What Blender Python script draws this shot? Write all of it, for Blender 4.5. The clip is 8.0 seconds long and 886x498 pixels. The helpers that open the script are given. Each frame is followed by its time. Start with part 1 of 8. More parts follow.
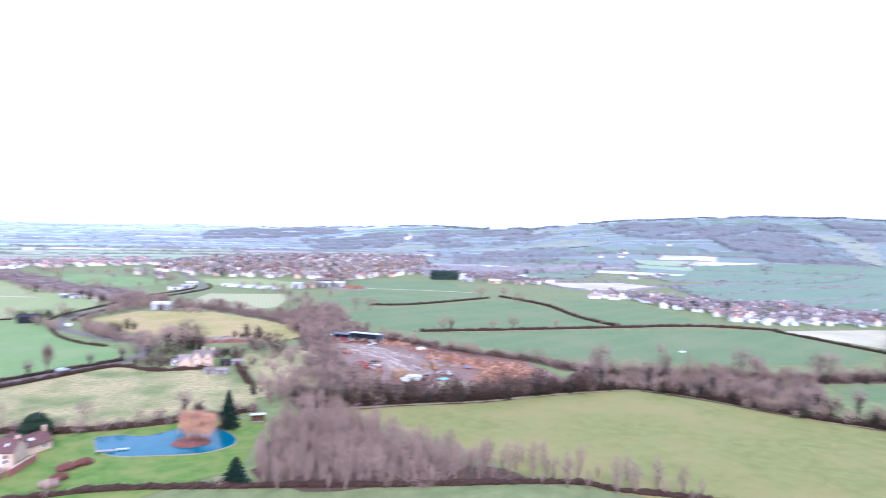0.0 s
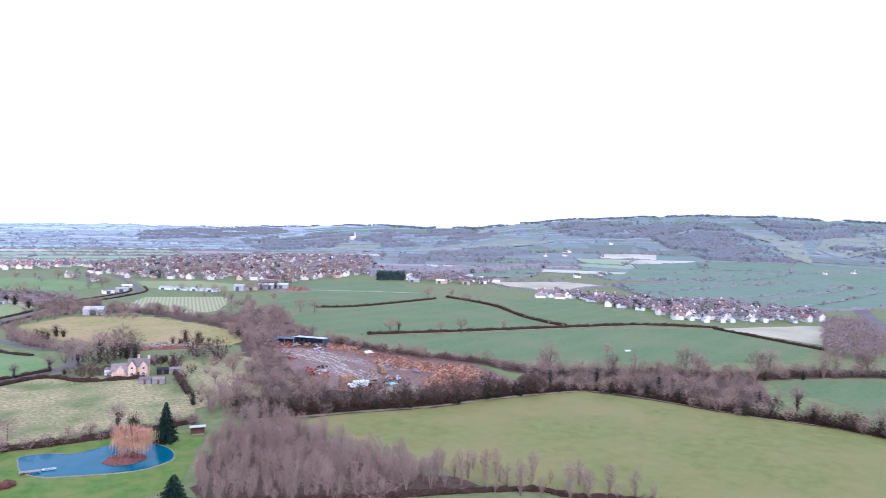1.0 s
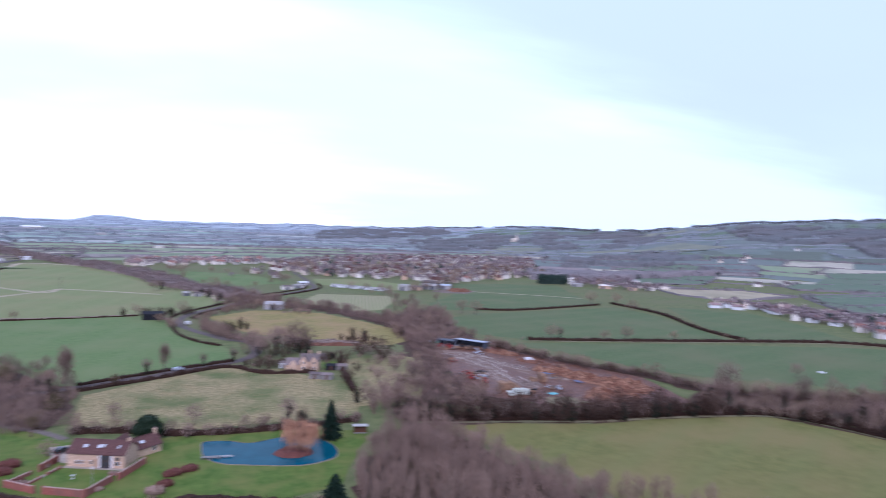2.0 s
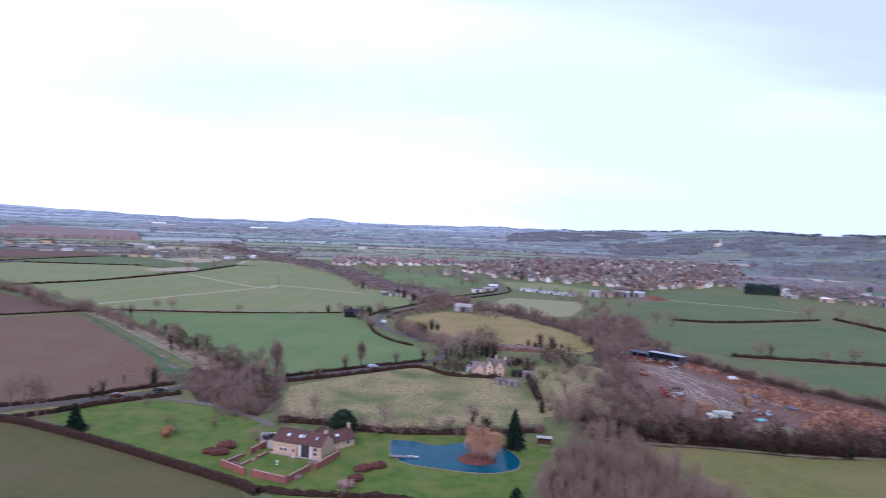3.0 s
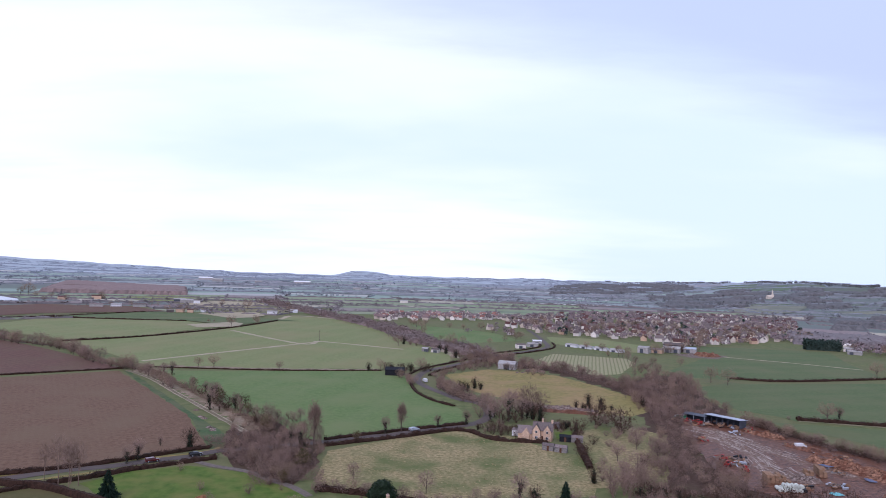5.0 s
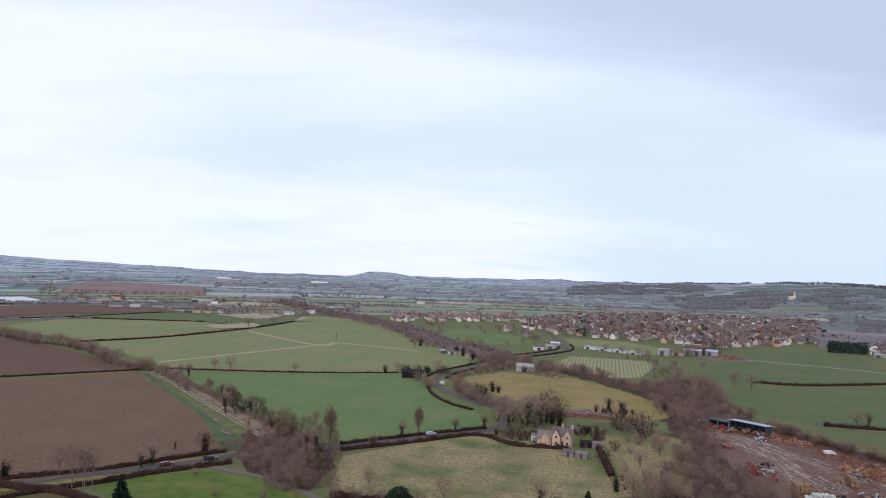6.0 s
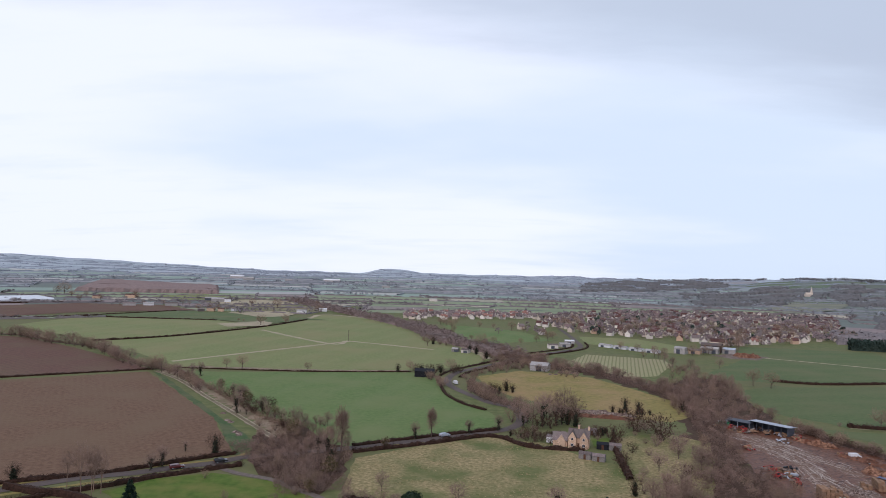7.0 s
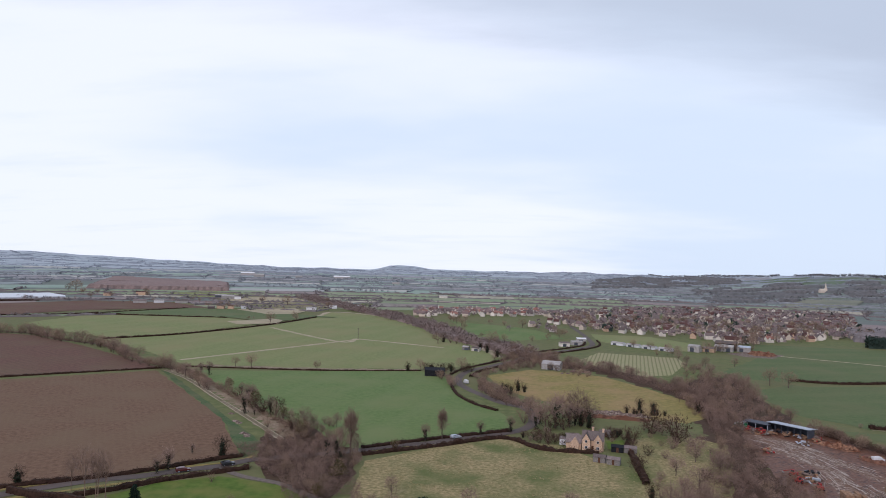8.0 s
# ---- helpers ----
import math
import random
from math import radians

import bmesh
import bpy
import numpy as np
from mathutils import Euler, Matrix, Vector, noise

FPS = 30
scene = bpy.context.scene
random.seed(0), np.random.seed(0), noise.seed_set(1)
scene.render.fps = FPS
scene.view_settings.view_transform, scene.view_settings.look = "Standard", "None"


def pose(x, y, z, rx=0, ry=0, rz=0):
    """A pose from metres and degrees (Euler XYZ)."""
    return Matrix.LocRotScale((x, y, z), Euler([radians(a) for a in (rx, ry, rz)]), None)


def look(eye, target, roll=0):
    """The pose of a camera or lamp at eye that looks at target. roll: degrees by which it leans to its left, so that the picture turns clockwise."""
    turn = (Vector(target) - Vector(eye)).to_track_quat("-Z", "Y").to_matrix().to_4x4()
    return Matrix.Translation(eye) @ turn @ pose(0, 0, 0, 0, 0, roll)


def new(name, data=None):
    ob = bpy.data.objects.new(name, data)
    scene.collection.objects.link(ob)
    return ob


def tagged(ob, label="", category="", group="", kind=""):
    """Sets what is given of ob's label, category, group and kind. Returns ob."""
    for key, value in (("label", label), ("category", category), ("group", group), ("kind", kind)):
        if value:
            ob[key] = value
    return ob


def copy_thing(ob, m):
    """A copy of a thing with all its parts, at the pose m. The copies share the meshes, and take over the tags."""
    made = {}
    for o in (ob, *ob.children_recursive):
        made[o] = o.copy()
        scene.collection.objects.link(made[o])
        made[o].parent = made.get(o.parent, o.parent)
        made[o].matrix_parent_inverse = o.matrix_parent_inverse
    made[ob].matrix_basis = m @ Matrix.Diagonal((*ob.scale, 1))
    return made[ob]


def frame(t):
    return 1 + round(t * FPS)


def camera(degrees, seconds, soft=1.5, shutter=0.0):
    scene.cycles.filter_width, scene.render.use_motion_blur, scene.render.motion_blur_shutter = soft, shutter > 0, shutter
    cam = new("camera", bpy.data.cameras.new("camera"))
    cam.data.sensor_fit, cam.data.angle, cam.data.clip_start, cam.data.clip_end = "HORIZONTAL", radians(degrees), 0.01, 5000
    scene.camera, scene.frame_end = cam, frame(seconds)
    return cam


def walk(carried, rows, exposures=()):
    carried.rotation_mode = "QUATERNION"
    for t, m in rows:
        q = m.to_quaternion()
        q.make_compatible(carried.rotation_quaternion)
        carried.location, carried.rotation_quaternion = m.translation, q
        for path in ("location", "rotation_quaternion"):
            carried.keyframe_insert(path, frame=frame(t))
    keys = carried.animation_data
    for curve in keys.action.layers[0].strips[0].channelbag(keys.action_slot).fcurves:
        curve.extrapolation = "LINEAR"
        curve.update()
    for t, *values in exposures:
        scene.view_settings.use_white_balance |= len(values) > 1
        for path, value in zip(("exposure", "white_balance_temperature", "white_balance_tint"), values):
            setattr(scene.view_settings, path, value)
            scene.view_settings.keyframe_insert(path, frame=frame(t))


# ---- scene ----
cam = camera(66.6, 8.0, soft=0.7, shutter=0.7)
PATH = [
    (0, (-4.219, -19.011, 61.774), (-3.337, -17.218, 61.7), 1.9),
    (0.5, (-3.905, -17.184, 62.323), (-2.862, -15.479, 62.253), 1.8),
    (1, (-3.148, -14.391, 62.805), (-2.123, -12.675, 62.733), 1.8),
    (1.5, (-1.627, -11.017, 63.098), (-0.77, -9.211, 63.022), 2.0),
    (2, (-0.432, -7.642, 63.401), (0.159, -5.733, 63.318), 2.2),
    (2.2, (0.346, -6.303, 63.542), (0.822, -4.362, 63.456), 2.3),
    (3.3, (1.769, -2.279, 64.992), (1.75, -0.282, 64.895), 2.3),
    (3.5, (1.908, -1.214, 65.319), (1.892, 0.783, 65.225), 2.4),
    (4, (1.85, 1.347, 65.837), (1.801, 3.344, 65.746), 2.3),
    (4.2, (1.906, 2.134, 66.046), (1.845, 4.132, 65.967), 2.3),
    (4.3, (1.799, 2.202, 66.073), (1.739, 4.201, 66.041), 2.1),
    (4.4, (1.667, 2.223, 66.087), (1.595, 4.221, 66.135), 2.1),
    (4.5, (1.566, 2.422, 66.102), (1.492, 4.42, 66.155), 2.0),
    (6, (0.632, 8.703, 66.703), (0.491, 10.697, 66.756), 1.9),
    (6.5, (0.375, 11.164, 66.983), (0.22, 13.157, 67.032), 1.7),
    (7, (0.025, 13.529, 67.26), (-0.152, 15.521, 67.303), 1.7),
    (7.5, (-0.449, 16.209, 67.691), (-0.643, 18.2, 67.724), 1.7),
    (8, (-0.674, 18.855, 68.084), (-0.88, 20.844, 68.115), 1.6),
]
walk(cam, [(t, look(eye, target, roll)) for t, eye, target, roll in PATH],
     exposures=[(0.0, 1.8, 5080, 30), (0.5, 1.58, 5080, 30), (1.0, 1.3, 5080, 30), (1.5, 0.82, 5130, 34), (2.0, 0.52, 5170, 35), (3.5, 0.40, 5260, 37), (4.5, 0.31, 5400, 37), (6.0, 0.06, 5930, 26), (8.0, 0.01, 6060, 26)])

# ---- overcast daylight ----
world = bpy.data.worlds.new("overcast_sky")
scene.world = world
world.use_nodes = True
wn, wl = world.node_tree.nodes, world.node_tree.links
wn.clear()
SUN_UP, SUN_ROUND = radians(38), radians(200)
sky = wn.new("ShaderNodeTexSky")
sky.sky_type, sky.sun_disc, sky.sun_elevation, sky.sun_rotation = "NISHITA", False, SUN_UP, SUN_ROUND
way = wn.new("ShaderNodeTexCoord")
split = wn.new("ShaderNodeSeparateXYZ")
wl.new(way.outputs["Generated"], split.inputs[0])
# cloud sheet seen from below: bearing divided by height
low = wn.new("ShaderNodeMath"); low.operation = "ADD"; low.inputs[1].default_value = 0.16
wl.new(split.outputs["Z"], low.inputs[0])
low2 = wn.new("ShaderNodeMath"); low2.operation = "MAXIMUM"; low2.inputs[1].default_value = 0.1
wl.new(low.outputs[0], low2.inputs[0])
flat = []
for axis in "XY":
    d = wn.new("ShaderNodeMath"); d.operation = "DIVIDE"
    wl.new(split.outputs[axis], d.inputs[0]); wl.new(low2.outputs[0], d.inputs[1])
    flat.append(d)
sheet = wn.new("ShaderNodeCombineXYZ")
for k, d in enumerate(flat):
    wl.new(d.outputs[0], sheet.inputs[k])


def sky_math(kind, a, b, clamp=False):
    """One sum of two sockets or numbers in the sky's nodes."""
    node = wn.new("ShaderNodeMath")
    node.operation, node.use_clamp = kind, clamp
    for socket, value in zip(node.inputs, (a, b)):
        if isinstance(value, (int, float)):
            socket.default_value = value
        else:
            wl.new(value, socket)
    return node.outputs[0]


def sky_noise(scale, detail, stretch, turn, rough=0.5):
    """Cloud noise on the sheet, stretched along one way."""
    place = wn.new("ShaderNodeMapping")
    place.inputs["Rotation"].default_value = (0, 0, radians(turn))
    place.inputs["Scale"].default_value = stretch
    wl.new(sheet.outputs[0], place.inputs[0])
    node = wn.new("ShaderNodeTexNoise")
    node.inputs["Scale"].default_value, node.inputs["Detail"].default_value, node.inputs["Roughness"].default_value = scale, detail, rough
    wl.new(place.outputs[0], node.inputs["Vector"])
    return node.outputs["Fac"]


def sky_step(value, low, high):
    node = wn.new("ShaderNodeMapRange")
    node.interpolation_type = "SMOOTHSTEP"
    node.inputs[1].default_value, node.inputs[2].default_value = low, high
    wl.new(value, node.inputs[0])
    return node.outputs[0]


def sky_mix(factor, a, b):
    node = wn.new("ShaderNodeMix")
    node.data_type = "RGBA"
    wl.new(factor, node.inputs[0])
    for socket, value in ((node.inputs[6], a), (node.inputs[7], b)):
        if isinstance(value, tuple):
            socket.default_value = (*value, 1)
        else:
            wl.new(value, socket)
    return node.outputs[2]


puff = sky_noise(0.8, 5, (0.5, 0.75, 1), 25, 0.45)
wisp = sky_noise(1.7, 6, (0.55, 1.5, 1), -18, 0.55)
cloud_tone = sky_mix(sky_step(sky_math("ADD", puff, sky_math("MULTIPLY", flat[0].outputs[0], -0.08)), 0.36, 0.64), (0.68, 0.832, 0.875), (0.88, 0.975, 0.975))
cloud_tone = sky_mix(sky_math("MULTIPLY", sky_step(wisp, 0.5, 0.75), 0.35), cloud_tone, (0.665, 0.812, 0.86))
# the near sheet is thicker and greyer; its edge slants away to the right
edge_line = sky_math("SUBTRACT", flat[1].outputs[0], sky_math("MULTIPLY", flat[0].outputs[0], 0.37))
edge_line = sky_math("ADD", edge_line, sky_math("MULTIPLY", sky_math("SUBTRACT", wisp, 0.5), 0.7))
grey_share = sky_math("SUBTRACT", 1.0, sky_step(edge_line, 1.6, 2.2))
cloud_tone = sky_mix(sky_math("MULTIPLY", grey_share, sky_math("ADD", 0.5, sky_math("MULTIPLY", puff, 0.6)), True), cloud_tone, (0.48, 0.573, 0.612))
cloud = wn.new("ShaderNodeBackground"); cloud.inputs["Strength"].default_value = 1.0
wl.new(cloud_tone, cloud.inputs[0])
clear = wn.new("ShaderNodeBackground"); clear.inputs["Strength"].default_value = 0.1
wl.new(sky.outputs[0], clear.inputs[0])
both = wn.new("ShaderNodeMixShader"); both.inputs[0].default_value = 0.97
wl.new(clear.outputs[0], both.inputs[1]); wl.new(cloud.outputs[0], both.inputs[2])
wout = wn.new("ShaderNodeOutputWorld")
wl.new(both.outputs[0], wout.inputs[0])
sun_data = bpy.data.lights.new("sun", "SUN")
sun_data.energy, sun_data.angle, sun_data.color = 1.5, radians(25), (1.0, 0.90, 0.80)
sun = new("sun", sun_data)
sun.matrix_basis = look((0, 0, 0), (-math.sin(SUN_ROUND) * math.cos(SUN_UP), -math.cos(SUN_ROUND) * math.cos(SUN_UP), -math.sin(SUN_UP)))

# ---- the lie of the land: valley floor, hills that rise away from it ----
# bearing (degrees from +y towards +x), where the slope starts, where the ridge stands, height of the ridge line in degrees
RIDGE = np.array([
    (-180, 2600, 4700, -0.5), (-60, 2600, 4700, -0.2), (-39, 2600, 4700, -0.12), (-30, 2600, 4700, -0.5),
    (-20, 2600, 4700, -0.9), (-12, 2600, 4650, -0.95), (-5, 2600, 4600, -1.05), (4.5, 2400, 4300, -0.72),
    (10, 2200, 4000, -0.78), (13, 2000, 3800, -0.82), (18, 1700, 3200, -0.56), (24, 1500, 2700, -0.42),
    (30, 1300, 2500, -0.44), (34, 1150, 2400, -0.25), (37, 1050, 2350, 0.15), (41, 1000, 2300, 0.55),
    (46, 1000, 2300, 0.82), (51, 1000, 2300, 1.1), (57, 1000, 2300, 1.22), (62, 1050, 2300, 1.1),
    (66, 1050, 2300, 0.9), (80, 1200, 2400, 0.7), (180, 2600, 4700, -0.5)])


def land(x, y):
    """Height of the ground at x, y."""
    x, y = np.asarray(x, float), np.asarray(y, float)
    r, a = np.hypot(x, y), np.degrees(np.arctan2(x, y))
    foot, top, lift = (np.interp(a, RIDGE[:, 0], RIDGE[:, k]) for k in (1, 2, 3))
    lift = lift + 0.29 * np.exp(-((a + 9) / 2.0) ** 4) + 0.1 * np.exp(-((a + 9.6) / 0.9) ** 2) + 0.2 * np.exp(-((a + 5) / 4.5) ** 2) + 0.05 * np.sin(a * 1.9) * np.sin(a * 0.7)
    u = np.clip((r - foot) / (top - foot), 0, 1)
    rise = (64 + top * np.tan(np.radians(lift))) * (0.35 * u + 0.65 * u * u * (3 - 2 * u))
    folds = np.sin(x / 170 + 1.3) * np.sin(y / 210 + x / 400) * 5 * np.clip((r - 1100) / 500, 0, 1) * np.clip(1 - (r - 3000) / 900, 0.2, 1)
    return rise + folds * np.clip(rise / 40, 0, 1) - np.clip(r - top, 0, None) * 0.03

# ---- plan: outlines and lines on the ground, in metres ----
PLOUGH_NEAR = [(-277.6, 309), (-260.7, 341), (-202, 387), (-157.7, 335), (-118.6, 288.1), (-91.5, 241.7), (-97.1, 234.6), (-118.7, 212.1), (-141.6, 195.1), (-156.3, 183.4)]
GRASS_STRIP = [(-200, 389), (-191, 382), (-112.7, 284.5), (-86.2, 252), (-88.1, 236.4), (-118.6, 288.1), (-157.7, 335)]
PLOUGH_FAR = [(-428, 465), (-414, 517), (-371, 512), (-299.8, 468), (-238.9, 423), (-202.9, 395), (-265.3, 347), (-286.5, 318)]
FIELD_BARN = [(-185.1, 393), (-114.4, 409), (-54.3, 426), (-35.1, 406), (-27.6, 365), (-17.1, 344), (-5.9, 328), (0.5, 310), (0.6, 291.8), (-26.1, 274.8), (-52.2, 255.4), (-60.9, 257.3), (-75.6, 278.7), (-94.6, 293.6), (-107.6, 295.8), (-141.3, 344)]
FIELD_TRACKS = [(-310, 507), (-279, 597), (-237.1, 653), (-219.2, 762), (-219.3, 822), (-179.1, 814), (-114.1, 750), (-57.7, 619), (-24.2, 550), (-7.8, 499), (-19.7, 456), (-55.5, 435), (-116.7, 417), (-191.6, 406), (-238.7, 449)]
FIELD_W1 = [(-438, 586), (-438, 684), (-299.4, 703), (-243, 668), (-271.7, 562), (-314, 513), (-376, 545)]
FIELD_W2 = [(-444, 697), (-392, 802), (-291.1, 805), (-190.5, 752), (-215.2, 749), (-240, 676), (-302, 710)]
FIELD_W3 = [(-542, 614), (-508, 644), (-476, 731), (-373, 822), (-460, 888), (-560, 867), (-615, 775), (-639, 720)]
PALE_2 = [(-441, 968), (-426, 1114), (-320, 1043), (-236.4, 928), (-237.1, 823), (-303, 828)]
PALE_3 = [(-465, 1125), (-359, 1103), (-235.6, 940), (-329, 1070)]
PADDOCK_A = [(-413, 954), (-404, 1056), (-341, 1056), (-306, 1006), (-310, 961), (-363, 920)]
PADDOCK_B = [(-332, 808), (-275, 856), (-248, 813), (-249, 778), (-272, 758)]
PADDOCK_C = [(-282, 666), (-252, 712), (-236, 698), (-228, 664), (-262, 643)]
PADDOCK_D = [(-567, 1067), (-534, 1173), (-447, 1127), (-414, 987), (-492, 1000)]
BETWEEN_LINES = [(150, 196), (176, 214), (206, 200), (244, 182), (262, 163), (230, 134), (212, 136), (196, 168), (182, 186)]
TRACK_1 = [(-207.6, 427), (-137.1, 548), (-126.5, 572)]
TRACK_2 = [(-128.7, 571), (-137.1, 548), (-223.2, 630)]
TRACK_3 = [(-128.7, 571), (-92.7, 556), (-51.9, 537)]
PASTURE_OUTLINE = [(-45.4, 212), (-48.1, 241.9), (-27.9, 261.8), (-3.8, 278.8), (17.3, 274.7), (31.8, 257), (44.7, 249.2), (43.8, 225.2), (38.8, 206.4), (15.7, 201.6), (-11.6, 197.9), (-28.9, 199.8), (-41.1, 200.9)]
ORCHARD = [(46.4, 287.8), (67.5, 301), (83.2, 287.5), (72, 245.2), (63.6, 218.7), (41, 214.6), (42, 251.1)]
MEADOW_OUTLINE = [(-14.6, 420), (12.8, 449), (37, 445), (56.2, 434), (75.9, 399), (89.4, 369), (90, 337), (76.1, 321), (59, 326), (38.8, 342), (13, 357), (-2.5, 376)]
STRIP_FIELD = [(45, 495), (66.7, 546), (122.3, 533), (121.5, 505), (99.9, 452), (80.6, 441), (63.7, 464)]
TOWN_GREEN_1 = [(75.7, 682), (130.5, 678), (169.5, 614), (149, 572), (99.9, 591), (76.3, 622)]
TOWN_GREEN_2 = [(-65.1, 757), (-3.3, 730), (25, 700), (47.8, 634), (-11.9, 592), (-39.5, 649)]
FIELD_R1 = [(124.4, 452), (148.7, 494), (189.2, 558), (208.3, 646), (328, 637), (304, 567), (283.8, 481), (203.8, 448), (167.3, 445)]
FIELD_R2 = [(130.3, 389), (134.7, 410), (163.9, 435), (170.5, 431), (291.7, 462), (295.9, 410), (277.9, 313), (204.8, 320), (153.2, 326), (148.6, 335), (134.5, 347)]
FIELD_R3 = [(134.9, 322), (219.3, 312), (334, 288), (376, 271), (362, 197), (321, 184.2), (253.4, 204.1), (198.2, 233.3), (179, 252.4), (159.8, 291.7)]
FIELD_R4 = [(337, 461), (390, 434), (381, 370), (357, 303), (291.8, 310), (296.9, 363)]
BEIGE_1 = [(427, 609), (527, 592), (542, 533), (434, 502), (412, 547)]
BEIGE_2 = [(380, 272.3), (468, 255.1), (429, 214.9), (386, 200.8)]
FIELD_R5 = [(256.4, 151.3), (280.6, 154), (316, 137.7), (346, 121.5), (271.7, 83.7), (252.9, 106.8), (255.9, 125.8)]
FIELD_FRONT = [(58.8, 189.6), (80.7, 188.5), (111, 182.3), (135.1, 183.6), (164.7, 181.3), (178.8, 177.9), (191.7, 158.6), (204.7, 132.4), (227.4, 94.4), (231.4, 62.3), (173.9, 42.8), (124.5, 67.9), (106.8, 98.6), (94.1, 114.1), (87.1, 123.4), (84.1, 147.7)]
LAWN_OUTLINE = [(-111.1, 196.4), (-102.5, 209.6), (-87.8, 217.8), (-67.7, 213.6), (-51.8, 202.1), (-42.6, 192.6), (-20.9, 191.5), (2, 194.6), (31.3, 190.1), (39.2, 188.7), (31.8, 167.1), (25.8, 149.9), (-6.6, 135.7), (-18.6, 137.1), (-37.3, 149.3), (-61.1, 163.8), (-88.8, 179.2)]
FIELD_SW = [(-143.2, 191.8), (-115.8, 190.3), (-87.7, 177.1), (-58.7, 161.1), (-39.9, 149.1), (-32.4, 135.7), (-96.2, 129.4)]
YARD = [(101.7, 335), (127.7, 312), (145.4, 276.1), (166.9, 239.1), (162.7, 199.7), (130.2, 199), (108.9, 203.8), (85.6, 222.9), (87, 253.3), (91.1, 289.9)]
HILL_A = [(838, 781), (948, 740), (874, 676), (795, 728)]
HILL_B = [(973, 743), (1076, 655), (976, 592), (883, 672)]
HILL_C = [(650, 674), (834, 654), (942, 571), (778, 547), (609, 601)]
HILL_D = [(538, 520), (778, 547), (874, 529), (528, 463)]
HILL_E = [(531, 452), (824, 498), (869, 451), (594, 395), (500, 405)]
HILL_F = [(508, 351), (764, 407), (897, 445), (836, 390), (677, 348), (561, 324)]
HILL_G = [(1413, 1040), (1443, 970), (1384, 824), (1115, 640), (1129, 689), (1304, 849)]
HILL_H = [(1493, 839), (1686, 807), (1414, 673), (1239, 652), (1248, 719)]
HILL_I = [(858, 1196), (873, 1076), (811, 999), (761, 1078)]
HILL_J = [(821, 1300), (982, 1324), (976, 1147), (864, 1163)]
HILL_K = [(393, 692), (509, 771), (647, 780), (527, 655), (407, 650)]
HILL_L = [(488, 1319), (643, 1579), (738, 1515), (625, 1337), (465, 1168)]
HILL_M = [(541, 885), (708, 983), (739, 878), (612, 818)]
ROAD_MAIN = [(-152.9, 179.9), (-139, 191.9), (-129.2, 201.3), (-121.4, 207.8), (-110.6, 213.6), (-100.4, 221.8), (-91.1, 227.7), (-85.6, 235), (-63.3, 247), (-51.9, 254), (-41.2, 262.2), (-29.5, 267.7), (-21.8, 274.9), (-11.4, 283), (-0.5, 288.9), (7.5, 299.8), (10.3, 315), (7, 335), (-3.6, 344), (-12.2, 358), (-21.8, 375), (-28.6, 393), (-29.4, 415), (-24.1, 437), (-12.5, 458), (0.2, 482), (18.7, 522), (46.2, 556), (66.8, 591), (68.6, 641), (66.6, 700), (63.2, 757)]
DRIVE_LINE = [(-90.8, 224.9), (-80.7, 218.9), (-68.1, 214.9), (-58.8, 208.1), (-50.1, 202.4), (-43.2, 195.2)]
H_A = [(-288.8, 321), (-265.3, 347), (-202.9, 395)]
H_B = [(-192.2, 404), (-115, 411), (-54.3, 426)]
H_C = [(-311, 506), (-269.8, 558), (-232.2, 655), (-215.2, 749)]
H_D = [(-542, 614), (-508, 644), (-451, 693), (-392, 802)]
H_E = [(-446, 695), (-372, 699), (-299, 703)]
H_NS = [(-157.4, 184.5), (-142.9, 196.7), (-118.7, 212.1), (-96.3, 232.8), (-89.1, 238.8)]
H_SS = [(-139.4, 173.9), (-122.1, 191.5), (-111.6, 200.8), (-100.7, 211.8), (-82.2, 226.5)]
H_N2 = [(-52.4, 256.1), (-26.1, 274.8), (0.6, 291.8)]
H_S2 = [(-50.6, 248), (-25, 264.8), (-2.6, 279.8), (11.9, 267.3), (31.9, 266.3)]
H_GARD = [(-138.3, 194.2), (-126.4, 191.5), (-115.8, 190.3), (-87.7, 177.1), (-58.7, 161.1), (-41.8, 151.4), (-35.3, 146.5)]
H_POND = [(-42.7, 200.6), (-28.7, 198.8), (-11.2, 193.3), (15.3, 194.3), (37.7, 199.3)]
H_BOT = [(-39.5, 151.2), (-29.0, 147.6), (-3.2, 145.8), (29.5, 135.1), (56.4, 125.3), (95.2, 112), (104.7, 102.7), (118.7, 91.9), (130.5, 77.4)]
TL_1 = [(52.2, 197.9), (63.9, 194.7), (86.1, 191.9), (113.8, 187.3), (135, 187.1), (159.7, 185.3), (182.8, 179.1), (199, 151.9), (209.1, 128.9), (220.8, 112), (226.1, 93.8), (231.4, 62.3)]
TL_2 = [(128.9, 315), (144.7, 274.8), (170.8, 240.2), (182.5, 213.7), (214, 194.7), (238.1, 184.7), (269.9, 165.4), (298.6, 157), (328, 143.4), (361, 127.3)]
H_R1 = [(154.4, 329), (205.4, 321), (282.9, 311), (339, 302), (373, 279.6), (380, 272)]
H_R2 = [(376, 271), (369, 194.5)]
H_R3 = [(168.9, 450), (203.1, 447), (283, 475)]
H_R4 = [(299.6, 484), (304, 422), (287.3, 357), (286.2, 314)]
DITCH = [(-437, 500), (-406, 520), (-371, 512), (-337, 490), (-292.8, 471), (-229.7, 413), (-201.4, 395), (-178.9, 378), (-149.2, 342), (-106.5, 292.9), (-80.2, 264.9)]
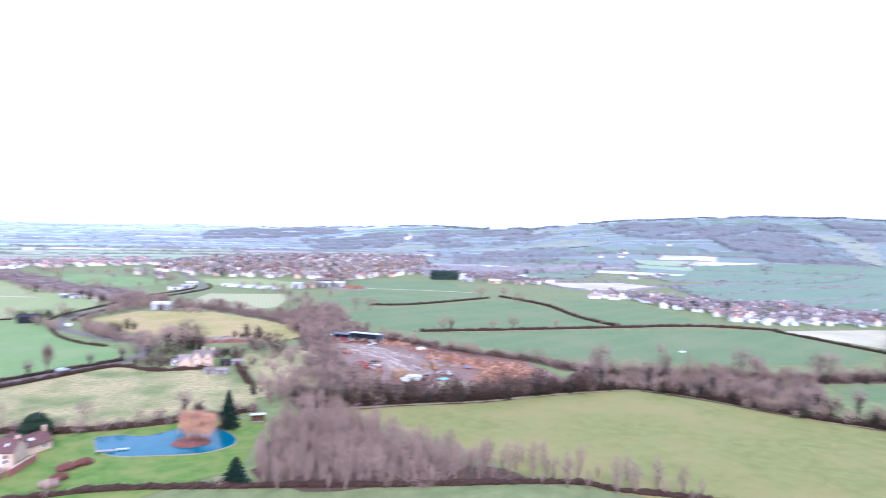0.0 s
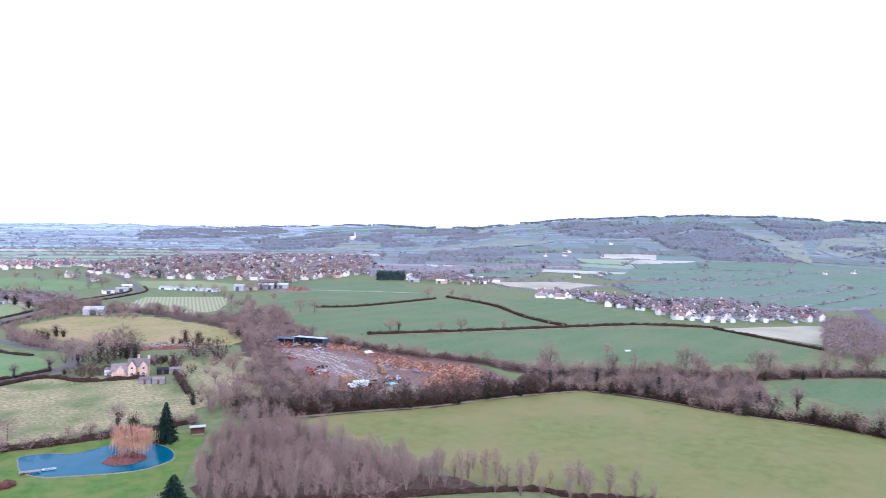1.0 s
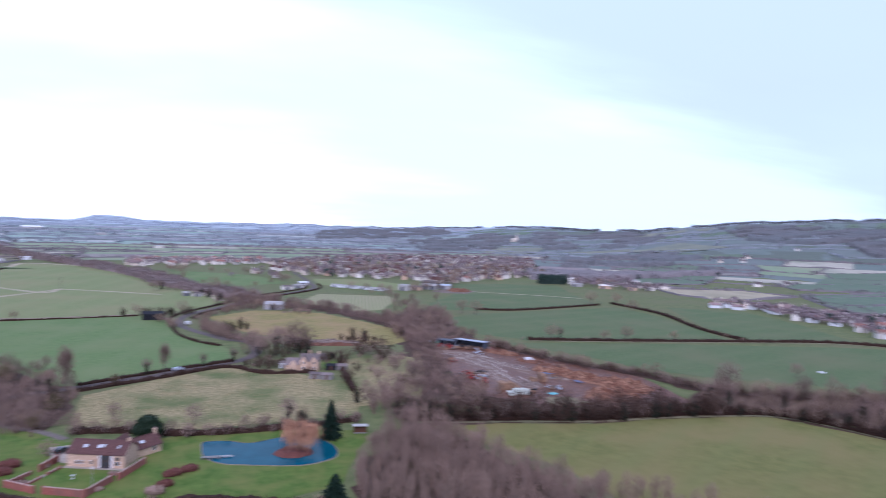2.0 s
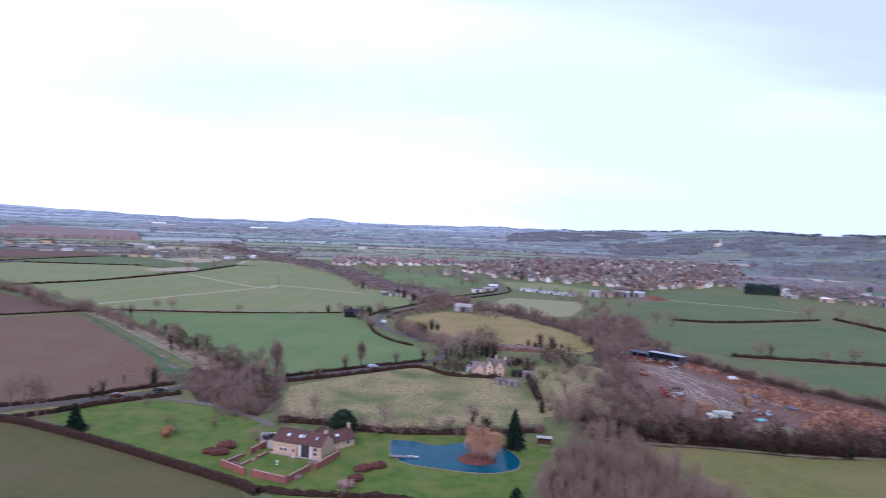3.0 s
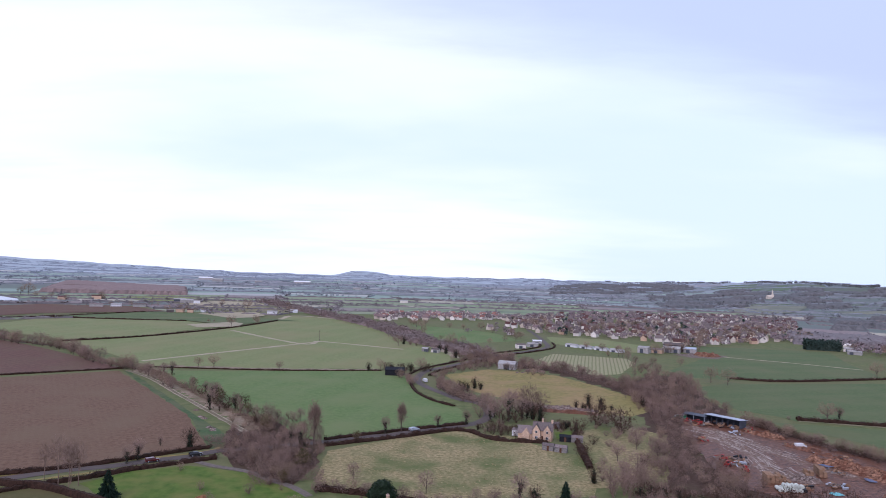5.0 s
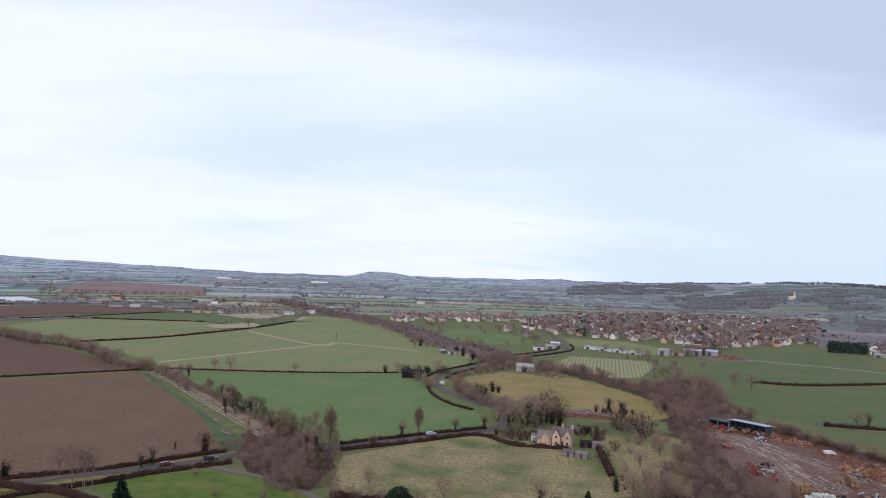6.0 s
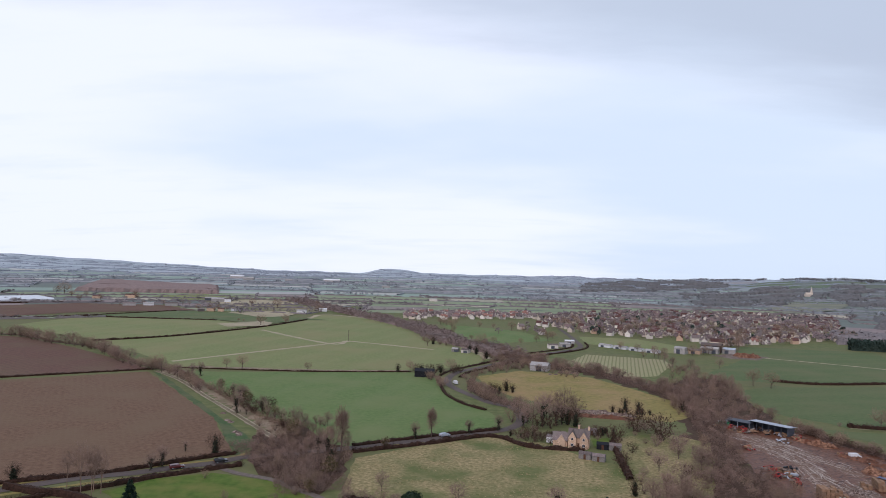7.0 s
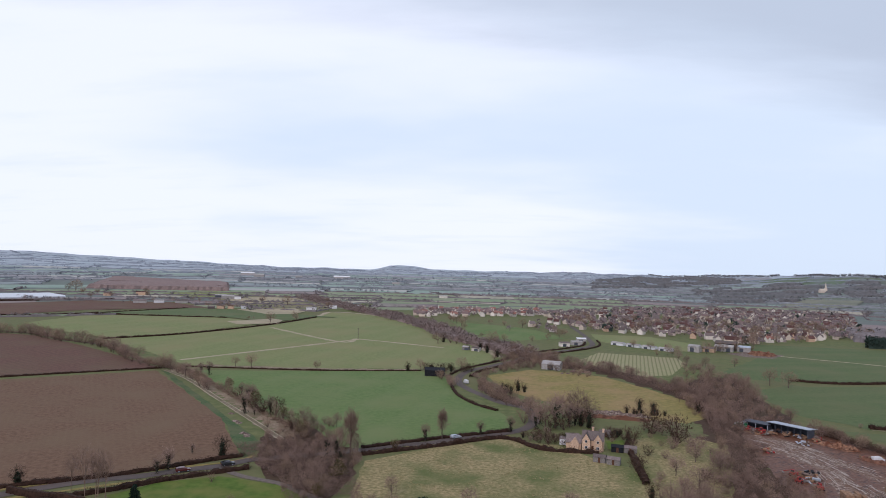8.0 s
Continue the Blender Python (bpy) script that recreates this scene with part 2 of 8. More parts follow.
BELT_1 = [(91.8, 316), (98.1, 382), (89.8, 395), (77.2, 423), (56.2, 462), (35.5, 472), (6.3, 518), (-20.3, 562), (-52, 612), (-74.1, 673), (-131.7, 779), (-236.4, 928), (-333, 1084)]
BELT_2 = [(92.2, 360), (91.8, 316), (85, 280.2), (70.1, 244.8), (55.5, 217.2)]
BEND_H = [(-35.5, 409), (-28.2, 365), (-17.4, 340), (-5.9, 327)]
H_LANE = [(43.9, 279.2), (43.2, 257.7), (42.4, 234)]
POND_OUTLINE = [(-7.5, 182.8), (-7.1, 186.1), (-1.1, 185.9), (5.3, 183.1), (14.9, 187), (21.3, 186.4), (26.9, 177.5), (26.6, 168.4), (20, 164), (13.7, 164), (5.2, 166), (-2.7, 168.8), (-6.7, 175.1)]
GLASS_L = [(-763, 914), (-769, 964), (-623, 883), (-634, 798)]
WOOD_L = [(-745, 1130), (-635, 1158), (-504, 1187), (-610, 1430), (-960, 1560)]
TOWN_MAIN = [(43.8, 920), (142, 1020), (256.6, 1101), (394, 1133), (491, 1068), (365, 747), (283.7, 690), (207.4, 631), (183.7, 664), (133.7, 693), (81, 705), (43.1, 775)]
TOWN_WEST = [(-147.5, 829), (-109.7, 916), (-34.5, 922), (39.2, 899), (30.8, 776), (-29.2, 786), (-73.8, 782), (-106.2, 783)]
TOWN_MID = [(-23.7, 722), (27.9, 782), (55, 729), (54.6, 655), (29.5, 675), (-8.3, 671)]
CARAVAN_PARK = [(408, 355), (523, 368), (518, 307), (537, 277.2), (464, 264.8), (399, 295), (387, 319)]
VILLAGE_R = [(416, 479), (440, 444), (462, 385), (523, 368), (408, 355), (395, 384)]
INDUST_A = [(384, 718), (441, 720), (445, 613), (396, 575), (342, 625)]
THICKET = [(53, 194.2), (61.5, 187), (69.2, 160), (78.1, 136.3), (88.5, 118), (55.7, 126.7), (42.7, 127), (25.5, 135.6), (29.8, 155.4)]
COPSE_ROAD = [(-91.7, 266.5), (-79.6, 292), (-64.9, 281), (-50, 245.5), (-49, 211.6), (-51.6, 197.7), (-68.1, 213), (-82.7, 232.5)]
WOOD_HILL_1 = [(1334, 1296), (1551, 1143), (1331, 894), (1096, 648), (999, 763), (1079, 921)]
WOOD_HILL_2 = [(1337, 1631), (1477, 1392), (1551, 1143), (1135, 1048), (1059, 1205)]
WOOD_HILL_3 = [(1664, 1139), (1865, 895), (1686, 807), (1505, 845), (1357, 832)]
WOOD_HILL_4 = [(823, 1846), (1199, 2018), (1277, 1727), (987, 1429), (781, 1361), (694, 1425)]
WOOD_HILL_5 = [(1342, 752), (1414, 673), (1191, 564), (1239, 652)]
WOOD_HILL_6 = [(623, 1223), (851, 1229), (859, 974), (699, 844), (593, 953), (454, 889)]
WOOD_MID = [(487, 1969), (900, 2217), (801, 1719), (583, 1465), (354, 1298)]
WOOD_FOOT = [(362, 805), (483, 773), (714, 834), (647, 780), (415, 688), (323, 701)]
WOOD_RIGHT = [(350, 184), (358, 166), (384, 170), (436, 196), (500, 240), (490, 262), (420, 225)]
DUAL_R = [(640, 320), (548, 262), (476, 214), (400, 160)]
SCRUB_MID = [(88.6, 402), (116.4, 450), (138.3, 456), (134.3, 414), (128.6, 384), (129, 346), (124.3, 334), (103.4, 322), (89, 330), (82.5, 364)]
SCRUB_FARM = [(109.1, 476), (129.5, 499), (133.2, 483), (120, 451), (101.7, 438)]
BEND_SCRUB = [(-17.6, 414), (-8.4, 378), (1.9, 358), (12.4, 338), (8.2, 328), (-6.2, 347), (-17.3, 376)]
EDGE_TRACK = [(-242.2, 682), (-219.3, 763), (-219.3, 823), (-179, 815), (-113.9, 749), (-57.5, 618), (-24.1, 550), (-7.7, 498)]
EDGE_B = [(-188.7, 408), (-115.5, 413), (-55.9, 426)]
CLUMPS = [(-58.7, 560), (-55.4, 572), (-49.6, 570), (-44, 565), (-23.3, 533), (-17.6, 519), (-9.6, 498), (-15.3, 552)]
HILL_BASE = [(558, 544), (852, 600), (1135, 536), (1186, 456), (740, 301), (573, 301), (526, 342), (472, 400)]
HILL_BASE_2 = [(618, 609), (841, 771), (980, 748), (1103, 652), (1164, 550), (1114, 525), (838, 590)]
TOWN_EDGE = [(-110, 800), (-128, 890), (-60, 935), (42, 960), (38, 865), (-30, 845)]
WOOD_RIDGE_1 = [(303, 2695), (606, 3354), (846, 3366), (864, 2760), (746, 2223), (621, 2329), (354, 1965), (199, 1773)]
WOOD_RIDGE_2 = [(972, 2130), (1089, 2144), (847, 1656), (825, 1781)]

# ---- materials ----
def shader(name, colours, size=1.0, rough=0.9, bump=0.0, bump_size=None, metal=0.0, big=None, big_size=40.0, rows=None, spread=(0.35, 0.65),
           random=0.0, coord="Position", spec=0.2):
    """A procedural surface: two colours mixed by fine noise, tinted by a third at large scale, with rows (spacing, turn, colour, share)."""
    m = bpy.data.materials.new(name)
    m.use_nodes = True
    n, l = m.node_tree.nodes, m.node_tree.links
    bsdf = n["Principled BSDF"]
    bsdf.inputs["Roughness"].default_value, bsdf.inputs["Metallic"].default_value = rough, metal
    bsdf.inputs["Specular IOR Level"].default_value = spec
    if coord == "Position":
        place = n.new("ShaderNodeNewGeometry").outputs["Position"]
    else:
        place = n.new("ShaderNodeTexCoord").outputs["Object"]
    fine = n.new("ShaderNodeTexNoise")
    fine.inputs["Scale"].default_value, fine.inputs["Detail"].default_value = 1 / size, 6
    fine.inputs["Roughness"].default_value = 0.65
    l.new(place, fine.inputs["Vector"])
    ramp = n.new("ShaderNodeValToRGB")
    for k, e in enumerate(ramp.color_ramp.elements):
        e.position, e.color = spread[k], (*colours[k], 1)
    l.new(fine.outputs["Fac"], ramp.inputs[0])
    colour = ramp.outputs[0]

    def blend(factor, a, b, kind="MIX"):
        mix = n.new("ShaderNodeMix")
        mix.data_type, mix.blend_type = "RGBA", kind
        if isinstance(factor, float):
            mix.inputs[0].default_value = factor
        else:
            l.new(factor, mix.inputs[0])
        l.new(a, mix.inputs[6])
        if isinstance(b, tuple):
            mix.inputs[7].default_value = (*b, 1)
        else:
            l.new(b, mix.inputs[7])
        return mix.outputs[2]

    if big:
        wide = n.new("ShaderNodeTexNoise")
        wide.inputs["Scale"].default_value, wide.inputs["Detail"].default_value = 1 / big_size, 4
        l.new(place, wide.inputs["Vector"])
        step = n.new("ShaderNodeMapRange")
        step.inputs[1].default_value, step.inputs[2].default_value = 0.42, 0.68
        l.new(wide.outputs["Fac"], step.inputs[0])
        colour = blend(step.outputs[0], colour, big)
    if rows:
        gap, angle, tint, share = rows
        turned = n.new("ShaderNodeMapping")
        turned.inputs["Rotation"].default_value = (0, 0, radians(angle))
        l.new(place, turned.inputs[0])
        wave = n.new("ShaderNodeTexWave")
        wave.inputs["Scale"].default_value = 2 * math.pi / 20 / gap
        wave.inputs["Distortion"].default_value, wave.inputs["Detail"].default_value = 0.5, 2
        wave.inputs["Detail Scale"].default_value = 0.4
        l.new(turned.outputs[0], wave.inputs[0])
        sharp = n.new("ShaderNodeMapRange")
        sharp.inputs[1].default_value, sharp.inputs[2].default_value, sharp.inputs[4].default_value = 0.55, 1.0, share
        l.new(wave.outputs["Fac"], sharp.inputs[0])
        colour = blend(sharp.outputs[0], colour, tint)
    if random:
        info = n.new("ShaderNodeObjectInfo")
        hsv = n.new("ShaderNodeHueSaturation")
        spreadv = n.new("ShaderNodeMapRange")
        spreadv.inputs[3].default_value, spreadv.inputs[4].default_value = 1 - random, 1 + random
        l.new(info.outputs["Random"], spreadv.inputs[0])
        l.new(spreadv.outputs[0], hsv.inputs["Value"])
        l.new(colour, hsv.inputs["Color"])
        colour = hsv.outputs[0]
    l.new(colour, bsdf.inputs["Base Color"])
    if bump:
        b = n.new("ShaderNodeBump")
        b.inputs["Strength"].default_value, b.inputs["Distance"].default_value = 0.7, bump
        if bump_size:
            rough_n = n.new("ShaderNodeTexNoise")
            rough_n.inputs["Scale"].default_value, rough_n.inputs["Detail"].default_value = 1 / bump_size, 5
            l.new(place, rough_n.inputs["Vector"])
            l.new(rough_n.outputs["Fac"], b.inputs["Height"])
        else:
            l.new(fine.outputs["Fac"], b.inputs["Height"])
        l.new(b.outputs[0], bsdf.inputs["Normal"])
    return m


GRASS = shader("rough_grass", ((0.084, 0.107, 0.036), (0.144, 0.155, 0.059)), 5, bump=0.2, big=(0.133, 0.129, 0.059), big_size=60)
# Farmland past 1000 m; its greyed, cooler colour stands for haze.
FAR_LAND = shader("hazed_far_farmland", ((0.115, 0.149, 0.129), (0.154, 0.181, 0.158)), 40, big=(0.146, 0.156, 0.150), big_size=150)
CROP = shader("young_crop", ((0.086, 0.142, 0.042), (0.127, 0.186, 0.061)), 2.4, bump=0.1, big=(0.140, 0.177, 0.066), big_size=34, rows=(24, 12, (0.149, 0.188, 0.076), 0.25))
CROP_C = shader("older_crop", ((0.137, 0.171, 0.061), (0.197, 0.218, 0.087)), 2.4, bump=0.1, big=(0.204, 0.198, 0.089), big_size=46, rows=(24, 12, (0.212, 0.222, 0.101), 0.25))
CROP_B = shader("winter_wheat", ((0.070, 0.107, 0.040), (0.103, 0.139, 0.053)), 2.4, bump=0.1, big=(0.117, 0.130, 0.057), big_size=40, rows=(21, 70, (0.121, 0.141, 0.062), 0.3))
MARGIN = shader("grass_margin", ((0.039, 0.078, 0.030), (0.078, 0.120, 0.046)), 1.6, bump=0.15, big=(0.107, 0.114, 0.055), big_size=12)
VERGE = shader("bleached_ditch_grass", ((0.170, 0.120, 0.078), (0.330, 0.255, 0.180)), 0.8, bump=0.2, big=(0.150, 0.128, 0.070), big_size=7)
LEY = shader("grass_ley", ((0.117, 0.120, 0.031), (0.162, 0.154, 0.045)), 4, bump=0.15, big=(0.185, 0.152, 0.054), big_size=30, rows=(18, 55, (0.139, 0.151, 0.045), 0.3))
PLOUGH = shader("ploughed_soil", ((0.113, 0.063, 0.038), (0.171, 0.104, 0.064)), 1.8, bump=0.25, big=(0.151, 0.098, 0.059), big_size=26, rows=(2.6, -33, (0.196, 0.130, 0.082), 0.09))
PLOUGH_B = shader("harrowed_soil", ((0.092, 0.046, 0.034), (0.143, 0.077, 0.055)), 2, bump=0.2, big=(0.120, 0.079, 0.048), big_size=35, rows=(4, -60, (0.156, 0.089, 0.063), 0.25))
LAWN = shader("mown_lawn", ((0.055, 0.104, 0.013), (0.099, 0.148, 0.025)), 3, bump=0.08, big=(0.138, 0.148, 0.036), big_size=9)
PASTURE = shader("tussocky_pasture", ((0.150, 0.135, 0.052), (0.375, 0.290, 0.155)), 1.3, bump=0.3, bump_size=0.8, big=(0.105, 0.125, 0.040), big_size=17, spread=(0.36, 0.66))
MEADOW = shader("worn_meadow", ((0.168, 0.150, 0.047), (0.266, 0.210, 0.073)), 3, bump=0.2, big=(0.292, 0.199, 0.093), big_size=24)
PALE = shader("pale_stubble", ((0.31, 0.262, 0.172), (0.40, 0.345, 0.235)), 5, big=(0.27, 0.24, 0.155), big_size=40)
DRY = shader("dry_grass_field", ((0.176, 0.160, 0.086), (0.248, 0.205, 0.122)), 8, big=(0.132, 0.140, 0.072), big_size=50)
STRIPED = shader("striped_pasture", ((0.240, 0.236, 0.116), (0.312, 0.287, 0.154)), 3, big=(0.288, 0.253, 0.143), big_size=30, rows=(2.6, 10, (0.126, 0.144, 0.061), 0.8))
# Both hill pastures are greyed somewhat, with haze mixed into their colour.
HILLGRASS = shader("hazed_hill_pasture", ((0.092, 0.134, 0.083), (0.122, 0.161, 0.101)), 14, big=(0.125, 0.152, 0.103), big_size=90)
HILLPALE = shader("hazed_hill_rough_pasture", ((0.165, 0.174, 0.126), (0.223, 0.218, 0.160)), 14, big=(0.145, 0.160, 0.121), big_size=70)
ASPHALT = shader("asphalt", ((0.072, 0.058, 0.053), (0.103, 0.082, 0.073)), 1.5, rough=0.8, big=(0.115, 0.090, 0.080), big_size=14, spec=0.25)
TRACK = shader("stony_track", ((0.30, 0.250, 0.170), (0.42, 0.355, 0.255)), 2, bump=0.1, big=(0.26, 0.235, 0.14), big_size=14)
GRAVEL = shader("drive_gravel", ((0.30, 0.25, 0.2), (0.4, 0.34, 0.28)), 1, bump=0.04)
DRIVE = shader("tarmac_drive", ((0.118, 0.098, 0.085), (0.178, 0.148, 0.124)), 1)
MUD = shader("wet_mud", ((0.043, 0.016, 0.009), (0.231, 0.106, 0.062)), 1.6, rough=0.5, bump=0.35, bump_size=1.0, big=(0.125, 0.050, 0.026), big_size=6, spec=0.2, spread=(0.4, 0.64))
# Sky shine on wet ruts is painted as pale colour; the surface is matt.
RUT = shader("pale_rut_shine", ((0.120, 0.078, 0.057), (0.500, 0.423, 0.361)), 0.5, rough=0.6, bump=0.08, spec=0.15, spread=(0.36, 0.58))
WATER = shader("dyed_pond_water", ((0.004, 0.062, 0.092), (0.008, 0.084, 0.122)), 6, rough=0.1, bump=0.01, bump_size=0.8, spec=0.04)
PUDDLE = shader("puddle_water", ((0.108, 0.162, 0.260), (0.153, 0.209, 0.320)), 3, rough=0.06, spec=0.5)
BANK = shader("stone_pond_edge", ((0.14, 0.12, 0.08), (0.22, 0.19, 0.13)), 0.7, bump=0.05)
BARK = shader("winter_bark", ((0.081, 0.057, 0.047), (0.157, 0.114, 0.093)), 0.4, bump=0.02, random=0.25, coord="Object")
TWIG = shader("bare_twigs", ((0.164, 0.110, 0.085), (0.293, 0.201, 0.162)), 0.9, random=0.28, coord="Object")
TWIG_PALE = shader("pale_willow_twigs", ((0.181, 0.121, 0.092), (0.291, 0.204, 0.157)), 0.9, random=0.2, coord="Object")
TWIG_TAN = shader("tan_twigs", ((0.186, 0.127, 0.089), (0.309, 0.217, 0.154)), 0.9, random=0.25, coord="Object")
# Darkened copy of the bare twigs; holds the shade low in tree lines.
TWIG_SHADE = shader("shaded_thorn_twigs", ((0.045, 0.027, 0.020), (0.103, 0.064, 0.046)), 0.9, random=0.3, coord="Object")
OLIVE = shader("olive_budding_leaves", ((0.055, 0.046, 0.016), (0.125, 0.098, 0.042)), 0.8, rough=0.7, random=0.2, coord="Object")
# Hedge twigs; this near-black also stands for shade under the tree lines.
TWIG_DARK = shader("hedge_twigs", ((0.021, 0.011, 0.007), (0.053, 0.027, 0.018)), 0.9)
WEEP = shader("weeping_willow_wands", ((0.37, 0.185, 0.105), (0.53, 0.295, 0.18)), 0.8)
IVY = shader("ivy_leaves", ((0.007, 0.012, 0.007), (0.024, 0.032, 0.016)), 0.8, rough=0.6, random=0.3, coord="Object")
NEEDLE = shader("conifer_needles", ((0.005, 0.015, 0.009), (0.012, 0.031, 0.018)), 0.6, rough=0.7, coord="Object")
YEW = shader("evergreen_leaves", ((0.006, 0.015, 0.007), (0.020, 0.040, 0.017)), 0.5, rough=0.65, coord="Object")
RUSSET = shader("russet_leaves", ((0.090, 0.034, 0.027), (0.173, 0.070, 0.054)), 0.5, coord="Object")
COPPER = shader("dead_beech_leaves", ((0.23, 0.10, 0.05), (0.34, 0.165, 0.085)), 0.5, coord="Object")
# Bare twigs paled and blued, so the colour imitates haze past 1350 m.
FARWOOD = shader("hazed_far_woods", ((0.182, 0.194, 0.209), (0.283, 0.297, 0.315)), 7, big=(0.222, 0.244, 0.263), big_size=120)
NEARWOOD = shader("leafless_woods", ((0.150, 0.108, 0.095), (0.273, 0.205, 0.181)), 3.5, big=(0.203, 0.164, 0.151), big_size=45)
# Hillside twigs greyed and cooled; the haze before them is in the colour.
HILLWOOD = shader("hazed_hillside_woods", ((0.084, 0.081, 0.084), (0.163, 0.156, 0.153)), 6, big=(0.122, 0.129, 0.131), big_size=110)
WETMUD = shader("trampled_wet_mud", ((0.083, 0.041, 0.026), (0.473, 0.371, 0.304)), 0.9, rough=0.6, bump=0.2, bump_size=0.6, big=(0.154, 0.082, 0.052), big_size=5, spec=0.1, spread=(0.42, 0.66))
PLANTATION = shader("leafless_plantation", ((0.175, 0.125, 0.115), (0.281, 0.210, 0.193)), 3, big=(0.212, 0.158, 0.147), big_size=60)
# Twigs greyed a little, the first of the haze bands.
MIDWOOD = shader("hazed_middle_twigs", ((0.138, 0.119, 0.119), (0.237, 0.208, 0.205)), 4, big=(0.176, 0.161, 0.162), big_size=60)
TOWNWOOD = shader("town_tree_twigs", ((0.148, 0.111, 0.114), (0.293, 0.225, 0.226)), 3, big=(0.213, 0.167, 0.167), big_size=30)
FARPINE = shader("far_evergreens", ((0.025, 0.045, 0.036), (0.05, 0.07, 0.055)), 12)
STONE = shader("cotswold_stone", ((0.356, 0.241, 0.164), (0.712, 0.515, 0.368)), 0.5, bump=0.04, big=(0.522, 0.364, 0.253), big_size=2.0, random=0.12, coord="Object")
RENDERED = shader("pale_render", ((0.600, 0.552, 0.488), (0.768, 0.720, 0.653)), 1.5, big=(0.552, 0.504, 0.451), big_size=4, random=0.2, coord="Object")
TILE = shader("brown_clay_tiles", ((0.073, 0.033, 0.029), (0.153, 0.078, 0.067)), 0.5, bump=0.04, big=(0.100, 0.054, 0.049), big_size=3, random=0.25, coord="Object")
SLATE = shader("stone_slates", ((0.113, 0.087, 0.083), (0.196, 0.157, 0.148)), 0.6, bump=0.03, big=(0.150, 0.130, 0.117), big_size=3, random=0.3, coord="Object")
REDTILE = shader("red_roof_tiles", ((0.160, 0.112, 0.105), (0.245, 0.176, 0.165)), 0.6, random=0.3, coord="Object")
BRICK = shader("red_brick", ((0.25, 0.083, 0.062), (0.35, 0.13, 0.10)), 0.5, bump=0.01, big=(0.22, 0.1, 0.08), big_size=4)
COPING = shader("brick_coping", ((0.36, 0.24, 0.2), (0.46, 0.33, 0.28)), 0.5)
OAK = shader("dark_oak", ((0.075, 0.034, 0.02), (0.13, 0.065, 0.042)), 0.3, rough=0.7)
GREYWOOD = shader("weathered_boards", ((0.16, 0.15, 0.14), (0.27, 0.25, 0.235)), 0.4, rough=0.8)
BLACKWOOD = shader("black_tarred_boards", ((0.008, 0.009, 0.012), (0.02, 0.021, 0.027)), 0.6, rough=0.7)
WHITE = shader("white_paint", ((0.605, 0.613, 0.622), (0.689, 0.697, 0.706)), 1.2, rough=0.5, random=0.1, coord="Object")
GREYROOF = shader("pale_sheet_roof", ((0.28, 0.265, 0.25), (0.41, 0.39, 0.37)), 2, rough=0.6, random=0.15, coord="Object")
SHEET = shader("galvanised_sheet", ((0.36, 0.40, 0.45), (0.5, 0.54, 0.6)), 1.3, rough=0.4, metal=0.35, coord="Object")
CLADDING = shader("blue_grey_cladding", ((0.055, 0.062, 0.078), (0.09, 0.1, 0.12)), 1.2, rough=0.6, coord="Object")
GLASS = shader("window_glass", ((0.03, 0.035, 0.042), (0.05, 0.056, 0.065)), 0.8, rough=0.12, spec=0.6)
SKYLIGHT = shader("rooflight_glass", ((0.55, 0.58, 0.62), (0.66, 0.69, 0.73)), 0.8, rough=0.1, spec=0.6)
STRAW = shader("straw_bales", ((0.198, 0.119, 0.072), (0.307, 0.191, 0.119)), 0.5, bump=0.05, random=0.2)
WRAP = shader("pale_green_wrap", ((0.40, 0.43, 0.37), (0.58, 0.60, 0.53)), 0.6, rough=0.4, random=0.2)
BLACKWRAP = shader("black_wrap", ((0.012, 0.012, 0.014), (0.03, 0.03, 0.034)), 0.6, rough=0.3)
SPOIL = shader("wood_chip_spoil", ((0.044, 0.017, 0.009), (0.411, 0.223, 0.139)), 0.9, bump=0.25, big=(0.117, 0.044, 0.025), big_size=3.5, spread=(0.38, 0.66))
RUBBLE = shader("rubble", ((0.060, 0.040, 0.032), (0.38, 0.305, 0.26)), 0.6, bump=0.15, big=(0.14, 0.092, 0.072), big_size=3, spread=(0.42, 0.66))
TARP = shader("turquoise_tarpaulin", ((0.10, 0.34, 0.36), (0.18, 0.45, 0.46)), 0.8, rough=0.5)
RED = shader("red_machine_paint", ((0.22, 0.025, 0.022), (0.34, 0.045, 0.038)), 0.6, rough=0.5)
GREEN = shader("green_machine_paint", ((0.03, 0.12, 0.06), (0.05, 0.17, 0.09)), 0.6, rough=0.45)
RUBBER = shader("tyre_rubber", ((0.014, 0.014, 0.015), (0.03, 0.03, 0.032)), 0.2, rough=0.8)
DARKCAR = shader("dark_car_paint", ((0.016, 0.017, 0.02), (0.026, 0.027, 0.032)), 1, rough=0.25, spec=0.6)
MAROON = shader("maroon_car_paint", ((0.07, 0.014, 0.015), (0.1, 0.02, 0.022)), 1, rough=0.25, spec=0.6)
POLE = shader("telegraph_pole_wood", ((0.09, 0.07, 0.055), (0.15, 0.12, 0.1)), 0.4)
# Pale blue of the farthest ground is haze put into the base colour.
FAR_BLUE = shader("hazed_horizon_farmland", ((0.300, 0.360, 0.400), (0.380, 0.430, 0.462)), 90, big=(0.345, 0.38, 0.425), big_size=260)
# Palest, bluest twigs: haze past 2300 m put into the colour.
FARWOOD_B = shader("hazed_horizon_woods", ((0.235, 0.265, 0.305), (0.310, 0.340, 0.380)), 50, big=(0.27, 0.30, 0.345), big_size=200)
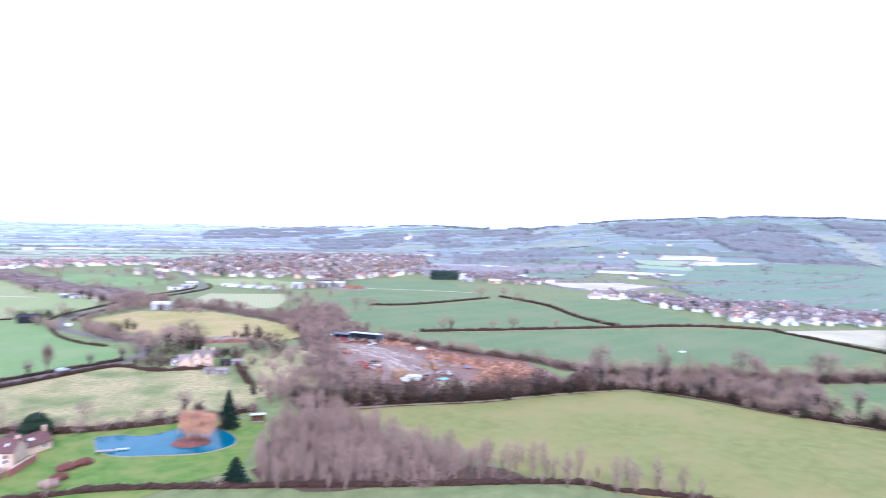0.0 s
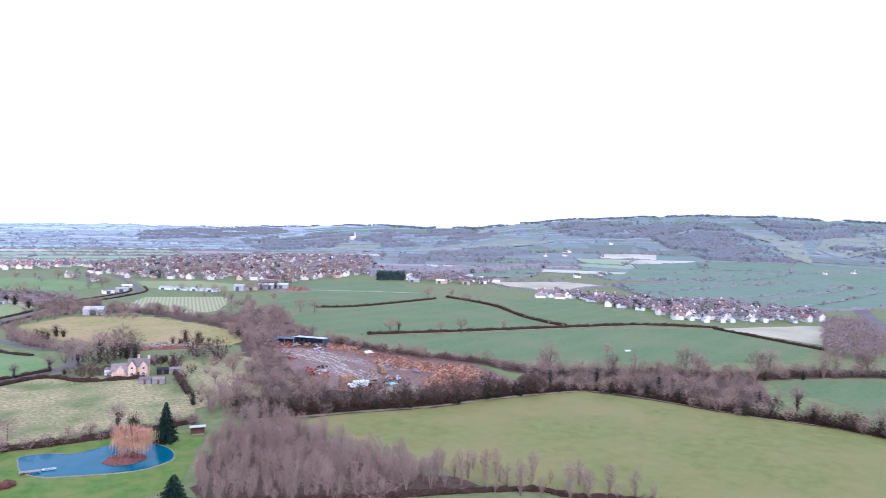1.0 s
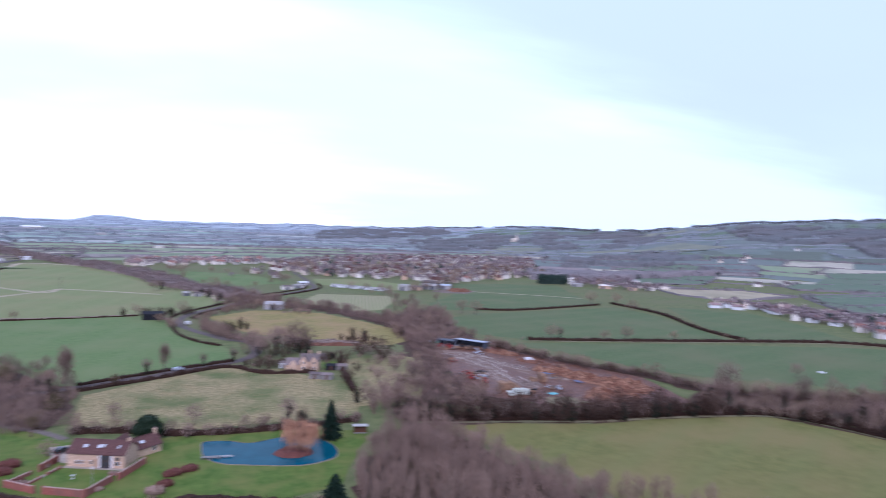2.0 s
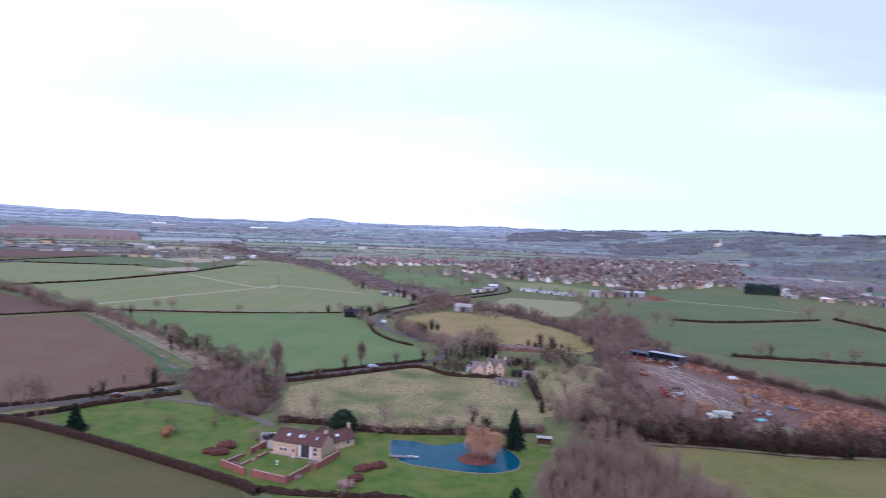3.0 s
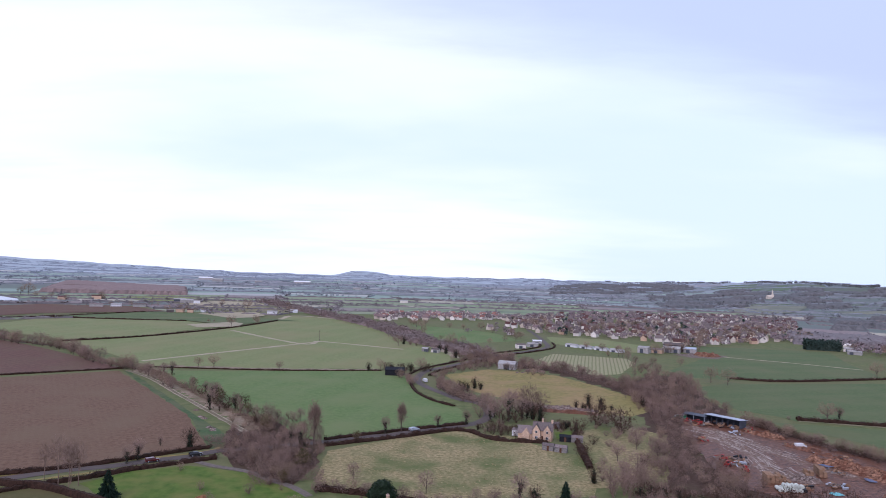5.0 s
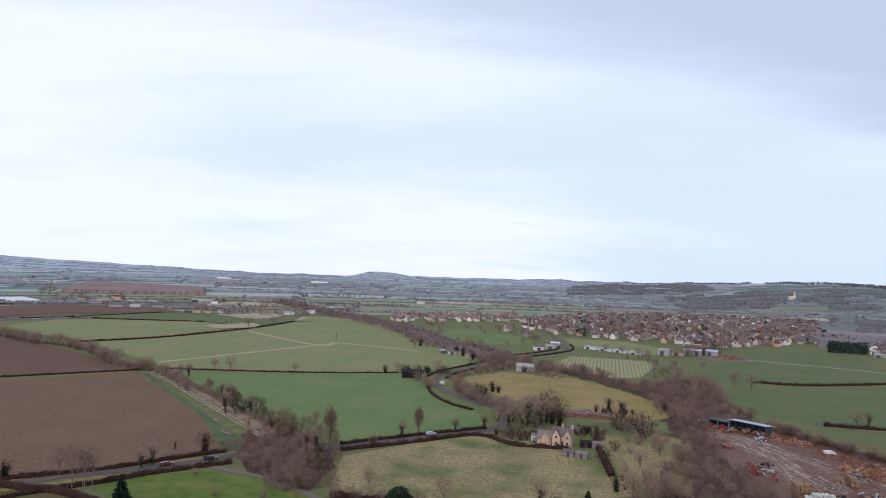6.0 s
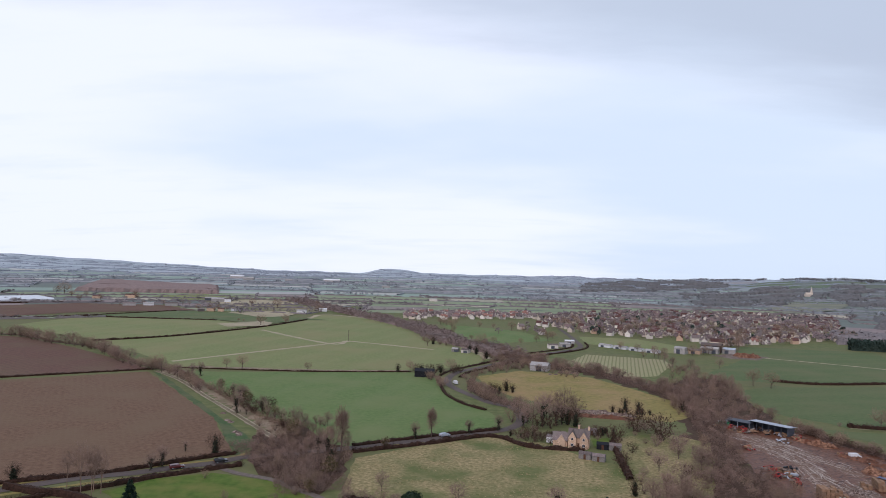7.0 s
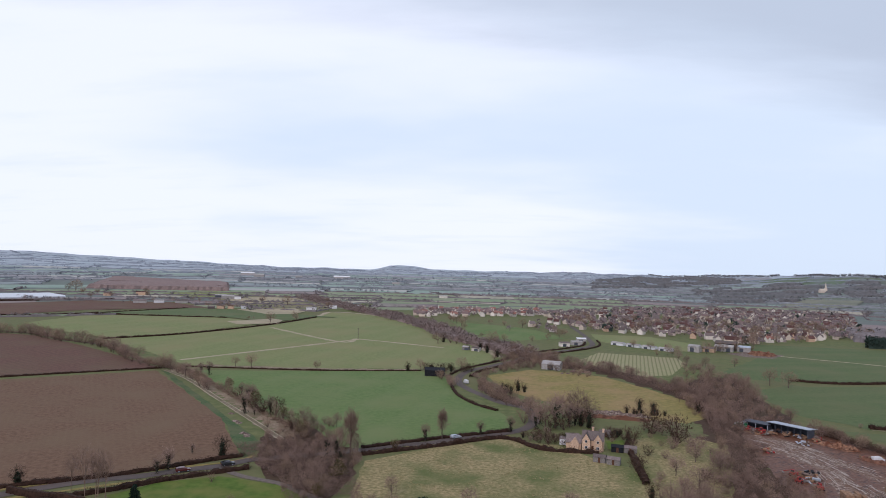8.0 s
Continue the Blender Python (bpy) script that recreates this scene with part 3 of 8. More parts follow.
CREAM = shader("pale_town_stone", ((0.512, 0.429, 0.345), (0.742, 0.653, 0.552)), 0.9, big=(0.602, 0.518, 0.429), big_size=3, random=0.25, coord="Object")
RUTTED = shader("rutted_earth_track", ((0.105, 0.080, 0.050), (0.30, 0.245, 0.18)), 1.1, bump=0.1, big=(0.13, 0.112, 0.062), big_size=6)
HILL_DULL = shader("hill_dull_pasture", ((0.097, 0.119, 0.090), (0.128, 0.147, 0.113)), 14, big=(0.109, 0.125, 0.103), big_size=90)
TUSSOCK = shader("bleached_tussocks", ((0.252, 0.210, 0.099), (0.410, 0.331, 0.181)), 1.2)
SWARD = shader("grazed_sward", ((0.077, 0.076, 0.025), (0.103, 0.095, 0.035)), 2.5, bump=0.12, big=(0.114, 0.090, 0.038), big_size=24)
# Brown leaf litter, darkened so its colour includes the shade of the trees.
SHADED_LITTER = shader("leaf_litter", ((0.045, 0.025, 0.016), (0.091, 0.054, 0.037)), 1.6, bump=0.2, big=(0.071, 0.048, 0.028), big_size=14)
REDROOF = shader("bright_clay_roof", ((0.2, 0.1, 0.08), (0.3, 0.155, 0.125)), 0.7, random=0.25, coord="Object")

# ---- building tools ----
rng = random.Random(7)


def solid(verts, faces):
    me = bpy.data.meshes.new("mesh")
    me.from_pydata([tuple(v) for v in verts], [], faces)
    me.update()
    return me


def mesh_of(bm):
    bmesh.ops.recalc_face_normals(bm, faces=bm.faces)
    me = bpy.data.meshes.new("mesh")
    bm.to_mesh(me)
    bm.free()
    return me


def part(name, shape, material, parent=None, label=""):
    """Links a bmesh or mesh as one object, under a thing or a part if given."""
    me = mesh_of(shape) if isinstance(shape, bmesh.types.BMesh) else shape
    me.name = name
    if not me.materials:
        me.materials.append(material)
    ob = new(name, me)
    ob.parent = parent
    if label:
        ob["label"] = label
    return ob


def thing(name, at, turn=0, label="", category="", group="", kind=""):
    ob = new(name)
    ob.empty_display_size = 0.5
    ob.matrix_basis = pose(at[0], at[1], at[2] if len(at) > 2 else float(land(at[0], at[1])), 0, 0, turn)
    return tagged(ob, label, category, group, kind)


def box(bm, x0, y0, z0, x1, y1, z1, bevel=0.0, turn=None):
    got = bmesh.ops.create_cube(bm, size=1)
    vs = got["verts"]
    bmesh.ops.scale(bm, vec=(x1 - x0, y1 - y0, z1 - z0), verts=vs)
    if bevel:
        es = list({e for v in vs for e in v.link_edges})
        vs = list({v for f in bmesh.ops.bevel(bm, geom=es, offset=bevel, segments=1, affect="EDGES")["faces"] for v in f.verts} | {v for v in vs if v.is_valid})
    if turn is not None:
        bmesh.ops.rotate(bm, verts=vs, cent=(0, 0, 0), matrix=Matrix.Rotation(radians(turn), 3, "Z"))
    bmesh.ops.translate(bm, verts=vs, vec=((x0 + x1) / 2, (y0 + y1) / 2, (z0 + z1) / 2))
    return vs


def boxed(*sides, bevel=0.0):
    bm = bmesh.new()
    box(bm, *sides, bevel=bevel)
    return bm


def gable(w, d, eaves, ridge):
    """A gabled block, ridge along x, standing on z = 0, centred."""
    bm = bmesh.new()
    ends = []
    for x in (-w / 2, w / 2):
        ends.append([bm.verts.new(p) for p in ((x, -d / 2, -0.3), (x, d / 2, -0.3), (x, d / 2, eaves), (x, 0, ridge), (x, -d / 2, eaves))])
    a, b = ends
    bm.faces.new(a)
    bm.faces.new(b[::-1])
    for k in range(5):
        bm.faces.new((a[k], a[(k + 1) % 5], b[(k + 1) % 5], b[k]))
    return bm


def roof_slabs(w, d, eaves, ridge, over=0.35, thick=0.18):
    """Two roof slopes with thickness, ridge along x."""
    bm = bmesh.new()
    slope = (ridge - eaves) / (d / 2)
    for s in (-1, 1):
        y1, z1 = s * (d / 2 + over), eaves - over * slope
        ring = []
        for x in (-w / 2 - over * 0.5, w / 2 + over * 0.5):
            ring.append([bm.verts.new(p) for p in ((x, 0, ridge + 0.02), (x, y1, z1 + 0.02), (x, y1, z1 + thick), (x, 0, ridge + thick + 0.05))])
        a, b = ring
        bm.faces.new(a), bm.faces.new(b[::-1])
        for k in range(4):
            bm.faces.new((a[k], a[(k + 1) % 4], b[(k + 1) % 4], b[k]))
    return bm


def inside(p, poly):
    x, y = p
    hit = False
    for (x0, y0), (x1, y1) in zip(poly, poly[1:] + poly[:1]):
        if (y0 > y) != (y1 > y) and x < (x1 - x0) * (y - y0) / (y1 - y0) + x0:
            hit = not hit
    return hit


def spots(poly, count, gap=0.0, seed=1):
    """Places scattered over an outline, at least gap apart."""
    r = random.Random(seed)
    xs, ys = [p[0] for p in poly], [p[1] for p in poly]
    got = []
    for _ in range(count * 40):
        p = (r.uniform(min(xs), max(xs)), r.uniform(min(ys), max(ys)))
        if inside(p, poly) and (not gap or all((p[0] - q[0]) ** 2 + (p[1] - q[1]) ** 2 > gap * gap for q in got)):
            got.append(p)
            if len(got) >= count:
                break
    return got


def smooth_line(pts, step):
    """Points every step metres or so along a smooth line through pts."""
    out = []
    q = [Vector(p).to_3d() for p in pts]
    for k in range(len(q) - 1):
        a, b, c, d = q[max(k - 1, 0)], q[k], q[k + 1], q[min(k + 2, len(q) - 1)]
        n = max(1, round((c - b).length / step))
        for i in range(n):
            t = i / n
            out.append(0.5 * ((2 * b) + (c - a) * t + (2 * a - 5 * b + 4 * c - d) * t * t + (3 * b - a - 3 * c + d) * t ** 3))
    out.append(q[-1])
    return [(p.x, p.y) for p in out]


def along(pts, step, width=0.0, seed=1):
    """Places along a broken line, scattered across a width."""
    r = random.Random(seed)
    line = smooth_line(pts, step)
    return [(x + r.uniform(-width, width) / 2 + r.uniform(-step, step) * 0.35, y + r.uniform(-width, width) / 2) for x, y in line]


def draped(name, pts, material, lift, label, category="field", ragged=0.6, cell=0):
    """A sheet on the ground with a slightly ragged outline."""
    r = random.Random(name)
    edge = []
    for (x0, y0), (x1, y1) in zip(pts, pts[1:] + pts[:1]):
        n = max(1, int(math.hypot(x1 - x0, y1 - y0) / 5)) if ragged else 1
        n = min(n, 40)
        for i in range(n):
            j = ragged if i else 0
            edge.append((x0 + (x1 - x0) * i / n + r.uniform(-j, j), y0 + (y1 - y0) * i / n + r.uniform(-j, j)))
    bm = bmesh.new()
    bm.faces.new([bm.verts.new((x, y, 0)) for x, y in edge])
    bmesh.ops.triangulate(bm, faces=bm.faces)
    if cell:
        xs, ys = [p[0] for p in edge], [p[1] for p in edge]
        for axis, lo, hi in ((0, min(xs), max(xs)), (1, min(ys), max(ys))):
            at = math.ceil(lo / cell) * cell
            while at < hi:
                bmesh.ops.bisect_plane(bm, geom=bm.verts[:] + bm.edges[:] + bm.faces[:], plane_co=(at, at, 0), plane_no=(1 - axis, axis, 0))
                at += cell
    for v in bm.verts:
        v.co.z = float(land(v.co.x, v.co.y)) + lift
    for f in bm.faces:
        f.normal_update()
        if f.normal.z < 0:
            f.normal_flip()
    me = bpy.data.meshes.new(name)
    bm.to_mesh(me)
    bm.free()
    me.materials.append(material)
    return tagged(new(name, me), label, category, kind="structure")


def ribbon(name, pts, width, material, lift, label, category, kind="structure", step=4.0, wob=0.0, thick=0.0):
    """A strip along a smooth line: a road, track or verge."""
    line = smooth_line(pts, step)
    r = random.Random(name)
    verts, faces = [], []
    for k, (x, y) in enumerate(line):
        a, b = line[max(k - 1, 0)], line[min(k + 1, len(line) - 1)]
        dx, dy = b[0] - a[0], b[1] - a[1]
        n = math.hypot(dx, dy) or 1
        w = width / 2 * (1 + r.uniform(-wob, wob))
        z = float(land(x, y)) + lift
        verts += [(x - dy / n * w, y + dx / n * w, z), (x + dy / n * w, y - dx / n * w, z)]
        if k:
            i = 2 * k
            faces.append((i - 2, i - 1, i + 1, i))
    me = solid(verts, faces)
    me.materials.append(material)
    return tagged(new(name, me), label, category, kind=kind)

# ---- ground ----
def ground_sheet():
    """One sheet from behind the camera to the horizon, finer near by."""
    xs = np.concatenate([np.arange(-4980, -1600, 65), np.arange(-1600, 2000, 30), np.arange(2000, 4990, 65)])
    ys = np.concatenate([np.arange(-900, -200, 60), np.arange(-200, 2700, 30), np.arange(2700, 4960, 65)])
    gx, gy = np.meshgrid(xs, ys)
    gz = land(gx, gy)
    verts = np.stack([gx, gy, gz], -1).reshape(-1, 3)
    w = len(xs)
    faces = [(j * w + i, j * w + i + 1, (j + 1) * w + i + 1, (j + 1) * w + i) for j in range(len(ys) - 1) for i in range(w - 1)]
    me = solid(verts, faces)
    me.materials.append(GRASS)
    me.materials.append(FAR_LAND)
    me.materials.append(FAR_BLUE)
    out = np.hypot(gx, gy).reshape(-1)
    # Ground bands by distance, each with more haze in its colour.
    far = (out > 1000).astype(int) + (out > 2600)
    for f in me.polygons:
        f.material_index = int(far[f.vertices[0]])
        f.use_smooth = True
    return tagged(new("ground", me), "rolling winter farmland under grass", "ground", kind="structure")


ground_sheet()
FIELDS = [
    ("field_plough", PLOUGH_NEAR, PLOUGH, 0.06, "bare brown ploughed field with fine furrows"),
    ("field_margin", GRASS_STRIP, MARGIN, 0.075, "green grass margin beside the ploughed field"),
    ("field_harrowed", PLOUGH_FAR, PLOUGH_B, 0.06, "bare harrowed brown field beyond a low hedge"),
    ("field_crop", FIELD_BARN, CROP, 0.06, "green winter cereal field beside the road"),
    ("field_crop", FIELD_TRACKS, CROP_C, 0.07, "green cereal field crossed by pale tracks"),
    ("field_crop", FIELD_W1, CROP_C, 0.4, "long green cereal field between hedges"),
    ("field_crop", FIELD_W2, CROP_B, 0.45, "narrow green field behind a gappy hedge"),
    ("field_harrowed", FIELD_W3, PLOUGH_B, 0.42, "distant bare brown field"),
    ("field_stubble", PALE_2, DRY, 0.5, "pale dry grass field with scattered trees"),
    ("field_stubble", PALE_3, PALE, 0.55, "distant pale stubble field"),
    ("field_stubble", PADDOCK_A, PALE, 0.6, "pale beige paddock with scattered trees"),
    ("field_stubble", PADDOCK_B, PALE, 0.62, "pale beige paddock beside the farmstead"),
    ("field_stubble", PADDOCK_C, PALE, 0.6, "strip of pale dry grass beyond the crop"),
    ("field_green", PADDOCK_D, CROP_C, 0.6, "distant pale green pasture before the plantation"),
    ("field_pasture", PASTURE_OUTLINE, PASTURE, 0.06, "tussocky yellow-green pasture behind the garden"),
    ("field_orchard", ORCHARD, PASTURE, 0.075, "rough grass paddock with scrub"),
    ("field_meadow", MEADOW_OUTLINE, MEADOW, 0.06, "worn brownish meadow beside the bend"),
    ("field_striped", STRIP_FIELD, STRIPED, 0.07, "pale pasture with mown stripes"),
    ("field_green", TOWN_GREEN_1, CROP_C, 0.06, "small green field at the town's edge"),
    ("field_green", TOWN_GREEN_2, CROP, 0.075, "small green paddocks before the town"),
    ("field_wheat", FIELD_R1, CROP_B, 0.06, "green winter wheat field near the town"),
    ("field_wheat", FIELD_R2, CROP_B, 0.07, "green winter wheat field between hedges"),
    ("field_wheat", FIELD_R3, CROP_B, 0.08, "long green winter wheat field"),
    ("field_wheat", FIELD_R4, CROP_B, 0.06, "green field beside the village"),
    ("field_stubble", BEIGE_1, PALE, 0.09, "pale beige stubble field"),
    ("field_stubble", BEIGE_2, PALE, 0.07, "greyish dry field behind a hedge"),
    ("field_wheat", FIELD_R5, CROP_B, 0.07, "green field behind the tree line"),
    ("field_grass", FIELD_FRONT, LEY, 0.065, "large yellow-green grass field"),
    ("lawn", LAWN_OUTLINE, LAWN, 0.08, "bright green mown garden lawn"),
    ("field_grass", FIELD_SW, SWARD, 0.06, "dull green grass field outside the garden hedge"),
    ("yard", YARD, MUD, 0.09, "churned muddy recycling yard"),
]
for name, pts, material, lift, label in FIELDS:
    draped(name, pts, material, lift, label)
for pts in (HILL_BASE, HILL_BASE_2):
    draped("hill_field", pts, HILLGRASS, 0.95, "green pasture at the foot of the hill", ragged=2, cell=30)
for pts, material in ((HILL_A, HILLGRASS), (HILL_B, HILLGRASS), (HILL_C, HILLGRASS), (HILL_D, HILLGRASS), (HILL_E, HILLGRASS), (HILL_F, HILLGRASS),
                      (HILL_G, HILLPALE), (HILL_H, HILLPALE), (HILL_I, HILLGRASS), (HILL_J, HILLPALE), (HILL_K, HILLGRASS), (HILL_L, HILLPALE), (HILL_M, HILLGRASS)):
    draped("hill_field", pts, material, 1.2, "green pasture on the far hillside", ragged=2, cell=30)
for name, pts in (("copse_floor", COPSE_ROAD), ("thicket_floor", THICKET), ("scrub_floor", SCRUB_MID), ("scrub_floor", BEND_SCRUB), ("scrub_floor", BETWEEN_LINES)):
    draped(name, pts, SHADED_LITTER, 0.045, "brown leaf litter under bare trees", "leaf litter", ragged=2.0)
for k, (pts, w) in enumerate(((TL_1, 9), (TL_2, 10), (BELT_1[:8], 20), (BELT_2, 24), ([(x + 4, y + 3.5) for x, y in DITCH], 5))):
    ribbon("scrub_floor", pts, w, SHADED_LITTER, 0.03 + 0.003 * k, "brown leaf litter under bare trees", "leaf litter", wob=0.35)
ribbon("road", ROAD_MAIN, 4.6, ASPHALT, 0.13, "grey asphalt country road with a double bend", "road")
ribbon("drive", DRIVE_LINE, 2.5, DRIVE, 0.11, "narrow tarmac drive to the house", "drive")
for k, pts in enumerate((TRACK_1, TRACK_2, TRACK_3)):
    ribbon("farm_track", pts, 4.4, TRACK, 0.12 + 0.012 * k, "pale stony farm track through the crop", "track", wob=0.25)
ribbon("ditch_verge", [(-196, 394), (-168, 368), (-136, 331), (-101, 290), (-82, 267)], 6.5, VERGE, 0.1, "bleached rough grass beside the ditch", "verge", wob=0.8, step=2.2)
ribbon("farm_track", [(-199, 391), (-172, 366), (-140, 328), (-105, 287), (-84, 262)], 2.8, RUTTED, 0.12, "pale earth track beside the ditch", "track", wob=0.55, step=2.2)
for o in (-0.75, 0.75):
    ribbon("track_rut", [(-199 + o, 391 + o), (-172 + o, 366 + o), (-140 + o, 328 + o), (-105 + o, 287 + o), (-84 + o, 262 + o)], 0.5, TRACK, 0.127, "pale worn wheel track in the earth", "track", wob=0.5, step=2)
ribbon("field_margin", EDGE_TRACK, 6.0, TRACK, 0.11, "pale grassy margin round the crop", "margin", wob=0.4)
ribbon("field_margin", [(x, y + 3) for x, y in EDGE_B], 7.0, VERGE, 0.11, "pale grassy margin beside the hedge", "margin", wob=0.5)
for pts, w in (([(x, y - 2.6) for x, y in TL_1], 1.6), ([(x, y - 2.4) for x, y in H_R1], 2.2), ([(x + 2, y - 2) for x, y in H_R4], 3.0)):
    ribbon("field_margin", pts, w, DRY, 0.105, "strip of dry grass along the field edge", "margin", wob=0.6, step=2.5)
for pts in ([(-152, 186.6), (-121, 212.4), (-91, 232), (-86, 240)], [(-149, 178.2), (-117, 203.4), (-88, 223)], [(-52, 257.5), (-22, 278.5), (0, 292.5)], [(-51, 250.5), (-21, 271.3), (0, 284.5)]):
    ribbon("grass_verge", pts, 1.6, MEADOW, 0.1, "grass verge beside the road", "verge", wob=0.3)
ribbon("dual_carriageway", DUAL_R, 13, ASPHALT, 0.2, "blue-grey dual carriageway beyond the plantation", "road")

# ---- plants: kinds ----
class Sticks:
    """Collects tapered branches and thin twigs into one mesh."""

    def __init__(self):
        self.v, self.f = [], []

    def branch(self, a, b, ra, rb, sides=4):
        d = (b - a).normalized()
        u = d.orthogonal().normalized()
        w = d.cross(u)
        k = len(self.v)
        for p, r in ((a, ra), (b, rb)):
            for i in range(sides):
                t = 2 * math.pi * i / sides
                self.v.append(p + u * (r * math.cos(t)) + w * (r * math.sin(t)))
        for i in range(sides):
            j = (i + 1) % sides
            self.f.append((k + i, k + j, k + sides + j, k + sides + i))

    def twig(self, a, b, r, rnd, face=None):
        """A thin flat twig; face: the way that its broad side turns, more or less."""
        d = b - a
        u = d.cross(Vector((rnd.gauss(0, 0.45), rnd.gauss(0, 0.45), rnd.gauss(0, 0.45))) + (face or Vector((0, 0, 0))))
        u = u.normalized() * r if u.length > 1e-6 else Vector((r, 0, 0))
        k = len(self.v)
        self.v += [a - u, a + u, b]
        self.f.append((k, k + 1, k + 2))

    def leaf(self, p, size, rnd):
        n = Vector((rnd.gauss(0, 1), rnd.gauss(0, 1), rnd.gauss(0, 1))).normalized()
        u = n.orthogonal().normalized() * size
        w = n.cross(u)
        k = len(self.v)
        self.v += [p - u * 0.5, p + w * 0.45, p + u * 0.5, p - w * 0.45]
        self.f.append((k, k + 1, k + 2, k + 3))

    def mesh(self):
        return solid(self.v, self.f)


def bare_meshes(seed, height, width, base, twigs, stems=1, thin=0.04, upright=0.5, ivy=0, limbs=13, reach=1.0, wood_scale=1.0, fill=0.6):
    """Trunk with limbs, and a crown of fine twigs, of a leafless tree; with ivy, clumps of leaves up the trunk.
    width: the crown's, as a share of the height; base: where the crown begins."""
    r = random.Random(seed)
    wood, fine, green = Sticks(), Sticks(), Sticks()
    mid = Vector((0, 0, height * (base + 1) / 2))
    half = Vector((width * height / 2, width * height / 2, height * (1 - base) / 2))

    def target(share):
        d = Vector((r.gauss(0, 1), r.gauss(0, 1), r.gauss(0.25, 0.8))).normalized()
        k = share * (1 + 0.3 * noise.noise((d.x * 1.7 + seed, d.y * 1.7, d.z * 1.7)))
        return mid + Vector((d.x * half.x * k, d.y * half.y * k, d.z * half.z * k))

    ends = []
    girth = (height * 0.013 + 0.05) * wood_scale
    if stems == 1:
        top = Vector((r.gauss(0, 0.02) * height, r.gauss(0, 0.02) * height, height * 0.7))
        wood.branch(Vector((0, 0, -0.2)), top * 0.5, girth * 1.25, girth * 0.85, 6)
        wood.branch(top * 0.5, top, girth * 0.85, girth * 0.3, 5)
    for k in range(limbs):
        q = target(r.uniform(0.55, 0.95))
        if stems == 1:
            t = r.uniform(max(0.22, base * 0.9), 0.95)
            p = top * t
            if q.z < p.z - 0.1 * height:
                q.z = p.z + r.uniform(-0.05, 0.1) * height
            rad = girth * 0.5 * (1.1 - 0.6 * t)
        else:
            p = Vector((r.uniform(-0.5, 0.5) * width * 0.35 * height ** 0.5, r.uniform(-0.5, 0.5) * width * 0.35 * height ** 0.5, -0.15))
            rad = girth * 0.55
        bend = p.lerp(q, 0.5) + Vector((0, 0, 0.09 * height * upright))
        wood.branch(p, bend, rad, rad * 0.65, 3)
        wood.branch(bend, q, rad * 0.65, rad * 0.15, 3)
        ends.append((bend, q))
        for _ in range(6):
            t = r.uniform(0.25, 1.0)
            c = (p.lerp(bend, t * 2) if t < 0.5 else bend.lerp(q, t * 2 - 1))
            if c.z < base * height * 0.8:
                continue
            out = ((q - p).normalized() * 0.7 + Vector((r.gauss(0, 0.6), r.gauss(0, 0.6), r.gauss(0.1, 0.4) + 0.4 * upright))).normalized()
            e = c + out * r.uniform(0.1, 0.24) * height * (0.6 + 0.6 * width)
            wood.twig(c, e, rad * 0.3, r)
            ends.append((c, e))
    for _ in range(twigs):
        if r.random() < fill:
            p = target(r.uniform(0.3, 1.0) ** 0.6)
            p.z = max(p.z, 0.1)
            c, e = mid, p
        else:
            c, e = r.choice(ends)
            p = c.lerp(e, r.uniform(0.15, 1.05))
        out = ((e - c).normalized() * 0.7 + Vector((r.gauss(0, 0.5), r.gauss(0, 0.5), r.gauss(0.05, 0.4) + 0.45 * upright))).normalized()
        away = Vector(((p.x - mid.x) / half.x, (p.y - mid.y) / half.y, (p.z - mid.z) / half.z + 0.35))
        fine.twig(p, p + out * r.uniform(0.05, 0.13) * reach * height, thin * r.uniform(0.8, 1.6), r, away)
    if ivy:
        for _ in range(ivy):
            t = r.random() ** 0.8
            z = height * (0.04 + 0.6 * t)
            w = height * 0.06 * (1.2 - 0.7 * t) * (0.75 + 0.45 * math.sin(z * 2.1 + seed))
            green.leaf(Vector((r.gauss(0, w), r.gauss(0, w), z)), r.uniform(0.3, 0.65), r)
        for k in range(4):
            q = target(0.55)
            for _ in range(ivy // 8):
                green.leaf((Vector((0, 0, height * 0.4))).lerp(q, r.random()) + Vector((r.gauss(0, 0.25), r.gauss(0, 0.25), r.gauss(0, 0.3))), r.uniform(0.25, 0.55), r)
    return wood.mesh(), fine.mesh(), green.mesh() if ivy else None


def leafy_cloud(seed, lumps, count, size, squash=1.0):
    """Small leaves filling lumps (x, y, z, radius): an uneven leafy outline."""
    r = random.Random(seed)
    s = Sticks()
    vol = [q[3] ** 2 for q in lumps]
    for _ in range(count):
        x, y, z, rad = r.choices(lumps, vol)[0]
        d = Vector((r.gauss(0, 1), r.gauss(0, 1), r.gauss(0, 1))).normalized() * rad * (0.72 + 0.33 * r.random()) * (1 + 0.12 * math.sin(5 * r.random() * 3))
        p = Vector((x, y, z)) + Vector((d.x, d.y, d.z * squash))
        if p.z > 0.05:
            s.leaf(p, size * r.uniform(0.6, 1.3), r)
    return s.mesh()


KINDS = {}


def plant_kind(key, name, label, category, wood, crown, wood_mat, crown_mat, green=None):
    for me, m in ((wood, wood_mat), (crown, crown_mat), (green, IVY)):
        if me is not None and not me.materials:
            me.materials.append(m)
    KINDS[key] = (name, label, category, wood, crown, green)


FIRST = {}


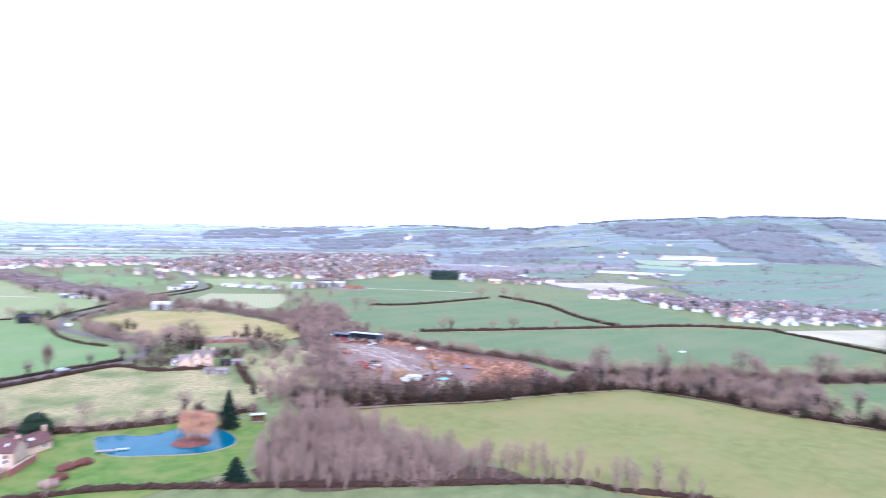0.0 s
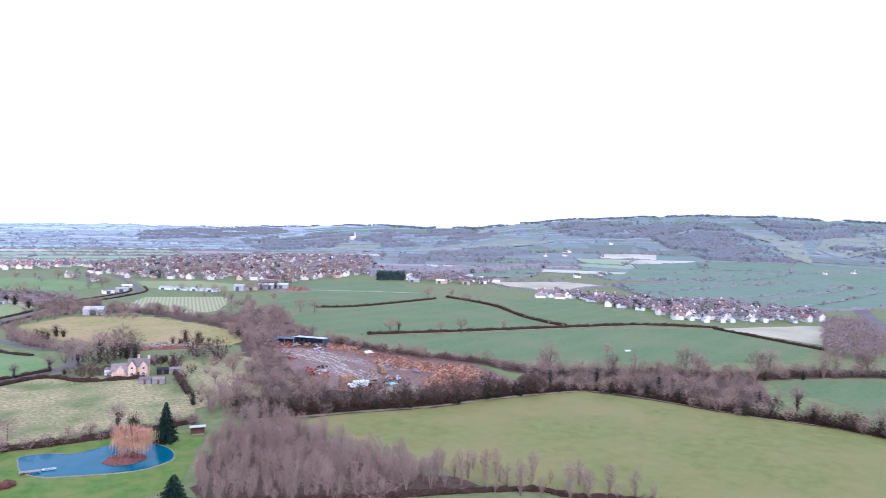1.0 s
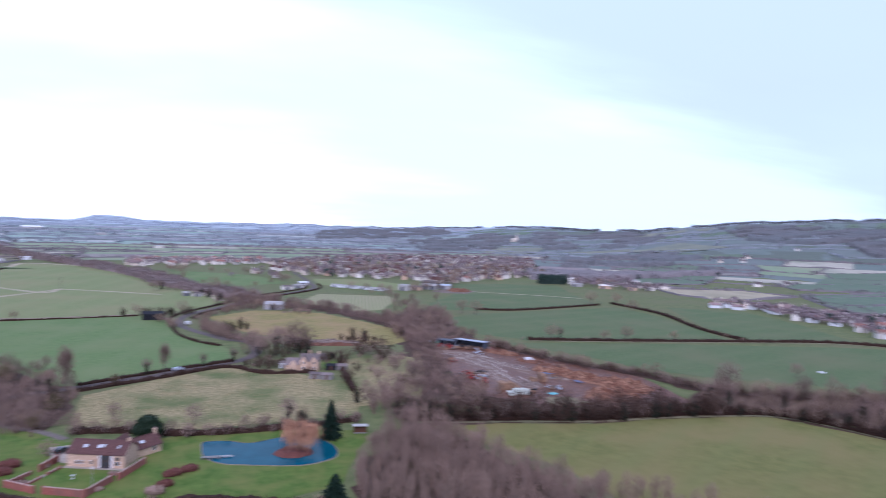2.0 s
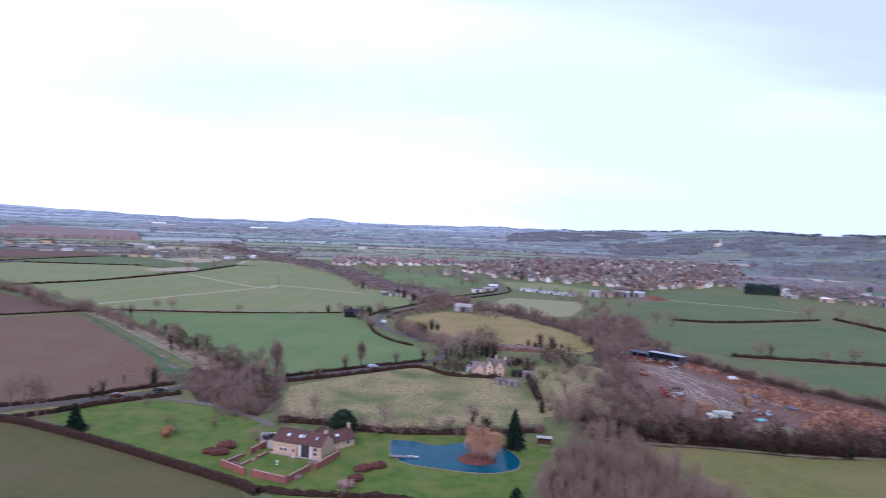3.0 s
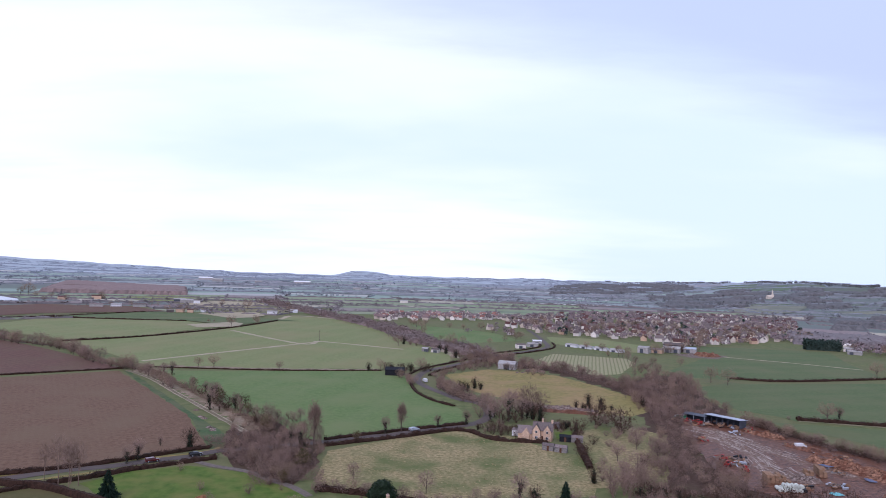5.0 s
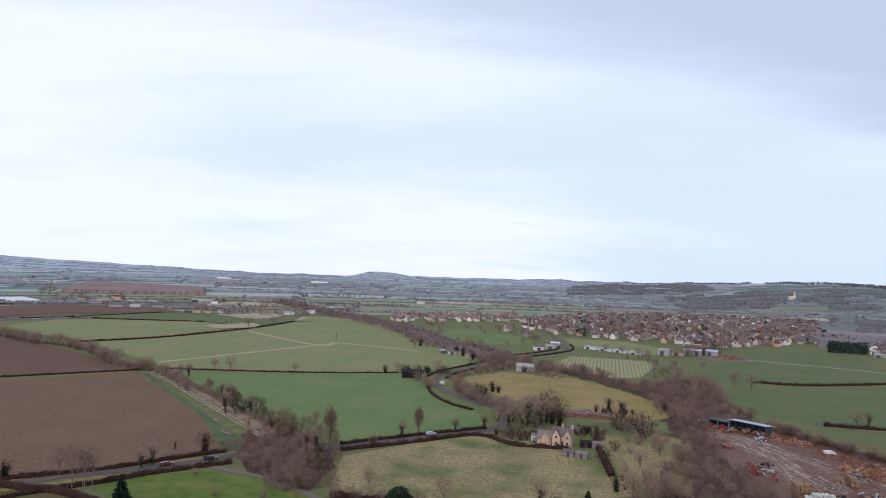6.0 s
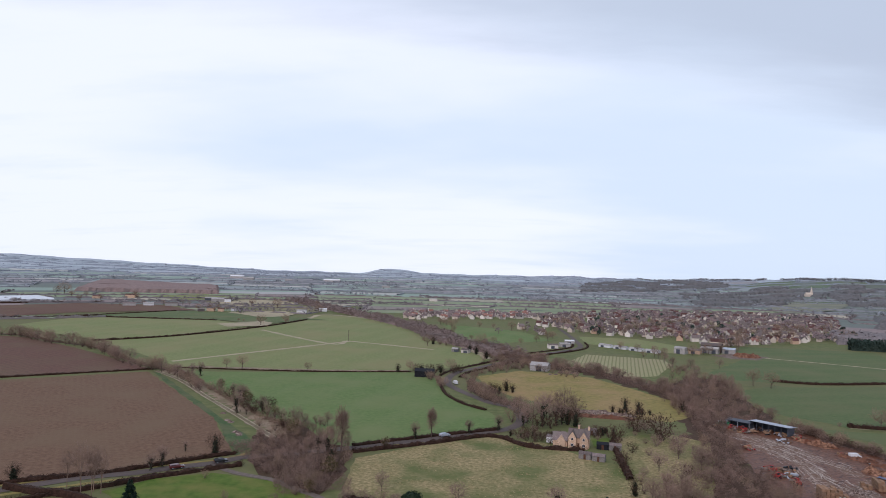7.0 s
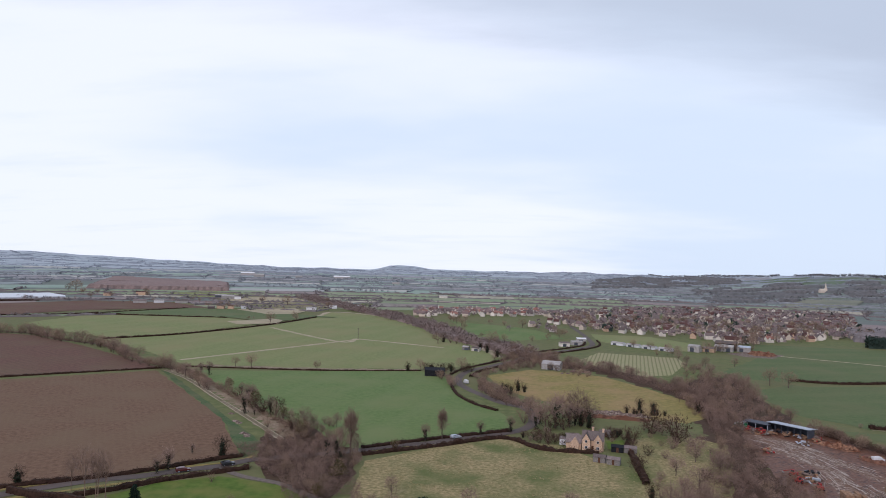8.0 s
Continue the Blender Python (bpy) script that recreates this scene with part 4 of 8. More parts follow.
def plant(key, x, y, size=1.0, group="", turn=None, label="", tall=1.0):
    """Sets one plant of a kind; size scales it."""
    name, text, category, wood, crown, green = KINDS[key]
    turn = rng.uniform(0, 360) if turn is None else turn
    m = pose(x, y, float(land(x, y)), 0, 0, turn) @ Matrix.Diagonal((size, size, size * tall, 1))
    if key in FIRST:
        ob = copy_thing(FIRST[key], m)
    else:
        ob = new(name)
        part("trunk", wood, BARK, ob)
        part("crown", crown, TWIG, ob)
        if green is not None:
            part("ivy", green, IVY, ob, "dark green ivy leaves")
        FIRST[key] = ob
        ob.matrix_basis = m
    return tagged(ob, label or text, category, group or "trees")


for k in range(4):
    w, c, _ = bare_meshes(11 + k, 12, (0.85, 0.95, 0.75, 0.9)[k], 0.14, 1150, limbs=14, thin=0.047)
    plant_kind(f"broad{k}", "bare_tree", "bare brown deciduous tree in winter", "tree", w, c, BARK, TWIG)
for k in range(3):
    w, c, _ = bare_meshes(31 + k, 10, 0.56, 0.14, 1050, stems=3, limbs=11, upright=0.4, thin=0.038, reach=0.8)
    plant_kind(f"whip{k}", "willow_tree", "pale pinkish-grey leafless willow with upright stems", "tree", w, c, TWIG_PALE, TWIG_PALE)
for k in range(3):
    w, c, _ = bare_meshes(51 + k, 5, 1.15, 0.02, 540, stems=5, limbs=10, thin=0.06, reach=1.0)
    plant_kind(f"scrub{k}", ("thorn_bush", "elder_bush", "blackthorn_bush")[k], ("leafless purplish-brown thorn bush", "leafless grey-brown elder bush", "leafless dark blackthorn bush")[k], "bush", w, c, BARK, TWIG)
for k in range(2):
    w, c, _ = bare_meshes(71 + k, 7, 0.95, 0.06, 660, stems=3, limbs=11, thin=0.055, reach=1.0)
    plant_kind(f"tan{k}", ("hedgerow_tree", "field_maple")[k], "leafless tan-brown hedgerow tree", "tree", w, c, BARK, TWIG_TAN)
for k in range(3):
    w, c, g = bare_meshes(81 + k, 11, 0.6, 0.25, 950, ivy=420)
    plant_kind(f"ivy{k}", "ivy_clad_tree", "bare tree with an ivy-clad trunk", "tree", w, c, BARK, TWIG, g)
for k in range(2):
    w, c, g = bare_meshes(181 + k, 6, 0.8, 0.05, 600, stems=3, ivy=560)
    plant_kind(f"evergreen{k}", "ivied_thorn", "ivy-smothered dark green thorn in the tree line", "tree", w, c, TWIG_SHADE, TWIG_SHADE, g)
w, c, _ = bare_meshes(95, 15, 0.3, 0.2, 2200, upright=1.2, limbs=22)
plant_kind("poplar", "poplar_tree", "tall narrow leafless poplar beside the road", "tree", w, c, BARK, TWIG_PALE)
for k in range(2):
    w, c, _ = bare_meshes(101 + k, 9, 0.95, 0.1, 850, thin=0.058, reach=0.9, limbs=16)
    plant_kind(f"far{k}", "distant_tree", "distant bare brown deciduous tree", "tree", w, c, BARK, TWIG_TAN)
for k in range(2):
    w, c, g = bare_meshes(141 + k, 7, 0.85, 0.08, 420, stems=3, thin=0.05, limbs=14)
    g = leafy_cloud(145 + k, [(0, 0, 3.4, 2.3), (1.3, 0.5, 2.9, 1.8), (-1.2, -0.6, 3.1, 1.8), (0.2, -0.9, 4.9, 1.6), (-0.5, 0.9, 4.3, 1.7)], 620, 0.36)
    g.materials.append(OLIVE)
    plant_kind(f"olive{k}", "budding_tree", "rounded olive-brown tree smothered in climbers", "tree", w, c, BARK, TWIG_TAN, g)
for k in range(2):
    w, c, _ = bare_meshes(151 + k, 5, 1.1, 0.02, 500, stems=4, limbs=10, thin=0.064, reach=1.0)
    plant_kind(f"shade{k}", "dark_thorn", "leafless dark blackthorn in the tree line", "bush", w, c, TWIG_SHADE, TWIG_SHADE)
w, c, _ = bare_meshes(111, 8.5, 0.32, 0.3, 420, thin=0.022, upright=1.1, limbs=10, wood_scale=0.45)
plant_kind("birch", "birch_tree", "slender pale-stemmed bare birch", "tree", w, c, TWIG_PALE, TWIG)


def hedge(name, pts, height, width, label, density=46, material=None, leaf=None, rough=0.42, thick=0.03, clipped=False, category="hedge", core=True):
    """A hedge along a line: a dense core of twigs and an uneven skin of finer ones."""
    r = random.Random(name + str(pts[0]))
    line = smooth_line(pts, 1.0 if height < 3 else 1.6)
    step = 1.0 if height < 3 else 1.6
    s = Sticks()
    core_v, core_f = [], []
    for k, (x, y) in enumerate(line):
        a, b = line[max(k - 1, 0)], line[min(k + 1, len(line) - 1)]
        dx, dy = b[0] - a[0], b[1] - a[1]
        n = math.hypot(dx, dy) or 1
        nx, ny = -dy / n, dx / n
        z = float(land(x, y))
        swell = 1 + rough * (noise.noise((x * 0.21, y * 0.21, 3)) + 0.6 * noise.noise((x * 0.7, y * 0.7, 9)))
        h, w = height * swell, width * (0.6 + 0.4 * swell)
        q = 0.93 if clipped else 0.72
        c = 1.0 if clipped else 0.8
        for u, v in ((-0.5 * c, -0.02), (-0.46 * c, 0.6 * q * c), (-0.3 * c, q * c), (0.3 * c, q * 0.98 * c), (0.46 * c, 0.6 * q * c), (0.5 * c, -0.02)):
            j = r.uniform(-0.12, 0.12) * (0.4 if clipped else 1)
            core_v.append((x + nx * w * (u + j), y + ny * w * (u + j), z + h * (v + (j if v > 0 else 0))))
        if k and core:
            i = 6 * k
            core_f += [(i - 6 + t, i + t, i + t + 1, i - 5 + t) for t in range(5)]
        for _ in range(int(density * step)):
            u = r.uniform(-0.5, 0.5)
            p = Vector((x + nx * w * u + dx / n * r.uniform(0, step), y + ny * w * u + dy / n * r.uniform(0, step), z + h * r.uniform(0.05, q * 0.97)))
            out = Vector((nx * u * 1.6 + r.gauss(0, 0.5), ny * u * 1.6 + r.gauss(0, 0.5), r.uniform(0.1, 1.0))).normalized()
            if leaf:
                s.leaf(p + out * 0.25 * h, 0.16 * h * r.uniform(0.6, 1.3), r)
            else:
                s.twig(p, p + out * h * r.uniform(0.15, 0.42) * (0.6 if clipped else 1), thick * (0.7 + 0.2 * h), r, Vector((nx * u * 2, ny * u * 2, 0.6)))
    core_v = core_v if core else []
    n0 = len(core_v)
    verts = core_v + [tuple(p) for p in s.v]
    faces = core_f + [tuple(i + n0 for i in f) for f in s.f]
    me = solid(verts, faces)
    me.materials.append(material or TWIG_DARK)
    return tagged(new(name, me), label, category, kind="stuff")

# ---- garden: pond, house, walls ----
def outline_ring(pts, width, height, base):
    """A low rim round an outline."""
    line = smooth_line(pts + pts[:1], 1.6)[:-1]
    cx, cy = sum(p[0] for p in line) / len(line), sum(p[1] for p in line) / len(line)
    v, f = [], []
    r = random.Random(2)
    n = len(line)
    for k, (x, y) in enumerate(line):
        a, b = line[k - 1], line[(k + 1) % n]
        dx, dy = b[0] - a[0], b[1] - a[1]
        l = math.hypot(dx, dy) or 1
        nx, ny = -dy / l, dx / l
        if nx * (x - cx) + ny * (y - cy) < 0:
            nx, ny = -nx, -ny
        w, h = width * r.uniform(0.6, 1.4), height * r.uniform(0.7, 1.3)
        v += [(x, y, base - 0.1), (x, y, base + h), (x + nx * w, y + ny * w, base + h * 0.7), (x + nx * w * 1.5, y + ny * w * 1.5, base - 0.05)]
    for k in range(n):
        i, j = 4 * k, 4 * ((k + 1) % n)
        f += [(i + t, j + t, j + t + 1, i + t + 1) for t in range(3)]
    return solid(v, f)


line = smooth_line(POND_OUTLINE + POND_OUTLINE[:1], 1.6)[:-1]
bm = bmesh.new()
bm.faces.new([bm.verts.new((x, y, 0.14)) for x, y in line])
bmesh.ops.triangulate(bm, faces=bm.faces)
pond = part("pond_water", bm, WATER)
tagged(pond, "deep blue dyed garden pond water", "pond", kind="structure")
rim = outline_ring(POND_OUTLINE, 0.28, 0.14, 0.08)
tagged(part("pond_edge", rim, BANK), "pale earth and stone edge of the pond", "pond edge", kind="structure")


def mound(name, outline, height, material, label, category, base=0.05, res=1.0, rough=0.35, seed=1, kind=""):
    """An uneven heap that fills an outline."""
    xs, ys = [p[0] for p in outline], [p[1] for p in outline]
    nx, ny = int((max(xs) - min(xs)) / res) + 2, int((max(ys) - min(ys)) / res) + 2
    idx, v, f = {}, [], []

    def away(x, y):
        best = 1e9
        for (x0, y0), (x1, y1) in zip(outline, outline[1:] + outline[:1]):
            dx, dy = x1 - x0, y1 - y0
            t = max(0, min(1, ((x - x0) * dx + (y - y0) * dy) / (dx * dx + dy * dy + 1e-9)))
            best = min(best, math.hypot(x - x0 - t * dx, y - y0 - t * dy))
        return best

    for j in range(ny):
        for i in range(nx):
            x, y = min(xs) + i * res, min(ys) + j * res
            d = away(x, y) if inside((x, y), outline) else -away(x, y)
            if d > -res:
                rise = height * min(1, max(0, d) / (height * 1.6)) ** 0.8
                bumps = noise.noise((x * 0.35, y * 0.35, seed)) + 0.6 * noise.noise((x * 0.9, y * 0.9, seed + 4)) + 0.4 * noise.noise((x * 2.1, y * 2.1, seed + 8))
                idx[i, j] = len(v)
                v.append((x, y, base - 0.1 if d <= 0 else base + max(0.05, rise * (1 + rough * 1.6 * bumps))))
    for (i, j), a in idx.items():
        q = [idx.get((i + 1, j)), idx.get((i + 1, j + 1)), idx.get((i, j + 1))]
        if None not in q:
            f.append((a, *q))
    return tagged(part(name, solid(v, f), material), label, category, kind=kind)


mound("pond_island", [(10.4, 172.8), (12.0, 175.8), (15.5, 178.4), (19, 177.5), (21.2, 174), (20.6, 170.6), (16.5, 168.7), (12.8, 169.6)], 0.9, RUSSET,
      "low island covered in russet ground cover", "island", base=0.12, res=0.6)

jetty = thing("jetty", (-4.9, 172.6, 0.14), -4, "weathered wooden jetty on the pond", "jetty")
for k in range(11):
    part("plank", boxed(-2.3 + k * 0.42, -0.75, 0.42, -1.92 + k * 0.42, 0.75, 0.48), GREYWOOD, jetty)
for x in (-2.1, 0.1, 2.2):
    for y in (-0.65, 0.65):
        part("post", boxed(x - 0.08, y - 0.08, -0.3, x + 0.08, y + 0.08, 0.42), GREYWOOD, jetty)
boat = thing("rowing_boat", (-1.0, 173.1, 0.14), -6, "small pale rowing boat moored at the jetty", "boat")
bm = bmesh.new()
rings = []
for x, w, z in ((-1.5, 0.45, 0.35), (-0.8, 0.62, 0.3), (0.2, 0.66, 0.3), (1.1, 0.42, 0.36), (1.6, 0.04, 0.45)):
    rings.append([bm.verts.new(p) for p in ((x, -w, z), (x, -w * 0.6, 0.02), (x, w * 0.6, 0.02), (x, w, z))])
for a, b in zip(rings, rings[1:]):
    for k in range(3):
        bm.faces.new((a[k], a[k + 1], b[k + 1], b[k]))
bm.faces.new(rings[0])
bmesh.ops.solidify(bm, geom=bm.faces[:], thickness=0.05)
part("hull", bm, WHITE, boat)
for x in (-0.7, 0.4):
    part("seat", boxed(x - 0.12, -0.55, 0.22, x + 0.12, 0.55, 0.26), GREYWOOD, boat)

hut = thing("garden_hut", (36.4, 187.2), -8, "small open-fronted garden hut with a pale roof", "hut")
part("wall", boxed(-1.9, -0.2, 0, 1.9, 1.1, 2.0), OAK, hut)
part("floor", boxed(-1.9, -1.2, 0, 1.9, -0.2, 0.15), GREYWOOD, hut)
bm = boxed(-2.2, -1.5, 2.05, 2.2, 1.3, 2.2)
for v in bm.verts:
    v.co.z += 0.12 * (v.co.y + 1.5) * -0.5 + 0.2
part("roof", bm, GREYROOF, hut)
for x in (-1.8, 1.8):
    part("post", boxed(x - 0.07, -1.2, 0, x + 0.07, -1.06, 2.3), OAK, hut)


def window(parent, x, z, w, h, y, face=-1, frame_mat=None):
    """A framed window on a front wall at depth y, looking towards face * y."""
    f = boxed(x - w / 2, min(y, y + face * 0.08), z, x + w / 2, max(y, y + face * 0.08), z + h)
    fr = part("window", f, frame_mat or WHITE, parent)
    n = max(1, round(w / 0.8))
    for k in range(n):
        a = x - w / 2 + 0.07 + k * (w - 0.07) / n
        part("pane", boxed(a, min(y + face * 0.06, y + face * 0.11), z + 0.08, a + (w - 0.07) / n - 0.07, max(y + face * 0.06, y + face * 0.11), z + h - 0.08), GLASS, fr)
    return fr


def rooflight(parent, x, t, eaves, ridge, d, side=-1, w=0.9, h=1.15):
    """A glazed rooflight lying on a roof slope, a share t of the way up it."""
    slope = math.atan2(ridge - eaves, d / 2)
    y, z = side * d / 2 * (1 - t), eaves + (ridge - eaves) * t
    m = Matrix.Translation((x, y, z)) @ Matrix.Rotation(-side * slope, 4, "X")
    bm = boxed(-w / 2, -h / 2, 0.16, w / 2, h / 2, 0.29)
    bm.transform(m)
    fr = part("rooflight", bm, GREYWOOD, parent)
    bm = boxed(-w / 2 + 0.08, -h / 2 + 0.08, 0.27, w / 2 - 0.08, h / 2 - 0.08, 0.31)
    bm.transform(m)
    part("pane", bm, SKYLIGHT, fr)


def chimney(parent, x, y, z, top, material, w=0.9, pots=2):
    c = part("chimney", boxed(x - w / 2, y - 0.35, z, x + w / 2, y + 0.35, top, bevel=0.03), material, parent)
    part("cap", boxed(x - w / 2 - 0.08, y - 0.43, top, x + w / 2 + 0.08, y + 0.43, top + 0.12), material, c)
    for k in range(pots):
        px = x + (k - (pots - 1) / 2) * 0.4
        bm = bmesh.new()
        bmesh.ops.create_cone(bm, segments=8, radius1=0.14, radius2=0.11, depth=0.45, cap_ends=True, matrix=Matrix.Translation((px, y, top + 0.34)))
        part("chimney_pot", bm, REDTILE, c)


def ridge_tiles(parent, w, ridge, material):
    bm = bmesh.new()
    n = int(w / 0.5)
    for k in range(n):
        x = -w / 2 + k * w / n
        box(bm, x + 0.02, -0.14, ridge + 0.14, x + w / n - 0.02, 0.14, ridge + 0.3, bevel=0.04)
    part("ridge", bm, material, parent)


house = thing("barn_house", (-30.4, 174.9), -18.6, "converted stone barn house with a dark brown tiled roof", "house")
W, D, E, R = 14.2, 6.9, 4.0, 6.5
part("wall", gable(W, D, E, R), STONE, house, "honey-coloured stone wall")
part("roof", roof_slabs(W, D, E, R), TILE, house, "dark red-brown tiled roof")
ridge_tiles(house, W, R, TILE)
for x, t in ((-3.3, 0.5), (0.2, 0.52), (1.2, 0.55), (5.0, 0.52)):
    rooflight(house, x, t, E, R, D, w=0.9 if x < 1 else 0.45)
chimney(house, 6.5, 0.2, R - 1.2, R + 0.9, STONE, w=0.7)
porch = part("porch", boxed(1.3, -D / 2 - 0.25, 0, 3.7, -D / 2 + 0.1, 3.75), OAK, house, "full-height dark oak glazed barn opening")
for k in range(3):
    for z0, z1 in ((0.15, 2.1), (2.25, 3.6)):
        part("pane", boxed(1.45 + k * 0.75, -D / 2 - 0.3, z0, 2.05 + k * 0.75, -D / 2 - 0.24, z1), GLASS, porch)
for x in (1.02, 3.98):
    part("side_panel", boxed(x - 0.22, -D / 2 - 0.12, 0, x + 0.22, -D / 2 - 0.003, 3.6), WHITE, house, "white painted side panel")
for x in (-4.6, -3.4):
    window(house, x, 1.0, 0.8, 1.0, -D / 2)
window(house, 5.4, 2.3, 0.9, 0.9, -D / 2, frame_mat=OAK)
window(house, 5.4, 0.9, 1.1, 1.1, -D / 2)
window(house, -0.9, 1.0, 0.9, 1.1, -D / 2)
part("buttress", boxed(-0.35, -D / 2 - 0.7, 0, 0.05, -D / 2 + 0.05, 2.8, bevel=0.05), STONE, house)
bm = gable(6.0, 4.6, 3.2, 5.7)
bm.transform(pose(1.6, 5.2, 0, 0, 0, 90))
part("rear_wing", bm, STONE, house)
bm = roof_slabs(6.0, 4.6, 3.2, 5.7)
bm.transform(pose(1.6, 5.2, 0.003, 0, 0, 90))
part("rear_roof", bm, TILE, house)
house.matrix_basis = house.matrix_basis @ Matrix.Diagonal((1, 1, 0.88, 1))
wing = thing("stone_outbuilding", (-21.7, 180.4), -18.6 + 62, "low stone outbuilding with a brown tiled roof", "outbuilding")
part("wall", gable(7.4, 4.4, 2.4, 4.5), STONE, wing)
part("roof", roof_slabs(7.4, 4.4, 2.4, 4.5), TILE, wing)
ridge_tiles(wing, 7.4, 4.5, TILE)
rooflight(wing, -1.5, 0.5, 2.4, 4.5, 4.4, w=1.2, h=0.9)
window(wing, 1.5, 0.9, 1.0, 1.0, -2.2)
chimney(wing, 3.2, 0, 4.0, 5.7, STONE, w=0.6, pots=1)
draped("terrace", [(-39.2, 172.9), (-24.6, 167.9), (-24.2, 169.8), (-38.4, 174.6)], GRAVEL, 0.13, "pale stone terrace before the house", "terrace", ragged=0)
draped("forecourt", [(-45.5, 189), (-38, 190.5), (-33.5, 180.5), (-39.5, 176), (-43, 180)], GRAVEL, 0.12, "pale gravel forecourt", "forecourt", ragged=0.3)


def brick_wall(pts, height=1.7, label="red brick garden wall with a pale coping"):
    """A straight run of garden wall with piers and coping."""
    (x0, y0), (x1, y1) = pts
    l, a = math.hypot(x1 - x0, y1 - y0), math.degrees(math.atan2(y1 - y0, x1 - x0))
    w = thing("garden_wall", (x0, y0), a, label, "wall", "garden walls")
    part("brickwork", boxed(0, -0.12, -0.2, l, 0.12, height, bevel=0.01), BRICK, w)
    n = max(1, int(l / 0.9))
    for k in range(n):
        part("coping", boxed(k * l / n + 0.01, -0.19, height, (k + 1) * l / n - 0.01, 0.19, height + 0.09, bevel=0.02), COPING, w)
    for x in (0.15, l - 0.15):
        part("pier", boxed(x - 0.22, -0.22, -0.2, x + 0.22, 0.22, height + 0.2, bevel=0.02), BRICK, w)


for a, b in (((-48.6, 162.9), (-41.2, 157.5)), ((-39.5, 157.1), (-30.3, 153.1)), ((-30.2, 153.4), (-26.2, 161.7)), ((-25.0, 161.9), (-20.4, 172.2)),
             ((-43.5, 171.1), (-41, 178.0))):
    brick_wall((a, b))
brick_wall(((-48.6, 163.2), (-44.9, 169.7)), 0.9)
brick_wall(((-44.1, 162.2), (-42.2, 166.4)), 0.6, "low red brick retaining wall by the steps")
brick_wall(((-41.2, 168.4), (-39.3, 172.6)), 0.6, "low red brick retaining wall by the steps")
for k in range(3):
    s = thing("garden_step", (-41.9 + k * 0.15, 167.4 + k * 0.05), 66, "pale stone garden step", "step", "garden steps")
    part("slab", boxed(-0.9, -0.25 + k * 0.3, 0.05, 0.9, 0.05 + k * 0.3, 0.2 + 0.1 * k, bevel=0.02), GRAVEL, s)


def bush(name, x, y, lumps, material, label, count=420, size=0.4, seed=1, group="", category="shrub"):
    b = thing(name, (x, y), 0, label, category, group)
    stems = Sticks()
    rr = random.Random(seed)
    for q in lumps:
        for _ in range(3):
            stems.branch(Vector((rr.uniform(-0.2, 0.2), rr.uniform(-0.2, 0.2), -0.1)), Vector((q[0] + rr.uniform(-0.2, 0.2), q[1] + rr.uniform(-0.2, 0.2), q[2])), 0.06, 0.025, 3)
    part("stem", stems.mesh(), BARK, b)
    heart = bmesh.new()
    for lx, ly, lz, lr in lumps:
        got = bmesh.ops.create_icosphere(heart, subdivisions=2, radius=lr * 0.86, matrix=Matrix.Translation((lx, ly, lz)) @ Matrix.Diagonal((1, 1, 0.85, 1)))
        for v in got["verts"]:
            v.co += Vector((rr.uniform(-0.06, 0.06), rr.uniform(-0.06, 0.06), rr.uniform(-0.06, 0.06))) * lr
    part("inner_growth", heart, material, b)
    part("foliage", leafy_cloud(seed, lumps, count, size, 0.85), material, b)
    return b


for k, (x, y, s) in enumerate(((-51.3, 170.6, 1.0), (-51.0, 175.4, 1.05), (-13.2, 162.6, 0.9), (-9.6, 165.0, 0.85), (-14.4, 156.2, 0.8), (-54.3, 171.5, 0.7))):
    bush("clipped_shrub", x, y, [(0, 0, 0.9 * s, 1.5 * s), (1.3 * s, 0.4, 0.8 * s, 1.25 * s), (-1.3 * s, -0.3, 0.8 * s, 1.3 * s), (0.4, 1.1 * s, 0.9 * s, 1.2 * s)], RUSSET,
         "low rounded russet-red shrub on the lawn", 1700, 0.2, 20 + k, "lawn shrubs")
for k, (x, y) in enumerate(((-46.5, 165.4), (-45.3, 163.6), (-47.2, 163.9), (-43.2, 173.5), (-42.3, 176.2), (-28.6, 156.5), (-31.5, 155.0), (-26.6, 165.5))):
    bush("border_shrub", x, y, [(0, 0, 0.5, 0.8), (0.8, 0.3, 0.45, 0.7), (-0.6, 0.4, 0.5, 0.65)], TWIG if k % 2 else RUSSET, "small brown winter shrub beside a brick wall", 200, 0.28, 40 + k, "border shrubs")
bush("lilac_shrub", -16.2, 152.0, [(0, 0, 1.0, 1.4), (1.2, 0.3, 0.9, 1.2), (-1.1, 0.4, 0.9, 1.1)], TWIG_PALE, "pale grey-pink bare shrub on the lawn", 420, 0.35, 61)
bush("evergreen_oak", -21.9, 190.3, [(0, 0, 3.6, 3.2), (1.5, 0.5, 3.2, 2.6), (-1.5, -0.4, 3.3, 2.6), (0.3, 0.2, 5.4, 2.3), (-0.7, 0.9, 4.6, 2.4)], YEW, "large rounded dark evergreen tree behind the house", 5200, 0.42, 62, category="tree")
bush("copper_beech", -69.7, 182.2, [(0, 0, 1.7, 1.5), (0.6, 0.3, 2.5, 1.1), (-0.5, 0.2, 1.3, 1.2)], COPPER, "small beech with copper-brown dead leaves on the lawn", 900, 0.3, 63, category="tree")


